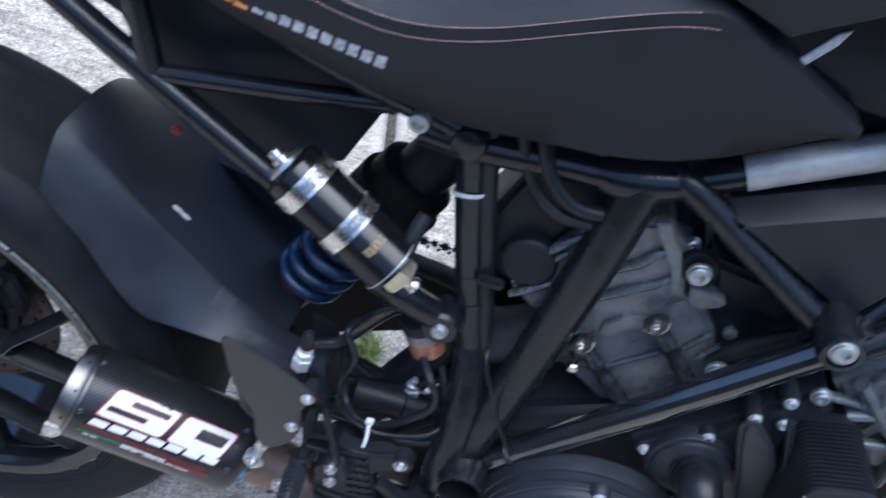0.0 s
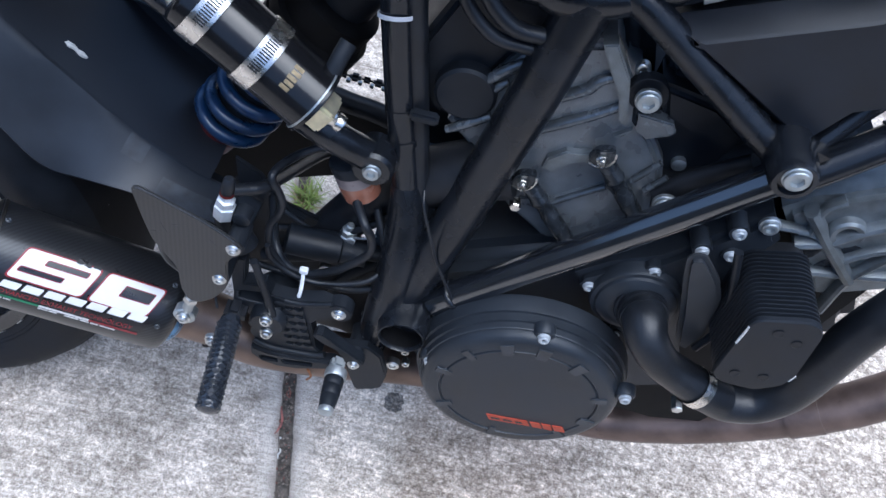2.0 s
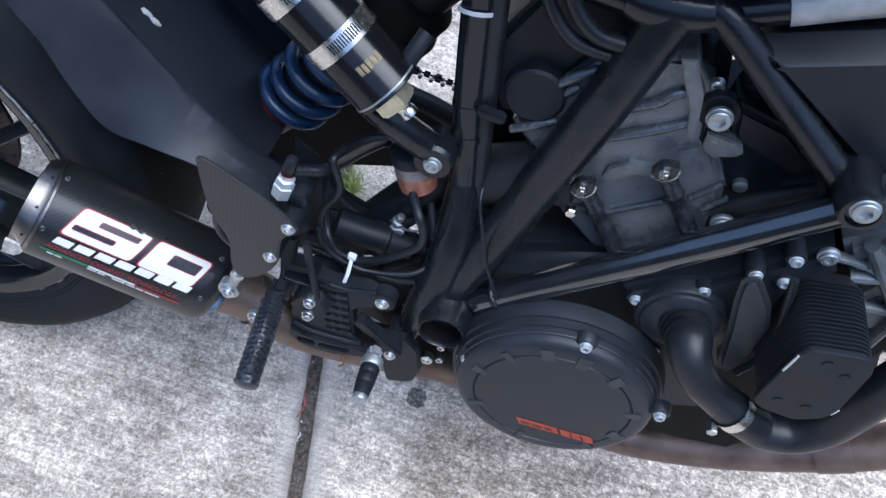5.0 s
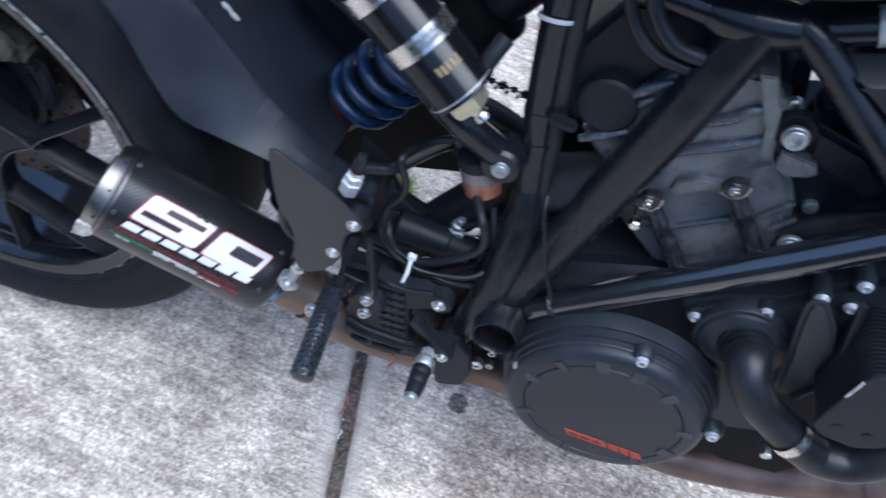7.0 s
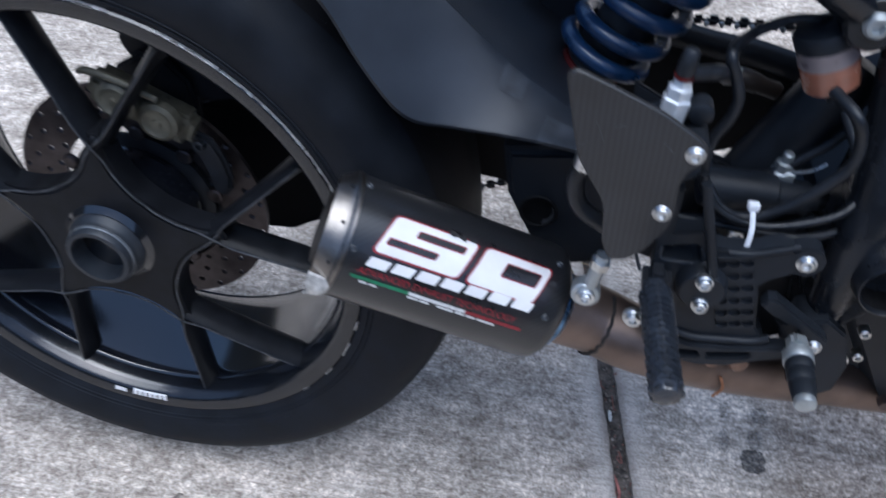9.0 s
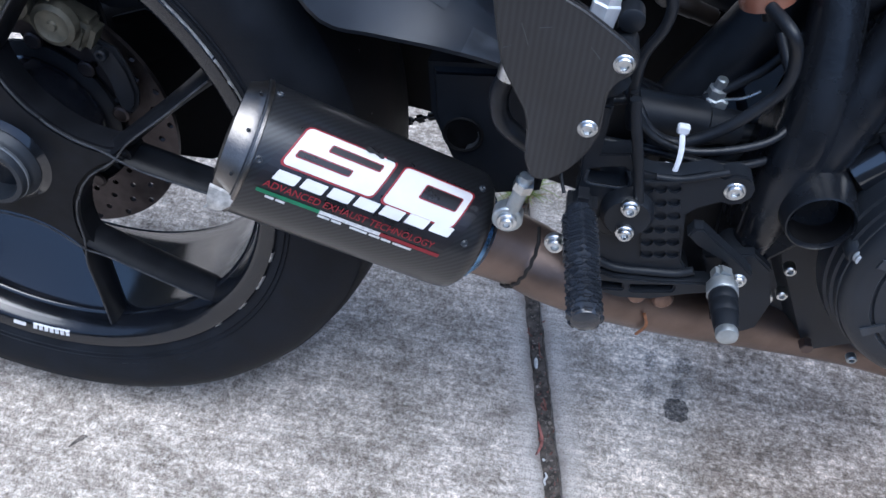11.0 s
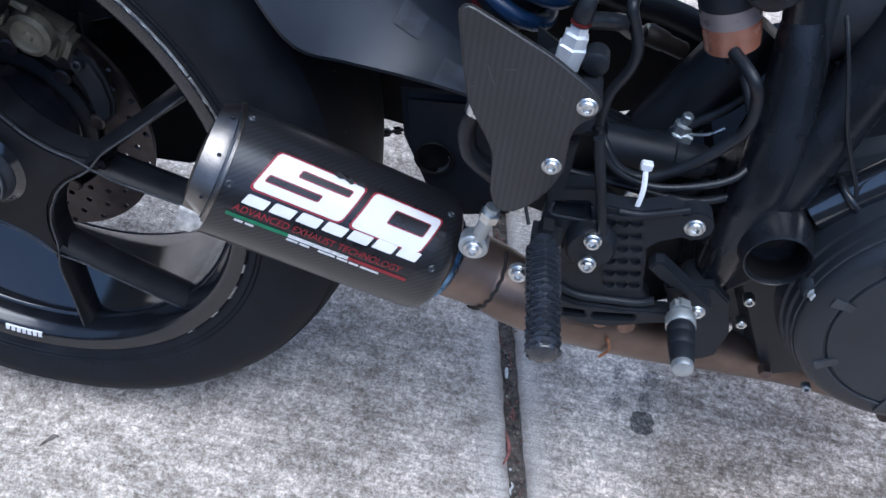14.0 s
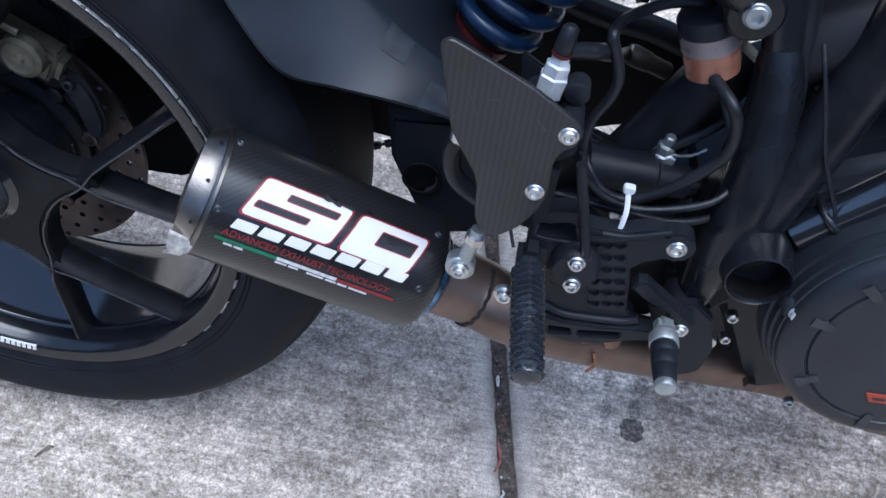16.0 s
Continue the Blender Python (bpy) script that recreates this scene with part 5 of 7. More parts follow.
def perforated(x0, z0, nx, nz, px_, pz, r, y0, y1, lean_x, lean_z):
    """A plate with a grid of round holes."""
    bm = bmesh.new()
    seg = 12
    for i in range(nx):
        for j in range(nz):
            cx, cz = x0 + px_ * i + lean_x * j, z0 + pz * j + lean_z * i
            def sq(k):
                t = 2 * math.pi * (k + 0.5) / seg
                c, s = math.cos(t), math.sin(t)
                m = max(abs(c), abs(s))
                return (cx + px_ / 2 * c / m + lean_x * (s / m) / 2, cz + pz / 2 * s / m + lean_z * (c / m) / 2)
            rings = []
            for y, hole in ((y1, False), (y0, False), (y0, True), (y1, True)):
                ring = []
                for k in range(seg):
                    t = 2 * math.pi * (k + 0.5) / seg
                    x, z = (cx + r * math.cos(t), cz + r * math.sin(t)) if hole else sq(k)
                    ring.append(bm.verts.new((x, y, z)))
                rings.append(ring)
            for a, b in zip(rings, rings[1:]):
                for k in range(seg):
                    bm.faces.new((a[k], a[(k + 1) % seg], b[(k + 1) % seg], b[k]))
    bmesh.ops.remove_doubles(bm, verts=bm.verts[:], dist=0.0011)
    return bm


part("perforated_plate", perforated(0.5099, 0.0668, 3, 6, 0.00790, 0.01054, 0.0037, -0.068, -0.0645, -0.00246, 0.00180), MATTE, rs, "black plate with drilled round holes")
part("linkage_arm", tube([(0.4752, -0.074, 0.1849), (0.4804, -0.074, 0.1649), (0.4872, -0.074, 0.1394), (0.4953, -0.074, 0.1071)], 0.0034, 10, 4), MATTE, rs)
# peg: a knurled rubber-like bar
PG0, PG1 = Vector((0.459, -0.086, 0.1035)), Vector((0.4663, -0.1671, 0.0985))
pd = (PG1 - PG0).normalized()
PEGM = mat("glossy_peg_rubber", (0.020, 0.0235, 0.031), 0.22, 0, 0.0, 0.25, 60, 0.15, 600, spec=0.7)
peg = part("foot_peg", lathe(PG0 - pd * 0.006, pd, [(0, 0.0082), (0.004, 0.0090), (0.045, 0.0090), (0.047, 0.0083), (0.080, 0.0083), (0.0815, 0.0096), (0.0845, 0.0096), (0.0875, 0.0078), (0.0888, 0.0042), (0.0892, 0.001)], 28), PEGM, bike, "black knurled footpeg")
_, pu, pv = axes(pd)
for i in range(17):
    rear = i < 8
    for k in range(6 if rear else 8):
        a = 2 * math.pi * (k + 0.5 * (i % 2) * (not rear)) / (6 if rear else 8)
        n_ = pu * math.cos(a) + pv * math.sin(a)
        c_ = PG0 + pd * (0.002 + i * 0.0048) + n_ * (0.0087 if rear else 0.0083)
        rot = Matrix((pd, pd.cross(n_), n_)).transposed()
        part("tooth", block(c_, (0.0030 if rear else 0.0037, 0.0086 if rear else 0.0060, 0.0042), rot, 0.0010, 2), PEGM, peg)
part("peg_mount", block(PG0 + Vector((0.001, 0.016, -0.001)), (0.019, 0.026, 0.019), None, 0.006, 3), DARK, peg)
part("peg_spring", tube([PG0 + Vector((-0.012, 0.004 + 0.0, 0.014)), PG0 + Vector((-0.016, 0.012, 0.024)), PG0 + Vector((-0.012, 0.02, 0.03))], 0.0012, 8, 4), DARK, peg)
# brake pedal tip
pt0, pt1 = Vector((0.558, -0.082, 0.0645)), Vector((0.5576, -0.1276, 0.0640))
tipd = (pt1 - pt0).normalized()
pedal = part("brake_pedal_tip", lathe(pt0 + tipd * 0.010, tipd, [(0, 0.0085)] + [(0.002, 0.0092), (0.008, 0.0090), (0.0085, 0.0087), (0.0095, 0.0087), (0.010, 0.0089), (0.018, 0.0085), (0.0185, 0.0082), (0.0195, 0.0082), (0.020, 0.0084), (0.0305, 0.0072), (0.031, 0.0066)], 28), MATTE, bike, "black rubber pedal tip with bright end")
part("tip_cap", lathe(pt0 + tipd * 0.040, tipd, [(0, 0.0066), (0.004, 0.0070), (0.0060, 0.0064), (0.0070, 0.003)], 24), ALU, pedal, "dull silver end cap")
part("tip_base", join(lathe(pt0 + tipd * 0.001, tipd, [(0, 0.0085), (0.001, 0.0100), (0.008, 0.0104), (0.0095, 0.0098), (0.010, 0.0080)], 10),
                       block(pt0 + Vector((-0.001, 0.002, 0.005)), (0.013, 0.012, 0.012), Euler((0, 0.3, 0)).to_matrix(), 0.003, 2)), ALU, pedal, "silver clamp block")
bolt("tip_bolt", (0.5574, -0.0785, 0.0675), pedal, 0.0052, 0.004)

# muffler hanger with its rod end
hm = Vector((0.4154, -0.0750, 0.0860))
hang = part("rod_end", join(lathe(hm + Vector((0, 0.006, 0)), (0, -1, 0), [(0, 0.0098), (0.009, 0.0100), (0.010, 0.0092)], 26), tube([hm + Vector((0.002, 0, 0.006)), hm + Vector((0.005, 0.0, 0.020)), hm + Vector((0.008, 0.001, 0.034))], 0.0048, 14, 3)), ALU, bike, "zinc rod end holding the exhaust can")
part("rod_nut", lathe(hm + Vector((0.0058, 0, 0.024)), (0.25, 0, 1), [(0, 0.0068), (0.006, 0.0068)], 6), STEEL, hang)
bolt("rod_bolt", hm + Vector((0, -0.005, 0)), hang, 0.0044, 0.004, washer=0.0066)
part("guard_hose", tube([(0.430, -0.068, 0.135), (0.405, -0.066, 0.150), (0.399, -0.066, 0.170), (0.404, -0.066, 0.186)], 0.006, 12, 5), RUBBER, bike, "short black rubber hose")
part("hose_end", lathe((0.4035, -0.066, 0.182), (0.1, 0, 1), [(0, 0.0075), (0.012, 0.0075), (0.013, 0.006)], 14), STEEL, bike)

# rear brake master cylinder, reservoir, hoses
sc = Vector((0.4485, -0.066, 0.2325))
mcyl = part("master_cylinder", lathe(sc - Vector((0.001, 0, 0.010)), (0.12, 0.05, 1), [(0, 0.0080), (0.012, 0.0086), (0.013, 0.0074), (0.019, 0.0074), (0.020, 0.0055), (0.024, 0.0053)], 6), mat("bright_zinc_fitting", (0.66, 0.69, 0.73), 0.45, 0.5, 0, 0.12, 150), bike, "bright hexagon banjo fitting")
part("boot", lathe(sc + Vector((0.0018, 0.0008, 0.0165)), (0.12, 0.05, 1), [(0, 0.0048), (0.002, 0.0054), (0.014, 0.0046), (0.016, 0.003)], 18), RUBBER, mcyl, "small black rubber boot")
part("red_ring", lathe(sc + Vector((0.0016, 0.0008, 0.0150)), (0.12, 0.05, 1), [(0, 0.0056), (0.0014, 0.0056)], 18), RED, mcyl)
part("cylinder_body", tube([(0.445, -0.055, 0.222), (0.452, -0.056, 0.20), (0.463, -0.057, 0.18)], 0.0115, 16, 4), MATTE, mcyl)
part("cylinder_lug", lathe((0.463, -0.060, 0.229), (0, -1, 0), [(0, 0.0072), (0.012, 0.0070), (0.013, 0.0055)], 20), MATTE, mcyl)
rv, ra = Vector((0.5460, -0.0043, 0.2180)), Vector((-0.40, 0.0, 1.0)).normalized()
res = part("fluid_reservoir", lathe(rv, ra, [(0, 0.003), (0.0008, 0.0125), (0.003, 0.0162), (0.0200, 0.0174)], 30), FLUID, bike, "amber brake fluid reservoir")
part("reservoir_upper", lathe(rv + ra * 0.0200, ra, [(0, 0.0174), (0.0110, 0.0176)], 30), MILKY, res, "cloudy upper half of the reservoir")
part("reservoir_lid", lathe(rv + ra * 0.0308, ra, [(0, 0.0164), (0.0004, 0.0178), (0.0085, 0.0184), (0.0108, 0.0172), (0.0114, 0.010)], 30), MATTE, res, "black screw lid")
part("reservoir_stub", lathe(rv - ra * 0.009, ra, [(0, 0.0042), (0.010, 0.0046)], 14), MATTE, res)
mc = Vector((0.538, 0.0115, 0.145))
bleed = part("bleed_valve", lathe(mc, (0.1, -0.1, 1), [(-0.012, 0.0075), (-0.001, 0.0078), (0, 0.0068), (0.006, 0.0065), (0.007, 0.0042), (0.013, 0.0040), (0.014, 0.003)], 8), ALU, bike, "small metal bleed valve")
part("valve_foot", plate([(0.5235, 0.1335), (0.5300, 0.1300), (0.5450, 0.1330), (0.5465, 0.1440), (0.5420, 0.1460), (0.5300, 0.1420)], 0.0045, 0.014, 0.001), ALU, bleed, "dull metal valve foot")
part("valve_arm", tube([mc + Vector((0.004, -0.004, 0.000)), mc + Vector((0.016, -0.006, 0.004)), mc + Vector((0.026, -0.004, 0.010))], 0.0011, 8, 3), STEEL, bleed)
cables = [
    ([(0.5431, -0.020, 0.2240), (0.5548, -0.038, 0.2183), (0.5619, -0.038, 0.2034), (0.5628, -0.038, 0.1862), (0.554, -0.038, 0.1704), (0.538, -0.038, 0.152), (0.5226, -0.038, 0.1406), (0.5089, -0.038, 0.1360), (0.494, -0.038, 0.1425), (0.482, -0.030, 0.156), (0.468, 0.010, 0.160), (0.46, 0.035, 0.150)], 0.0038, "brake_hose"),
    ([(0.5500, 0.020, 0.2500), (0.5287, 0.0, 0.2588), (0.5102, 0.0, 0.2561), (0.4916, -0.010, 0.2515), (0.4801, -0.030, 0.2526), (0.4773, -0.040, 0.2491), (0.4823, -0.040, 0.2376), (0.4868, -0.040, 0.2240), (0.4850, -0.040, 0.2100), (0.4780, -0.040, 0.1920), (0.4785, -0.040, 0.1650), (0.4860, -0.040, 0.1500), (0.4955, -0.042, 0.1400), (0.5090, -0.044, 0.1365)], 0.0034, "brake_hose"),
    ([(0.4510, -0.062, 0.2480), (0.4620, -0.054, 0.2455), (0.4724, -0.0447, 0.2418), (0.4800, -0.015, 0.2250), (0.4890, 0.030, 0.2000), (0.4980, 0.065, 0.1810), (0.5060, 0.080, 0.1755)], 0.0050, "brake_hose"),
    ([(0.478, -0.045, 0.172), (0.482, -0.045, 0.156), (0.500, -0.045, 0.141), (0.527, -0.045, 0.137), (0.566, -0.040, 0.149), (0.585, -0.02, 0.165)], 0.0026, "cable"),
    ([(0.470, 0.01, 0.130), (0.495, 0.010, 0.136), (0.529, 0.010, 0.140), (0.534, 0.010, 0.144), (0.561, 0.010, 0.168), (0.575, 0.01, 0.19)], 0.0034, "brake_line"),
    ([(0.44, -0.03, 0.127), (0.49, -0.035, 0.127), (0.55, -0.035, 0.123), (0.59, -0.03, 0.14)], 0.003, "cable"),
    ([(0.56, 0.0, 0.20), (0.575, -0.02, 0.17), (0.58, -0.03, 0.13), (0.57, -0.035, 0.09)], 0.0035, "cable"),
]
for pts, r, nm in cables:
    part(nm, tube(pts, r, 10, 8), RUBBER, bike)
part("line_fitting", lathe((0.5057, 0.080, 0.1757), (1, 0.0, -0.31), [(0, 0.0068), (0.003, 0.0080), (0.016, 0.0074), (0.018, 0.0064), (0.032, 0.0064), (0.034, 0.0050)], 16), mat("brown_black_fitting", (0.045, 0.033, 0.025), 0.5, 0.3), bike)
part("fitting_ring", lathe((0.5045, 0.080, 0.1761), (1, 0.0, -0.31), [(0, 0.0062), (0.002, 0.0070), (0.004, 0.0062)], 14), BRASS, bike)
tie = part("cable_tie", join(tube([(0.5115, -0.049, 0.152), (0.5125, -0.058, 0.140), (0.5100, -0.063, 0.117)], 0.0017, 8, 6, flat=0.45), block((0.5115, -0.048, 0.1535), (0.0075, 0.0055, 0.006), None, 0.001, 1)), NYLON, bike, "white nylon cable tie")
part("airbox_duct", tube([(0.574, 0.042, 0.214), (0.557, 0.038, 0.184), (0.542, 0.036, 0.156), (0.527, 0.036, 0.128), (0.512, 0.037, 0.098)], 0.0220, 28, 5), RUBBER, bike, "black rubber duct")

# dark linkage castings behind the footrest
link = part("shock_linkage", plate([(0.430, 0.045), (0.470, 0.036), (0.505, 0.028), (0.520, -0.008), (0.535, -0.034), (0.560, -0.044), (0.578, -0.032), (0.602, -0.015), (0.612, 0.120), (0.560, 0.118), (0.520, 0.128), (0.504, 0.136), (0.476, 0.145), (0.4655, 0.159), (0.4568, 0.161), (0.428, 0.163), (0.420, 0.11)], 0.026, 0.033, 0.002, 0, 2), DARK, bike, "dark cast shock linkage")
part("brake_cylinder", lathe((0.484, -0.002, 0.134), (1, 0.12, -0.12), [(0, 0.010), (0.002, 0.0145), (0.050, 0.0150), (0.052, 0.0125), (0.075, 0.0120)], 26), MATTE, bike, "black brake cylinder")
part("linkage_rib", tube([(0.46, 0.018, 0.075), (0.50, 0.016, 0.092), (0.55, 0.018, 0.112), (0.60, 0.018, 0.118)], 0.007, 12, 5), MATTE, link)
part("linkage_rib", tube([(0.53, 0.018, 0.030), (0.545, 0.016, 0.075), (0.572, 0.018, 0.105)], 0.006, 12, 5), MATTE, link)
part("stand_bracket", plate([(0.5480, 0.0640), (0.5800, 0.0720), (0.5950, 0.0600), (0.6045, 0.0295), (0.6021, 0.0045), (0.5960, -0.0010), (0.5800, -0.0090), (0.5760, -0.0060), (0.5640, 0.0289)], -0.0575, -0.048, 0.0015, 0, 2), MATTE, bike, "black angled stand bracket")
bolt("bracket_bolt", (0.5723, -0.0565, 0.0482), bike, 0.0058, 0.0045, material=ALU, washer=0.0066, label="silver bracket bolt")
# added dark plate that keeps bright ground out of the linkage gap
part("linkage_gap_fill", plate([(0.490, 0.030), (0.565, 0.040), (0.580, -0.020), (0.565, -0.050), (0.512, -0.050), (0.486, -0.015)], 0.034, 0.040, 0.002, 0, 2), DARK, link)
bolt("linkage_bolt", (0.522, 0.016, 0.080), link, 0.006, 0.004)

# ---- shock ----
S0, S1 = Vector((0.3715, MID, 0.1225)), Vector((0.5215, MID, 0.3825))
sd, su, sv = axes(S1 - S0)
sl = (S1 - S0).length
shock = part("rear_shock", lathe(S0, sd, [(0, 0.012), (0.01, 0.014), (0.05, 0.014), (0.052, 0.022), (0.16, 0.022), (0.162, 0.026), (sl, 0.026)], 28), DARK, bike, "rear shock absorber with a blue coil spring")
pts = []
for i in range(261):
    k = i / 260 * 5.0
    a = 2 * math.pi * k + 1.9
    rise = 0.0128 * min(k, 1.0) + 0.0235 * max(0.0, k - 1.0)
    pts.append(S0 + sd * (0.066 + rise) + (su * math.cos(a) + sv * math.sin(a)) * 0.0308)
part("spring", tube(pts, 0.0063, 14, 1), BLUE, shock, "blue lacquered coil spring")
part("spring_seat", lathe(S0 + sd * 0.030, sd, [(0, 0.018), (0.003, 0.021), (0.020, 0.0225), (0.0225, 0.0240), (0.028, 0.0240), (0.029, 0.020)], 36), RED, shock, "dusty red spring seat")
part("upper_collar", lathe(S0 + sd * 0.192, sd, [(0, 0.032), (0.002, 0.043), (0.012, 0.043), (0.013, 0.040), (0.016, 0.040), (0.017, 0.043), (0.030, 0.043), (0.032, 0.038), (0.055, 0.037), (0.06, 0.03)], 36), PITCH, shock)
part("lower_eye", lathe(S0 + Vector((0, 0.03, 0)), (0, -1, 0), [(0, 0.02), (0.06, 0.02), (0.062, 0.016)], 24), MATTE, shock)

# remote reservoir on its straps
R0, R1 = Vector((0.4050, -0.036, 0.4060)), Vector((0.5035, -0.044, 0.3420))
rd = (R1 - R0).normalized()
R0 = R0 + rd * 0.012
rl = (R1 - R0).length
RR = 0.0248
rsv = part("shock_reservoir", lathe(R0, rd, [(0, 0.020), (0.002, RR - 0.001), (0.004, RR), (rl - 0.003, RR), (rl, RR + 0.0016), (rl + 0.0022, RR + 0.0016), (rl + 0.003, RR - 0.001)], 44), mat("gloss_black_anodised", (0.006, 0.0062, 0.0075), 0.15, 0.0, 0.0, 0.2, 40, 0.03, 900, ((0.04, 0.04, 0.04), 0.08, 260), spec=0.42), bike, "gloss black shock reservoir in two hose clamps")
part("top_fitting", lathe(R0 - rd * 0.001, rd * -1, [(0, 0.017), (0.003, 0.015), (0.005, 0.007), (0.008, 0.007), (0.009, 0.005), (0.014, 0.005), (0.015, 0.004)], 18), STEEL, rsv, "bright hose fitting")
for s in (0.018, 0.060):
    band = part("hose_clamp", lathe(R0 + rd * (s - 0.007), rd, [(0, RR + 0.0004), (0, RR + 0.0014), (0.014, RR + 0.0014), (0.014, RR + 0.0004)], 56, False), CHROME, rsv, "slotted stainless hose clamp")
    _, ru, rv2 = axes(rd)
    best = max(range(72), key=lambda k: (ru * math.cos(radians(5 * k)) + rv2 * math.sin(radians(5 * k))).dot(Vector((0.15, -0.75, 0.65))))
    for k in range(14):
        a = radians(5 * best + (k - 7.5) * 4.4)
        n_ = ru * math.cos(a) + rv2 * math.sin(a)
        rot = Matrix((rd, rd.cross(n_), n_)).transposed()
        part("slot", block(R0 + rd * s + n_ * (RR + 0.0014), (0.0078, 0.00095, 0.0004), rot, 0), DARK, band)
    a = radians(5 * best + 150)
    n_ = ru * math.cos(a) + rv2 * math.sin(a)
    part("clamp_screw", block(R0 + rd * s + n_ * (RR + 0.004), (0.012, 0.014, 0.007), Matrix((rd, rd.cross(n_), n_)).transposed(), 0.002, 2), CHROME, band)
_, ru, rv2 = axes(rd)
best = max(range(72), key=lambda k: (ru * math.cos(radians(5 * k)) + rv2 * math.sin(radians(5 * k))).dot(Vector((0.3, -0.7, 0.65))))
for k in range(5):
    a = radians(5 * best + 6 + (k - 2) * 9)
    n_ = ru * math.cos(a) + rv2 * math.sin(a)
    part("gold_block", block(R0 + rd * (0.082 + 0.0006 * (k % 2)) + n_ * (RR + 0.0001), (0.0070, 0.0028, 0.0004), Matrix((rd, rd.cross(n_), n_)).transposed(), 0), GOLDT, rsv, "worn gold print block")
part("end_ring", lathe(R1 - rd * 0.002, rd, [(0, RR), (0.0003, RR + 0.0012), (0.0022, RR + 0.0014), (0.0026, RR)], 44, False), ALU, rsv, "bright worn end ring")
part("adjuster_body", block(R1 + rd * 0.0090 + Vector((-0.0010, -0.005, 0.003)), (0.0175, 0.023, 0.0225), turn_to(rd), 0.0022, 2), BRASS, rsv, "pale gold adjuster block")
part("adjuster_knob", lathe(Vector((0.5155, -0.0455, 0.3335)), rd, [(0, 0.0062), (0.004, 0.0066), (0.006, 0.0055), (0.008, 0.0066), (0.012, 0.0062)], 10), CHROME, rsv, "knurled bright adjuster knob")
part("hose_union", tube([R1 + rd * 0.004 + Vector((0.004, 0.004, 0.014)), R1 + Vector((0.012, 0.012, 0.028)), R1 + Vector((0.016, 0.02, 0.038))], 0.0062, 14, 4), MATTE, rsv)


# ---- frame ----
fr = part("pivot_casting", plate([(0.580, 0.218), (0.590, 0.224), (0.602, 0.222), (0.622, 0.203), (0.634, 0.176), (0.634, 0.152), (0.627, 0.125), (0.632, 0.098), (0.630, 0.085), (0.610, 0.068), (0.5965, 0.052), (0.5955, 0.013), (0.5905, -0.022), (0.5765, -0.013), (0.5715, 0.025), (0.5685, 0.075), (0.5705, 0.128), (0.575, 0.168)],
                                  lambda x, z: -0.046 + max(0.0, z - 0.10) * 0.36, 0.02, 0.008, 0, 3), CASTM, bike, "black cast frame plate at the swingarm pivot")
part("pivot_tube", lathe((0.607, 0.03, 0.110), (0, -1, 0), [(0.02, 0.0186), (0.088, 0.0188), (0.093, 0.0193), (0.0945, 0.0200), (0.0940, 0.0209), (0.089, 0.0220), (0.080, 0.0235), (0.06, 0.0260)], 44, False), CASTM, fr, "hollow pivot boss")
# bore wall in the shade black, so the hole reads dark
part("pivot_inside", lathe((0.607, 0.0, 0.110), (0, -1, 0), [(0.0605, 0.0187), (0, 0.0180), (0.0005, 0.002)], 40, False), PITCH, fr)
for x, y, z, rr in ((0.609, -0.032, 0.010, 0.0068), (0.6215, -0.030, 0.0140, 0.0040), (0.617, -0.034, 0.042, 0.0042)):
    bolt("case_bolt", (x, y + 0.004, z), fr, rr, 0.005)


def frame_tube(pts, r, label="", r2=None, flat=1.0, m=None):
    return part("frame_tube", tube(pts, r, 24, 8, r2=r2, flat=flat), m or FRAME, bike, label or "satin black frame tube")


up_tube = frame_tube([(0.5365, 0.006, 0.440), (0.5595, 0.005, 0.321), (0.5805, -0.004, 0.235), (0.589, -0.014, 0.19)], 0.0120)
part("casting_limb", tube([(0.5790, -0.003, 0.242), (0.5860, -0.012, 0.205), (0.5895, -0.024, 0.165), (0.5870, -0.033, 0.125), (0.5825, -0.036, 0.080), (0.5825, -0.034, 0.030)], 0.0125, 26, 6, radii=lambda k: 0.0122 + 0.0060 * math.sin(math.pi * min(1.0, k * 1.15)) ** 0.7), CASTM, fr)
for q0, q1 in (((0.5610, 0.0046, 0.3150), (0.5622, 0.0043, 0.3100)), ((0.5680, 0.0022, 0.2870), (0.5692, 0.0018, 0.2820))):
    part("tube_ring", tube([q0, q1], 0.0128, 24, 2), FRAME, up_tube)
frame_tube([(0.6655, 0.008, 0.440), (0.652, -0.002, 0.360), (0.636, -0.006, 0.270), (0.6275, -0.010, 0.225), (0.6130, -0.020, 0.168), (0.600, -0.026, 0.120)], 0.0188, m=CASTM)
frame_tube([(0.680, 0.010, 0.452), (0.700, 0.003, 0.447), (0.762, -0.006, 0.411), (0.832, -0.018, 0.371)], 0.0112, m=CASTM)
frame_tube([(0.628, -0.030, 0.128), (0.70, -0.030, 0.212), (0.76, -0.030, 0.282), (0.830, -0.028, 0.364)], 0.0128, m=FRAMEG)
frame_tube([(0.842, -0.022, 0.360), (0.875, -0.014, 0.388), (0.93, 0.0, 0.44), (1.02, 0.03, 0.53)], 0.0130)
frame_tube([(0.845, -0.010, 0.372), (0.868, 0.002, 0.410), (0.905, 0.01, 0.475), (0.95, 0.02, 0.56)], 0.0075)
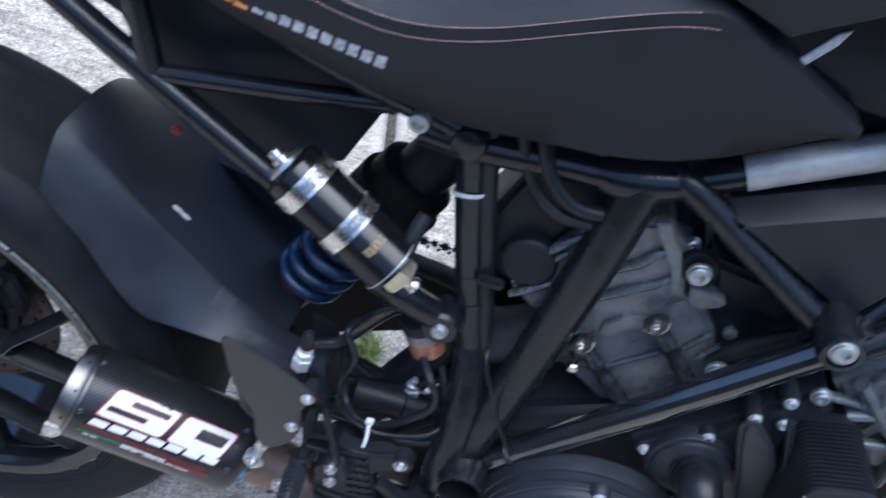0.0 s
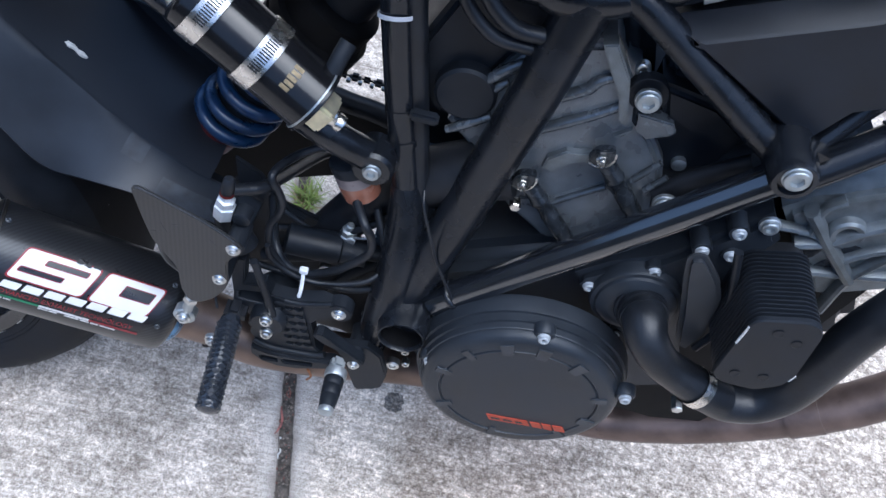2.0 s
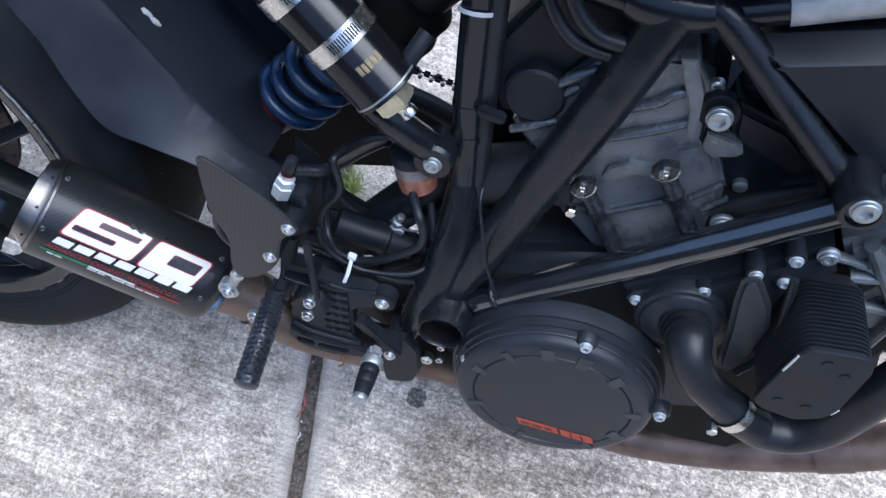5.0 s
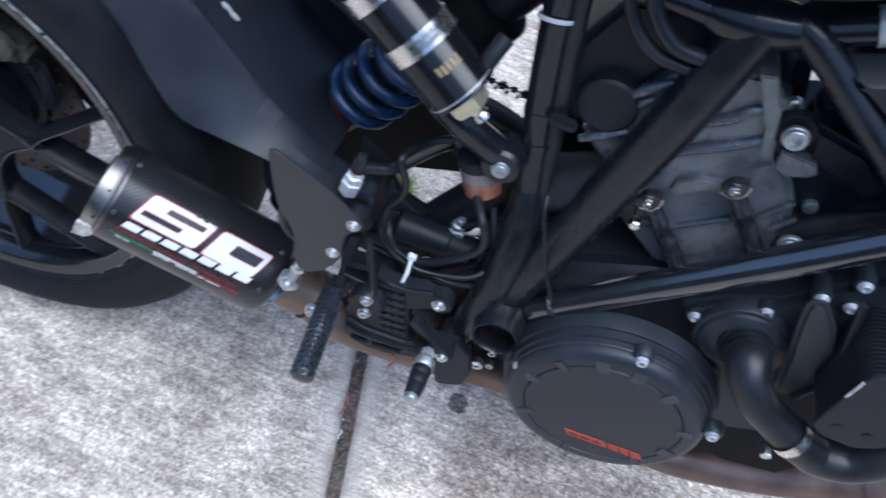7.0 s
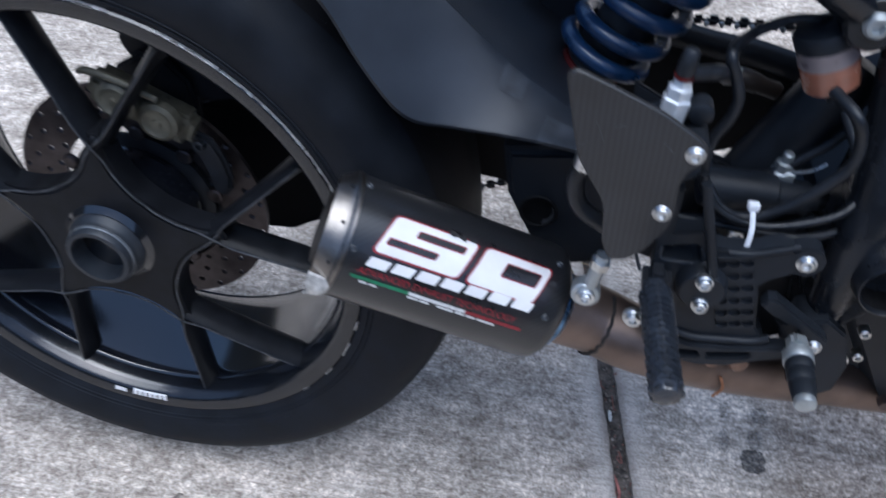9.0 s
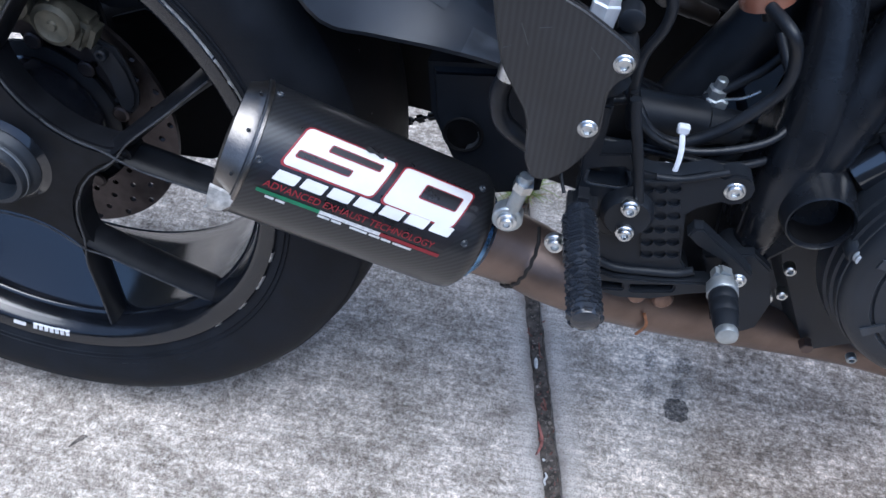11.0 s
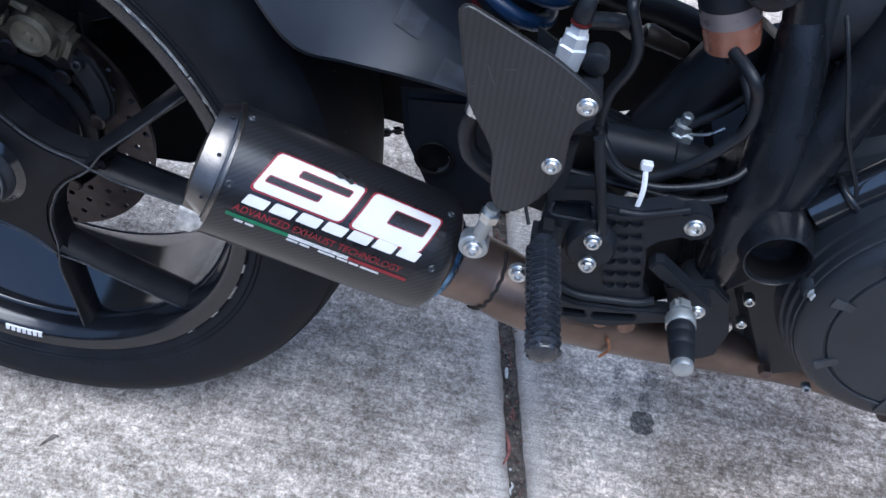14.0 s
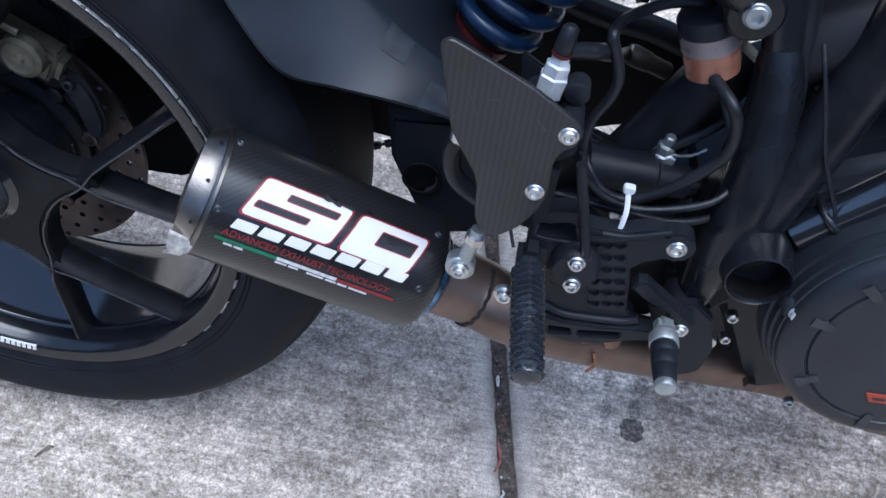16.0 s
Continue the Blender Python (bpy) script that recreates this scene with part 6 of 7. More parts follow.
frame_tube([(0.500, 0.004, 0.436), (0.540, 0.004, 0.434), (0.604, 0.008, 0.436), (0.646, 0.010, 0.437), (0.685, 0.011, 0.444), (0.735, 0.012, 0.469), (0.778, 0.014, 0.4925), (0.83, 0.018, 0.520), (0.95, 0.04, 0.58)], 0.0135, r2=0.0105)
part("weld_ring", tube([(0.6420, -0.030, 0.1444), (0.6430, -0.030, 0.1456), (0.6445, -0.030, 0.1474), (0.6455, -0.030, 0.1486)], 0.0148, 24, 3, radii=lambda k: 0.0135 + 0.0016 * math.sin(math.pi * k)), FRAME, fr, "welded ring round the lower tube")
part("sensor_cable", tube([(0.5940, -0.020, 0.2560), (0.5965, -0.029, 0.2480), (0.6045, -0.0335, 0.2290), (0.6175, -0.0370, 0.1970), (0.6290, -0.0395, 0.1760), (0.6385, -0.0410, 0.1600), (0.6420, -0.040, 0.1500)], 0.0013, 8, 6), RUBBER, bike, "thin black sensor cable on the frame")
part("seat_boss", lathe((0.5365, 0.02, 0.440), (0, -1, 0), [(0, 0.0150), (0.026, 0.0150), (0.031, 0.0120), (0.033, 0.006)], 28), FRAME, bike)
part("tube_collar", tube([(0.634, 0.009, 0.4365), (0.650, 0.008, 0.4390), (0.668, 0.0075, 0.4425), (0.690, 0.0085, 0.4475)], 0.0150, 24, 5, radii=lambda k: 0.0138 + 0.0042 * math.sin(math.pi * k) ** 0.8), FRAME, bike)
boss = part("frame_boss", lathe((0.8285, 0.0, 0.3825), (0, -1, 0), [(0, 0.0178), (0.036, 0.0172), (0.048, 0.0164), (0.0525, 0.0145), (0.0525, 0.0112), (0.049, 0.0105)], 36), FRAME, bike, "round frame boss with a big bolt")
bolt("frame_bolt", (0.8275, -0.052, 0.3865), boss, 0.0086, 0.0045, material=ALU, washer=0.0098)
part("weld_gusset", plate([(0.812, 0.385), (0.826, 0.398), (0.852, 0.392), (0.84, 0.375)], -0.034, -0.012, 0.004, 0, 2), FRAME, boss)
# aluminium tape round the upper tube and the front of the lower tube
part("tape_wrap", tube([(0.7285, 0.0118, 0.4655), (0.752, 0.013, 0.4785), (0.778, 0.014, 0.4925), (0.8155, 0.0165, 0.5125)], 0.0131, 24, 5, caps=False), FOIL, bike, "crinkled aluminium tape round the tube")
part("tape_wrap", tube([(0.893, -0.0105, 0.4045), (0.910, -0.006, 0.4205), (0.930, 0.0, 0.440)], 0.0158, 24, 4, caps=False), FOIL, bike, "crinkled aluminium tape round the tube")
# conduit and tie on the upright tube
part("wire_conduit", tube([(0.549, 0.006, 0.455), (0.5575, 0.006, 0.40), (0.5735, 0.006, 0.32), (0.590, -0.002, 0.24), (0.600, -0.012, 0.19)], 0.0078, 14, 6), RUBBER, bike, "black corrugated wire conduit")
part("conduit_clip", block((0.580, -0.006, 0.318), (0.022, 0.010, 0.008), None, 0.002, 2), MATTE, bike)
tb = [Vector((0.5452, 0.0055, 0.3900)) + Vector((math.cos(a) * 0.0124, math.sin(a) * 0.0130, math.cos(a) * 0.0025 - math.sin(a) * 0.0052)) for a in [2 * math.pi * k / 36 for k in range(37)]]
part("cable_tie_band", loft([[q + Vector((dx * (q.x - 0.5452) * 40, dx * (q.y - 0.0055) * 40, dz)) for dx, dz in ((0, -0.0017), (0.0016, -0.0015), (0.0016, 0.0015), (0, 0.0017))] for q in tb], True, False), NYLON, bike, "white nylon tie round the tube")
# subframe
frame_tube([(0.18, 0.0, 0.495), (0.230, 0.0, 0.460), (0.294, 0.0, 0.418), (0.390, -0.005, 0.362), (0.450, -0.018, 0.333), (0.498, -0.027, 0.307), (0.526, -0.022, 0.288), (0.546, -0.0145, 0.273)], 0.0105, "satin black subframe tube", r2=0.0130)
frame_tube([(0.290, 0.0, 0.421), (0.397, 0.0, 0.437), (0.480, 0.002, 0.450)], 0.0078, "thin satin black subframe tube")
frame_tube([(0.276, 0.0, 0.515), (0.284, 0.0, 0.475), (0.294, 0.0, 0.420)], 0.0095, "satin black subframe tube")
frame_tube([(0.25, 0.004, 0.555), (0.36, 0.0, 0.500), (0.44, -0.004, 0.471), (0.50, -0.002, 0.455), (0.54, 0.003, 0.440)], 0.0110, "satin black subframe tube")
eye_ = part("subframe_lug", join(lathe((0.5505, 0.0, 0.2693), (0, -1, 0), [(0, 0.0172), (0.024, 0.0170), (0.027, 0.0145)], 28), tube([(0.545, -0.008, 0.270), (0.560, -0.002, 0.266), (0.572, 0.004, 0.262)], 0.013, 14, 4)), CASTM, bike)
bolt("lug_bolt", (0.5508, -0.0265, 0.2693), eye_, 0.0066, 0.0045, material=ALU, washer=0.0076)
bolt("seat_bolt", (0.5009, -0.0205, 0.4560), bike, 0.0076, 0.006, material=ALU, label="dull silver seat bolt")
part("tail_light_bit", lathe((0.3175, -0.011, 0.3845), (0, -1, 0), [(0, 0.0044), (0.003, 0.0044), (0.004, 0.0025)], 14), RED, bike, "small red reflector")
part("tail_panel", plate([(0.20, 0.53), (0.257, 0.433), (0.271, 0.386), (0.312, 0.360), (0.375, 0.324), (0.390, 0.341), (0.438, 0.366), (0.4736, 0.440), (0.49, 0.455), (0.40, 0.52), (0.28, 0.60)], 0.030, 0.045, 0.004, 0, 2), MATTE, bike, "matte black inner tail panel")
# unseen block behind the tail panel, sized to shade the hugger top
part("tail_shade_block", block((0.325, 0.125, 0.470), (0.24, 0.15, 0.16), Euler((0, radians(25), 0)).to_matrix(), 0.015, 3), DARK, bike)


# ---- seat and tank ----
def seat():
    low = [(0.27, 0.548), (0.33, 0.514), (0.37, 0.498), (0.447, 0.477), (0.486, 0.471), (0.522, 0.465), (0.563, 0.468), (0.60, 0.471), (0.638, 0.474), (0.673, 0.483), (0.716, 0.504), (0.745, 0.524), (0.762, 0.537)]
    sti = [(0.27, 0.598), (0.33, 0.576), (0.37, 0.560), (0.426, 0.545), (0.46, 0.538), (0.491, 0.537), (0.537, 0.548), (0.579, 0.565), (0.625, 0.583), (0.653, 0.592)]

    def interp(tab, x):
        f = lambda q: float(np.interp(q, [a for a, _ in tab], [b for _, b in tab]))
        return sum(f(x + d) for d in (-0.018, -0.009, 0.0, 0.009, 0.018)) / 5

    def surf(x):
        """The section at x: a list of (y, z) from the lower lip to the middle."""
        zl = interp(low, x)
        zs = interp(sti, x)
        zf = 0.548 + (0.757 - x) * 0.452
        top = min(zs, zf)
        f = max(0.0, min(1.0, (x - 0.60) / 0.15))
        zc = top + 0.030 * (1 - f) + 0.0
        m = zl + (top - zl) * 0.45
        return [(0.02, zl + 0.006), (-0.020, zl + 0.002), (-0.030, zl + 0.001), (-0.037, zl + 0.006), (-0.048, m), (-0.0515, m + (top - m) * 0.6), (-0.050, top), (-0.043, top + 0.006 * (1 - f)), (-0.020, top + 0.016 * (1 - f)), (0.03, zc), (MID, zc + 0.002)]

    xs = [0.27 + (0.757 - 0.27) * k / 48 for k in range(49)]
    rings = []
    for x in xs:
        h = surf(x)
        rings.append([Vector((x, y, z)) for y, z in h] + [Vector((x, 2 * MID - y, z)) for y, z in h[-2::-1]])
    ob = part("seat", loft(rings, True, True), SEAT, bike, "black vinyl seat with pink stitching")

    def y_at(x, z):
        h = surf(x)
        seg = [(zz, yy) for yy, zz in h[2:7]]
        return float(np.interp(z, [a for a, _ in seg], [b for _, b in seg]))

    # stitching: short threads in two rows
    for row, (dz, x0, x1, step) in enumerate(((0.0, 0.36, 0.646, 0.0033), (-0.0085, 0.36, 0.660, 0.0033))):
        x, bmj = x0, []
        k = 0
        while x < x1:
            z, z2 = min(interp(sti, x), 0.548 + (0.757 - x) * 0.452) + dz, min(interp(sti, x + 0.0025), 0.548 + (0.757 - x - 0.0025) * 0.452) + dz
            bmj.append(tube([(x, y_at(x, z) - 0.0005, z), (x + 0.0025, y_at(x + 0.0025, z2) - 0.0003, z2)], 0.00030, 5, 1))
            x += step
            k += 1
        th = part("stitching", join(*bmj), THREAD, ob, "pink double stitching")
        tagged(th, kind="stuff")
    # plain slanted blocks for the lettering on the seat edge
    for k in range(10):
        x = 0.3885 + 0.0090 * k
        z = 0.5185 - 0.0014 * k
        y = y_at(x, z) - 0.0006
        part("white_block", plate([(x, z - 0.002), (x + 0.0064, z - 0.003), (x + 0.0092, z + 0.0110), (x + 0.0028, z + 0.0120)], y - 0.0004, y + 0.002, 0), PRINTG, ob, "grey-white slanted print block")
    for k in range(3):
        x = 0.3545 + 0.0105 * k
        z = 0.523 - 0.0022 * k
        y = y_at(x, z) - 0.0006
        part("orange_block", plate([(x, z - 0.002), (x + 0.0085, z - 0.0035), (x + 0.012, z + 0.0130), (x + 0.0035, z + 0.0145)], y - 0.0004, y + 0.002, 0), ORANGE2, ob, "orange slanted print block")
    return ob


seat()


def tank():
    rings = []
    for k in range(31):
        u = k / 30
        x = 0.636 + 0.36 * u
        edge = max(0.604 - (x - 0.636) * 0.32, float(np.interp(x, [0.69, 0.70, 0.738, 0.745, 0.77, 1.0], [0.5, 0.588, 0.611, 0.619, 0.626, 0.70])))
        zt = edge + 0.05 + 0.16 * min(1.0, u * 1.4)
        y0 = -0.050 - 0.03 * u
        h = [(y0 + 0.02, edge + 0.006), (y0 + 0.004, edge + 0.004), (y0, edge + 0.012), (y0 - 0.010 * u, edge + (zt - edge) * 0.5), (y0 + 0.03, zt), (MID, zt + 0.02)]
        rings.append([Vector((x, y, z)) for y, z in h] + [Vector((x, 2 * MID - y, z)) for y, z in h[-2::-1]])
    ob = part("fuel_tank", loft(rings, True, True), TANKM, bike, "grained black fuel tank cover")
    return ob


tank()
under = part("tank_side", plate([(0.685, 0.575), (0.762, 0.548), (0.80, 0.545), (0.95, 0.62), (0.95, 0.72), (0.84, 0.68), (0.77, 0.65), (0.70, 0.61)], -0.030, 0.02, 0.006, 0, 2), FRAME, bike, "glossy black lower tank side")
part("bright_scrape", plate([(0.712, 0.571), (0.7155, 0.5675), (0.7275, 0.584), (0.731, 0.594), (0.7245, 0.590)], -0.0325, -0.029, 0.0005), WHITEW, under, "bright scraped mark")
# added dark plate: closes the view to the ground between seat and tube
part("tube_gap_fill", plate([(0.690, 0.430), (0.84, 0.470), (0.97, 0.500), (0.97, 0.66), (0.80, 0.62), (0.70, 0.57)], 0.034, 0.06, 0.004, 0, 2), DARK, bike, "dark plate added to fill the gap behind the tube")
# side panel under the upper tube
PANEL = mat("grained_black_panel", (0.0145, 0.0168, 0.0225), 0.42, 0, 0, 0.25, 30, 0.15, 1500, ((0.03, 0.03, 0.03), 0.08, 200), spec=0.40)
part("side_panel", loft([[Vector(q) for q in ring] for ring in (
    ((0.7130, 0.050, 0.4280), (0.8260, 0.050, 0.4760), (0.985, 0.060, 0.5500), (0.985, 0.060, 0.470), (0.862, 0.040, 0.400), (0.842, 0.040, 0.372), (0.826, 0.040, 0.374), (0.728, 0.040, 0.420)),
    ((0.7090, 0.016, 0.4350), (0.8240, 0.014, 0.4900), (0.985, 0.024, 0.5690), (0.985, 0.030, 0.470), (0.862, 0.010, 0.410), (0.842, 0.006, 0.380), (0.826, 0.006, 0.382), (0.722, 0.012, 0.432)),
    ((0.7085, 0.008, 0.4370), (0.8230, 0.007, 0.4925), (0.985, 0.016, 0.5720), (0.985, 0.024, 0.472), (0.860, 0.004, 0.412), (0.842, 0.000, 0.383), (0.826, 0.000, 0.385), (0.720, 0.004, 0.437)),
    ((0.7340, -0.010, 0.4380), (0.8260, -0.011, 0.4830), (0.975, -0.003, 0.5560), (0.978, -0.003, 0.478), (0.855, -0.010, 0.418), (0.840, -0.012, 0.392), (0.826, -0.012, 0.392), (0.731, -0.010, 0.441)),
    ((0.7360, -0.012, 0.4365), (0.8270, -0.013, 0.4805), (0.973, -0.005, 0.5535), (0.976, -0.005, 0.480), (0.854, -0.012, 0.419), (0.840, -0.014, 0.394), (0.827, -0.014, 0.394), (0.733, -0.012, 0.441)))]), PANEL, bike, "matte black side panel with a folded edge")

# ---- engine ----
part("crankcase", block((0.74, 0.10, 0.08), (0.30, 0.20, 0.24), Euler((0, radians(-28), 0)).to_matrix(), 0.02, 3), COVER, bike, "black engine block")
part("front_cylinder", block((0.87, 0.11, 0.22), (0.22, 0.18, 0.26), Euler((0, radians(-28), 0)).to_matrix(), 0.02, 3), DARK, bike)
part("rear_cylinder_core", block((0.68, 0.12, 0.30), (0.16, 0.16, 0.20), Euler((0, radians(-20), 0)).to_matrix(), 0.02, 3), DARK, bike)
cyl = part("cylinder_block", plate([(0.598, 0.300), (0.618, 0.345), (0.634, 0.376), (0.662, 0.398), (0.6854, 0.4040), (0.6958, 0.4077), (0.7165, 0.3820), (0.7268, 0.3768), (0.7353, 0.3497), (0.7509, 0.3357), (0.7692, 0.3123), (0.7779, 0.2895), (0.7841, 0.2565), (0.736, 0.2024), (0.7068, 0.1965), (0.6664, 0.2244), (0.6557, 0.2343), (0.640, 0.262)], 0.014, 0.10, 0.006, 0, 3), ENGINE, bike, "grey painted rear cylinder")


def rib(pts, r=0.0035, flat=1.0, m=None, label=""):
    return part("rib", tube(pts, r, 12, 6, flat=flat), m or RIBM, cyl, label)


# raised webs of the casting: long ones taper towards their ends
for pts, r in (([(0.6480, 0.3050), (0.6678, 0.3193), (0.6852, 0.3325), (0.7021, 0.3453), (0.7179, 0.3591)], 0.0046), ([(0.6600, 0.3420), (0.6762, 0.3554), (0.6891, 0.3660), (0.6945, 0.3748), (0.7029, 0.3811)], 0.0048),
               ([(0.6130, 0.3440), (0.6269, 0.3613), (0.6394, 0.3740)], 0.0044), ([(0.5990, 0.2950), (0.6150, 0.3080), (0.6290, 0.3190)], 0.0042), ([(0.6196, 0.3369), (0.6270, 0.3470), (0.6334, 0.3544)], 0.0034)):
    n_ = len(pts) - 1
    part("rib", tube([(x, 0.0125, z) for x, z in pts], r, 12, 6, flat=1.1, radii=lambda k, r=r: r * (0.72 + 0.28 * math.sin(math.pi * k))), RIBM, cyl)
for pts in ([(0.6985, 0.2475), (0.7175, 0.2650), (0.7340, 0.2800)], [(0.7505, 0.2924), (0.7580, 0.3050), (0.7650, 0.3178)], [(0.7640, 0.2860), (0.7700, 0.2960), (0.7752, 0.3048)]):
    rib([(x, 0.0105, z) for x, z in pts], 0.0026, 1.2)
# facets of the casting that stand proud of each other
for poly, y0, m in (([(0.6855, 0.4077), (0.6955, 0.4110), (0.7130, 0.3867), (0.7263, 0.3470), (0.7185, 0.3490), (0.7109, 0.3700), (0.6938, 0.3943)], 0.0060, ENGLITE),
                    ([(0.6800, 0.2840), (0.6811, 0.2959), (0.6929, 0.3074), (0.7030, 0.3085), (0.7120, 0.3125), (0.7145, 0.3040), (0.6998, 0.2957), (0.6883, 0.2828)], 0.0075, ENGLITE),
                    ([(0.7213, 0.3317), (0.7322, 0.3423), (0.7281, 0.3316)], 0.0080, ENGLITE),
                    ([(0.6720, 0.2420), (0.6960, 0.2500), (0.7330, 0.2830), (0.7480, 0.2700), (0.7350, 0.2300), (0.7120, 0.2120), (0.6850, 0.2230)], 0.0118, ENGINE),
                    ([(0.7300, 0.3600), (0.7572, 0.3590), (0.7620, 0.3520), (0.7588, 0.3469), (0.7441, 0.3390), (0.7340, 0.3440)], 0.006, RIBM)):
    part("cast_facet", plate(poly, y0, 0.020, 0.0012, 0, 2), m, cyl)
for path in ([(0.7157, 0.3192), (0.7269, 0.3038), (0.7457, 0.2822), (0.7720, 0.2560)], [(0.6666, 0.2760), (0.6835, 0.2645), (0.7007, 0.2439), (0.7300, 0.2080)]):
    (ax, az), (bx, bz) = path[0], path[-1]
    p0, p1 = Vector((ax, 0.004, az)), Vector((bx, 0.004, bz))
    ln = (p1 - p0).length
    col = part("stud_column", lathe(p0, p1 - p0, [(0, 0.0066), (0.003, 0.0072), (0.026, 0.0070), (0.029, 0.0082), (0.031, 0.0082), (0.034, 0.0064), (0.046, 0.0064), (0.048, 0.0076), (ln, 0.0072)], 22), OILY, cyl, "dark glossy stud tube")
    part("stud_flange", plate([(ax + x, az + z) for x, z in rounded([(-0.0085, -0.0062), (-0.0040, 0.0072), (0.0072, 0.0105), (0.0110, 0.0066), (0.0088, -0.0048), (0.0024, -0.0084)], 0.004)], -0.0045, 0.004, 0.001, 0, 2), OILY, col, "oily dark flange")
    # bright crescent along part of the flange rim
    part("flange_edge", tube([(ax + x, -0.0042, az + z) for x, z in ((0.0104, 0.0074), (0.0109, 0.0010), (0.0074, -0.0056), (0.0018, -0.0081), (-0.0064, -0.0064))], 0.0009, 8, 4), CHROME, col, "bright rim crescent")
    bolt("stud_nut", p0 + Vector((0.0005, -0.0085, 0.001)), col, 0.0046, 0.006, d=(0, -1, 0.3), material=CHROME, hexhead=True)
    part("stud_tip", lathe(p0 + Vector((0.0005, -0.013, 0.0030)), (0, -1, 0.3), [(0, 0.0028), (0.005, 0.0027), (0.006, 0.0018)], 12), CHROME, col)
bolt("cylinder_bolt", (0.6688, -0.002, 0.2496), cyl, 0.005, 0.006, material=CHROME, hexhead=True)
part("bolt_well", lathe((0.7313, 0.020, 0.374), (0, -1, 0), [(0, 0.0152), (0.0075, 0.0150), (0.0085, 0.0142), (0.0075, 0.0085)], 28), DARK, cyl)
bolt("engine_bolt", (0.7313, 0.006, 0.374), bike, 0.0084, 0.005, material=ALU, washer=0.0097, label="large dull silver engine bolt")
bolt("engine_bolt", (0.7224, 0.023, 0.3875), bike, 0.0056, 0.004, label="silver engine bolt")
bolt("engine_bolt", (0.7790, -0.004, 0.2905), bike, 0.0086, 0.005, material=ALU, washer=0.0098, label="large dull silver engine bolt")
part("oil_screw", lathe((0.7845, 0.03, 0.3074), (0, -1, 0), [(0, 0.006), (0.005, 0.006), (0.006, 0.004)], 14), ALU, bike)
part("mount_plate", plate([(0.738, 0.386), (0.7600, 0.3830), (0.7845, 0.3790), (0.8150, 0.3600), (0.8100, 0.3400), (0.7900, 0.3480), (0.7700, 0.3490), (0.7500, 0.3560)], 0.012, 0.05, 0.005, 0, 3), DARK, bike, "black engine mount plate")
part("mount_strut", tube([(0.7760, 0.012, 0.2830), (0.7900, 0.010, 0.3030), (0.8110, 0.006, 0.3290), (0.8260, 0.0, 0.3480)], 0.0100, 14, 5, flat=0.7), DARK, bike)
part("mount_casting", plate([(0.742, 0.285), (0.775, 0.262), (0.810, 0.290), (0.825, 0.345), (0.800, 0.390), (0.765, 0.405), (0.742, 0.390)], 0.030, 0.06, 0.006, 0, 3), MATTE, bike, "black mount casting")
part("head_cover", plate([(0.552, 0.335), (0.585, 0.415), (0.64, 0.430), (0.66, 0.40), (0.632, 0.372), (0.612, 0.33), (0.59, 0.30)], 0.02, 0.09, 0.006, 0, 3), MATTE, bike, "black camshaft cover")
part("head_plug", lathe((0.6055, 0.02, 0.335), (0, -1, 0), [(0, 0.024), (0.010, 0.0235), (0.012, 0.021)], 30), MATTE, bike)
# added dark plate behind the head plug, closing a sliver of ground
part("starter_gap_fill", plate([(0.565, 0.205), (0.570, 0.270), (0.630, 0.275), (0.635, 0.205)], 0.088, 0.096, 0.003, 0, 2), DARK, bike)
part("starter_body", tube([(0.585, 0.02, 0.225), (0.625, 0.015, 0.255), (0.66, 0.015, 0.27)], 0.026, 20, 5), DARK, bike)
part("wire_loom", tube([(0.585, 0.0, 0.462), (0.60, -0.004, 0.430), (0.622, -0.006, 0.412), (0.645, -0.002, 0.408)], 0.006, 12, 5), RUBBER, bike)
part("wire_loom", tube([(0.572, 0.0, 0.455), (0.588, -0.002, 0.420), (0.612, -0.004, 0.400), (0.640, 0.0, 0.395)], 0.005, 12, 5), RUBBER, bike)

# clutch cover
CC = Vector((0.7235, -0.010, 0.0845))
clutch = part("clutch_cover", lathe(CC, (0, -1, 0), [(0.028, 0.0990), (0.038, 0.0985), (0.044, 0.0972), (0.0445, 0.0950), (0.052, 0.0945), (0.0525, 0.0925), (0.058, 0.0918), (0.0585, 0.0905), (0.0625, 0.0898), (0.0665, 0.0862), (0.0680, 0.0820), (0.0684, 0.0735), (0.0668, 0.0724), (0.0668, 0.0716), (0.0684, 0.0706), (0.0692, 0.02), (0.0692, 0.0001)], 120), COVER, bike, "black round clutch cover")
# thin paler rings paint the highlight along the cover's steps
for dep_, rr in ((0.0584, 0.0913), (0.0680, 0.0738)):
    part("cover_edge", lathe(CC + Vector((0, -dep_, 0)), (0, -1, 0), [(-0.0006, rr + 0.0007), (0.0003, rr + 0.0004), (0.0005, rr - 0.0003), (-0.0002, rr - 0.0008)], 120, False), EDGEM, clutch, "cover edge toned paler as a highlight")
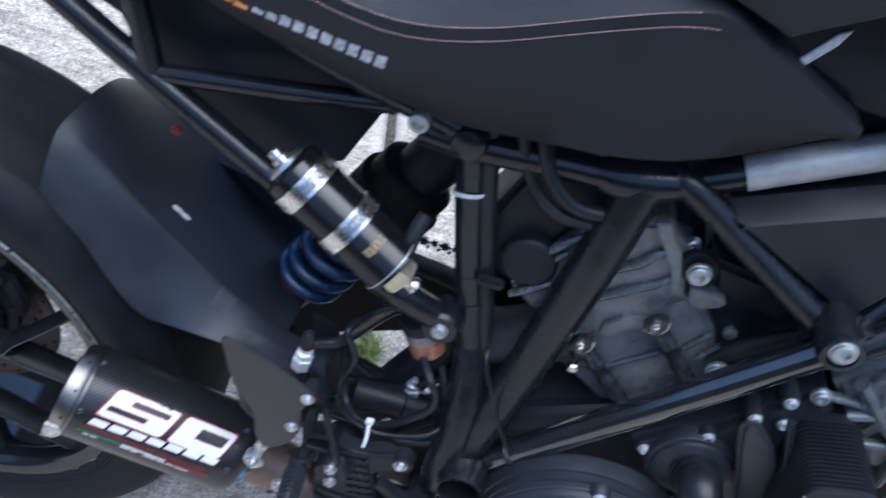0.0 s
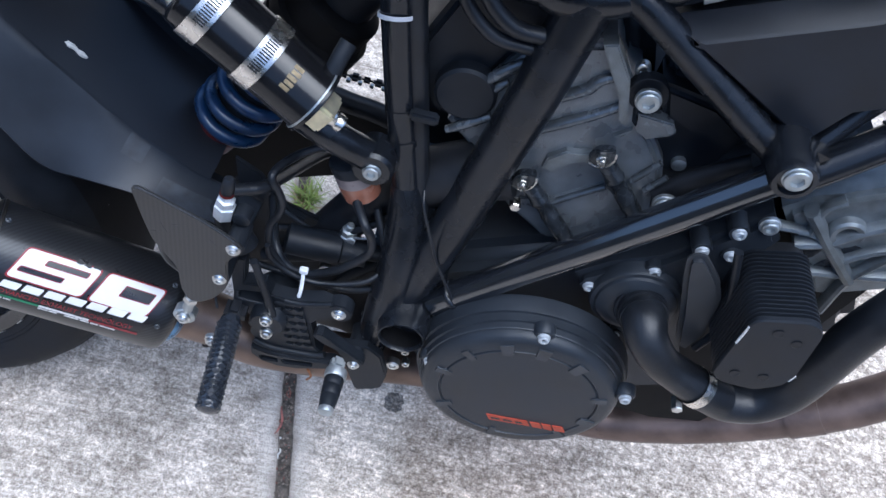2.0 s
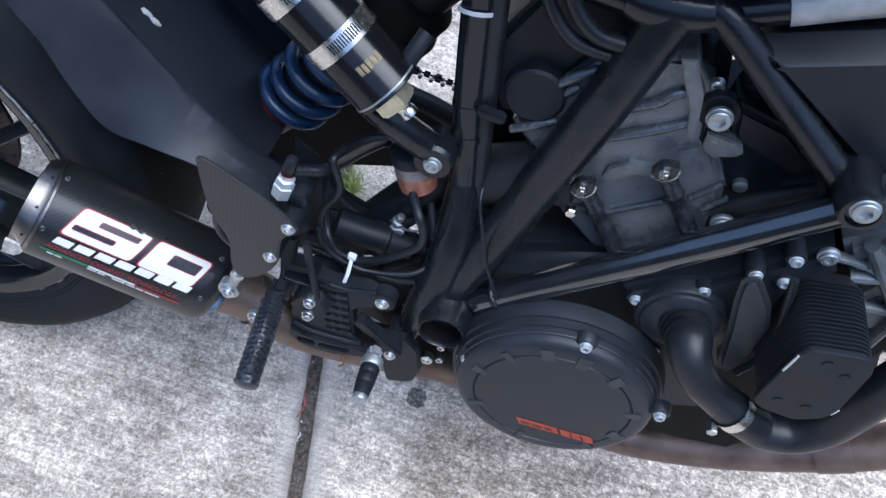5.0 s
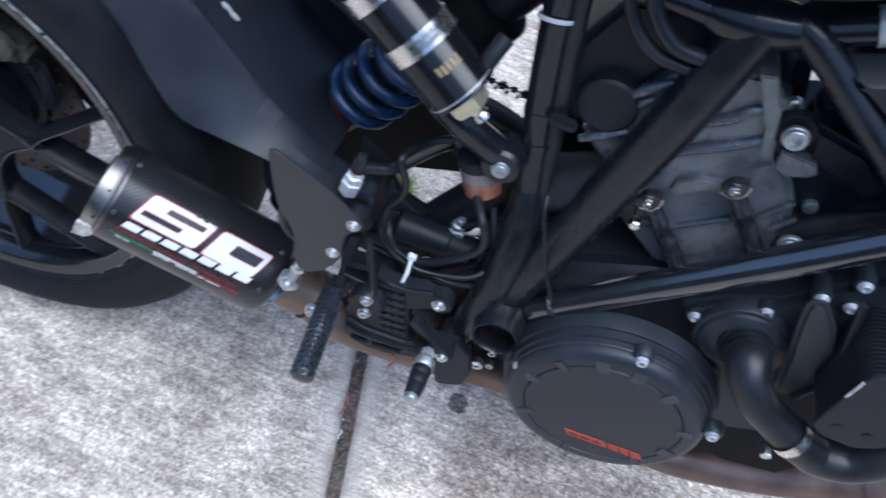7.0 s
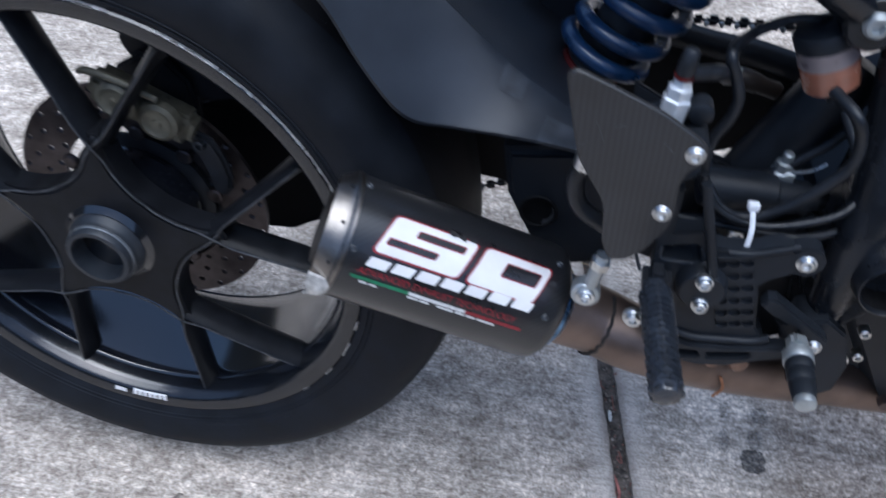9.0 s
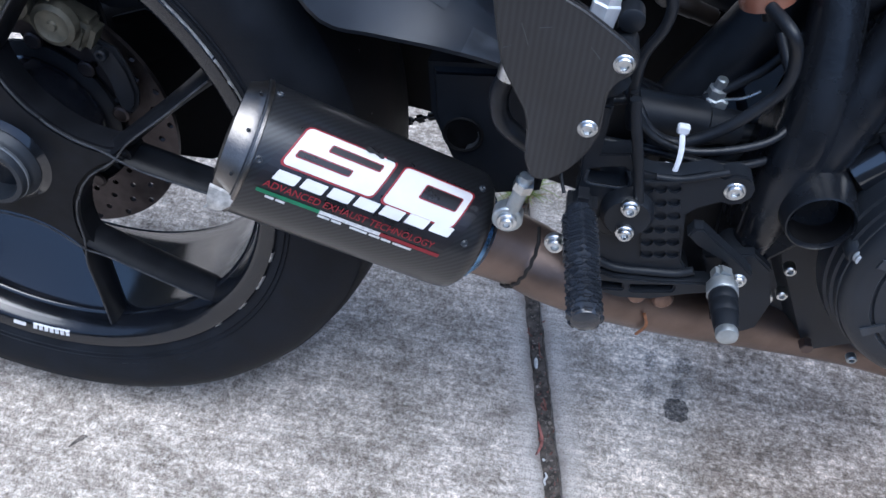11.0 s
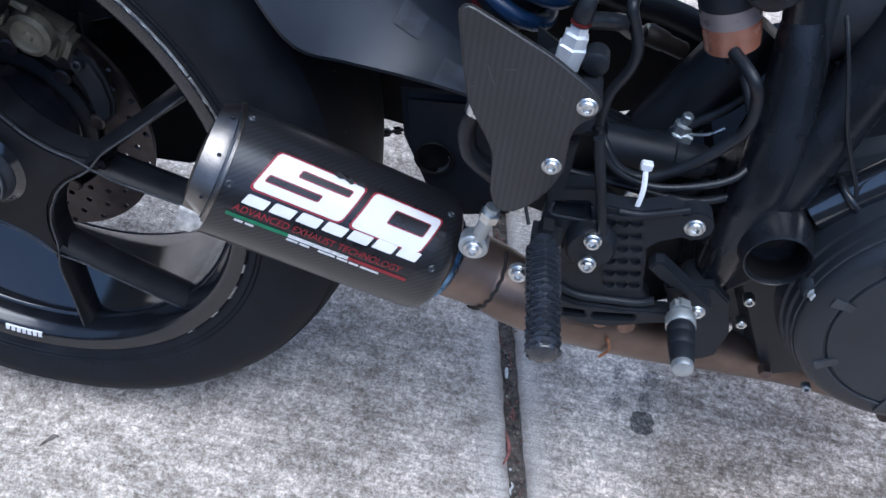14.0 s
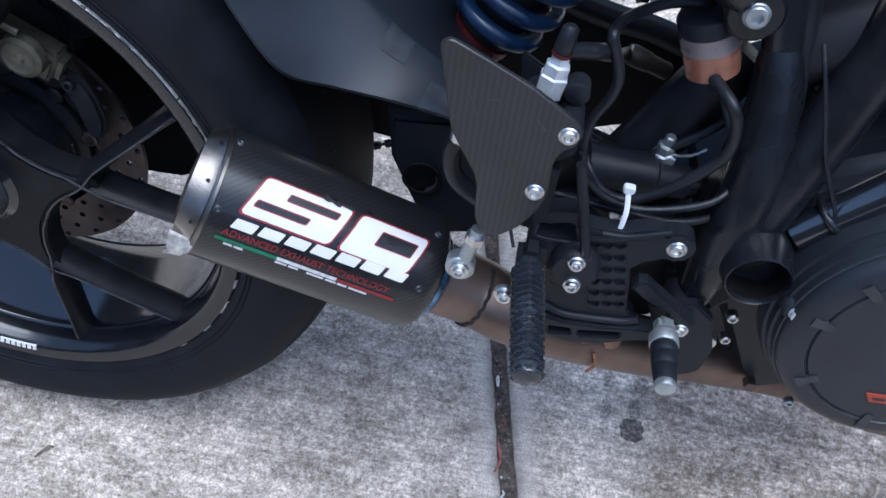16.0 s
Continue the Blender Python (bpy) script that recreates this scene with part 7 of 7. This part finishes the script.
for ang in (18, 60, 88, 112, 140, 170, 215, 265, 318, 345):
    a = radians(ang)
    dirv, per = Vector((math.cos(a), 0, math.sin(a))), Vector((-math.sin(a), 0, math.cos(a)))
    w = 0.0072 if ang in (60, 88, 112, 345) else 0.0042
    o = Vector((CC.x, -0.0772, CC.z))
    part("cover_notch", loft([[o + dirv * r_ + per * (w * s_ * k_) + Vector((0, y_, 0)) for s_, y_ in ((-1, 0.004), (-0.82, -0.0024), (0.82, -0.0024), (1, 0.004))] for r_, k_ in ((0.0660, 0.80), (0.0672, 0.82), (0.0790, 1.0), (0.0805, 1.0))]), EDGEM, clutch)
for x, y, z in ((0.6377, -0.0723, 0.0937), (0.7208, -0.0759, 0.1744), (0.8124, -0.0809, 0.1212)):
    part("bolt_lug", lathe((x, y + 0.014, z), (0, -1, 0), [(0, 0.0098), (0.008, 0.0092), (0.0105, 0.0075)], 18), COVER, clutch)
    bolt("cover_bolt", (x, y + 0.0035, z), clutch, 0.0047, 0.0045, washer=0.0056, material=ZINC)

bolt("cover_bolt", (0.6755, -0.0565, -0.0105), clutch, 0.0036, 0.003, material=ALU)
# orange decal: a slanted bar with dark cuts beside three small blocks
o = Vector((0.7047, 0.0415))
e0, e1 = Vector((0.0730, 0.0077)), Vector((0.0056, -0.0088))
for u0, u1, v0, v1, m in ((0.0, 0.535, 0.0, 0.92, ORANGE), (0.04, 0.16, 0.36, 0.64, COVER), (0.20, 0.32, 0.36, 0.64, COVER), (0.36, 0.46, 0.36, 0.64, COVER), (0.575, 0.70, 0.05, 0.95, ORANGE), (0.725, 0.84, 0.05, 0.95, ORANGE), (0.865, 1.0, 0.05, 0.95, ORANGE)):
    q = [o + e0 * u + e1 * v for u, v in ((u0, v0), (u1, v0), (u1, v1), (u0, v1))]
    yd = -0.0797 if m is ORANGE else -0.0800
    part("orange_mark" if m is ORANGE else "mark_cut", plate([(v[0], v[1]) for v in q], yd, -0.0785, 0), m, clutch, "orange decal block" if m is ORANGE else "")
bolt("clamp_bolt", (0.668, -0.006, -0.056), bike, 0.0056, 0.006, material=HEADER, hexhead=True, label="rusty pipe clamp bolt")

# water pump, hoses, cooler
wp = part("pump_housing", join(plate([(0.735, 0.205), (0.760, 0.230), (0.795, 0.252), (0.830, 0.300), (0.850, 0.325), (0.868, 0.30), (0.850, 0.22), (0.838, 0.15), (0.815, 0.115), (0.785, 0.128), (0.78, 0.16)], -0.026, 0.05, 0.006, 0, 2),
                               lathe((0.7915, -0.018, 0.1990), (0, -1, 0), [(0, 0.0400), (0.012, 0.0392), (0.0145, 0.0378), (0.0150, 0.0345), (0.0175, 0.0335), (0.0200, 0.0290), (0.0210, 0.0220)], 48)), COVER, bike, "black water pump housing")
for x, y, z in ((0.7503, -0.0300, 0.1988), (0.7925, -0.0313, 0.2372), (0.8149, -0.0338, 0.2764), (0.8385, -0.0313, 0.2770), (0.833, -0.0313, 0.3020), (0.7935, -0.031, 0.141)):
    part("pump_lug", lathe((x, -0.01, z), (0, -1, 0), [(0, 0.0085), (-y - 0.0135, 0.0078)], 16), COVER, wp)
    bolt("pump_bolt", (x, y + 0.004, z), wp, 0.0046, 0.004, material=ZINC, washer=0.0056)
bolt("pump_bolt", (0.850, -0.026, 0.316), wp, 0.0062, 0.005, material=ALU, washer=0.0080)
# shade black again, for the dark gap behind the elbow hose
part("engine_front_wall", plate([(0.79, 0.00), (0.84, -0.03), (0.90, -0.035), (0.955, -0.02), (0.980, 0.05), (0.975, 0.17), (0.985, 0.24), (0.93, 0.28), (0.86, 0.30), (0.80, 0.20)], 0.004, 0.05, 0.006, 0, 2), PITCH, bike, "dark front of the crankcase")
elbow = part("pump_elbow", tube([(0.7930, -0.032, 0.2000), (0.7945, -0.046, 0.2060), (0.7950, -0.060, 0.2095), (0.8000, -0.071, 0.2030), (0.8175, -0.0765, 0.1865), (0.8420, -0.0770, 0.1725), (0.8690, -0.0770, 0.1580)], 0.0178, 28, 7, radii=lambda k: 0.0190 - 0.0036 * min(1.0, max(0.0, k - 0.25) * 2.2) + 0.0018 * max(0.0, k - 0.75) * 4), RUBBER, bike, "black rubber elbow hose")
for q0, q1, rr in (((0.7935, -0.0375, 0.2022), (0.7940, -0.0415, 0.2040), 0.0222), ((0.7944, -0.0445, 0.2053), (0.7947, -0.0485, 0.2068), 0.0212), ((0.7948, -0.0510, 0.2078), (0.7950, -0.0545, 0.2088), 0.0203)):
    part("elbow_bead", tube([q0, q1], rr, 28, 2), RUBBER, elbow)
hose = part("radiator_hose", tube([(0.8600, -0.0778, 0.1635), (0.8780, -0.077, 0.1555), (0.8930, -0.076, 0.1500), (0.9180, -0.074, 0.1560), (0.9350, -0.072, 0.1820), (0.9400, -0.070, 0.2250), (0.9430, -0.068, 0.2640), (0.9520, -0.065, 0.3000), (0.975, -0.055, 0.350)], 0.0172, 26, 7), RUBBER, bike, "thick black radiator hose")
part("hose_band", tube([(0.8545, -0.0775, 0.1660), (0.8590, -0.0775, 0.1636), (0.8635, -0.0775, 0.1612)], 0.0180, 26, 2, caps=False), CHROME, hose, "bright hose clamp band")
bolt("band_screw", (0.8520, -0.080, 0.1400), hose, 0.0050, 0.010, material=STEEL, hexhead=True)
part("grey_plate", plate(rounded([(0.7987, 0.2840), (0.8113, 0.2902), (0.8328, 0.2674), (0.8447, 0.2456), (0.8530, 0.1976), (0.8485, 0.1712), (0.8366, 0.1742), (0.8213, 0.2205), (0.8056, 0.2613)], 0.006, 3), -0.050, -0.040, 0.004, 0, 2), mat("dark_grey_plastic", (0.026, 0.029, 0.034), 0.45, 0, 0, 0.2, 40, 0.2, 1400), bike, "grey-black sensor cover plate")
part("plate_cable", tube([(0.832, -0.045, 0.30), (0.846, -0.048, 0.26), (0.858, -0.05, 0.215), (0.852, -0.05, 0.18)], 0.0035, 10, 5), RUBBER, bike)


def cooler():
    """A finned housing whose fins are stacked towards its flat lid."""
    sec = rounded([(0.8490, 0.2110), (0.8475, 0.2330), (0.8455, 0.2800), (0.8490, 0.2880), (0.8830, 0.2985), (0.8930, 0.2955), (0.8990, 0.2850), (0.9075, 0.2330), (0.9045, 0.2165), (0.8880, 0.2025), (0.8600, 0.2030)], 0.005, 3)
    cx, cz = 0.877, 0.249

    def ring(y, k):
        return [Vector((cx + (x - cx) * k, y, cz + (z - cz) * k)) for x, z in sec]
    body = part("oil_cooler", loft([ring(-0.015, 0.93), ring(-0.090, 0.93)]), DARK, bike, "black finned oil cooler")
    for k in range(16):
        y = -0.026 - 0.0040 * k
        part("fin", loft([ring(y, 0.95), ring(y - 0.0006, 1.0), ring(y - 0.0016, 1.0), ring(y - 0.0022, 0.95)]), MATTE, body)
    lid = part("cooler_lid", loft([ring(-0.0895, 0.97), ring(-0.0905, 1.005), ring(-0.0940, 1.005), ring(-0.0952, 0.975)]), MATTE, body, "flat black lid with chipped edges")
    for x0, z0, x1, z1 in ((0.8465, 0.2780, 0.8472, 0.2560), (0.9060, 0.2250, 0.9070, 0.2330)):
        part("edge_chip", tube([(x0, -0.0943, z0), ((x0 + x1) / 2, -0.0945, (z0 + z1) / 2), (x1, -0.0943, z1)], 0.0011, 6, 3), WHITEW, lid)
    for x, z in ((0.8680, 0.2790), (0.8860, 0.2720), (0.8640, 0.2200), (0.8860, 0.2230)):
        part("lid_dimple", lathe((x, -0.0953, z), (0, -1, 0), [(0.0005, 0.0042), (0.0007, 0.0036), (-0.0008, 0.0024)], 14), DARK, lid)
    return body


cooler()
fc = part("front_casting", plate([(0.862, 0.318), (0.8802, 0.338), (0.8959, 0.346), (0.935, 0.372), (1.0, 0.39), (1.02, 0.30), (0.985, 0.262), (0.9468, 0.240), (0.9300, 0.235), (0.9129, 0.262), (0.8869, 0.288)], -0.010, 0.06, 0.006, 0, 2), ENGLITE, bike, "bare cast metal engine front")
for pts, r in (([(0.8780, 0.3290), (0.9055, 0.3029), (0.9440, 0.2690)], 0.0060), ([(0.9099, 0.2667), (0.9439, 0.2745), (0.975, 0.283)], 0.0042), ([(0.8841, 0.2924), (0.9055, 0.3029), (0.9237, 0.3226), (0.950, 0.345)], 0.0050), ([(0.8639, 0.3060), (0.8885, 0.3076), (0.9055, 0.3029)], 0.0036),
               ([(0.9445, 0.2250), (0.9435, 0.2690), (0.955, 0.300), (0.965, 0.330)], 0.0046), ([(0.8885, 0.3076), (0.8862, 0.3322), (0.8960, 0.3460)], 0.0036), ([(0.9250, 0.2850), (0.9440, 0.3050), (0.975, 0.320)], 0.0040)):
    part("cast_rib", tube([(x, -0.0115, z) for x, z in pts], r, 10, 4, flat=1.5), ENGLITE, fc)
part("cast_boss", lathe((0.9130, -0.006, 0.3170), (0, -1, 0), [(0, 0.0150), (0.010, 0.0140), (0.012, 0.0120), (0.011, 0.0080), (0.004, 0.0075)], 26), ENGLITE, fc)
# flat dark patches paint the shade of pockets between the ribs
for x, z in ((0.9000, 0.2860), (0.9300, 0.2960), (0.9220, 0.2740)):
    part("pocket_shade", plate(rounded([(x - 0.010, z - 0.004), (x + 0.006, z - 0.008), (x + 0.010, z + 0.006), (x - 0.004, z + 0.008)], 0.004), -0.0106, -0.006, 0), OILY, fc, "flat dark patch painted as a shaded cast pocket")
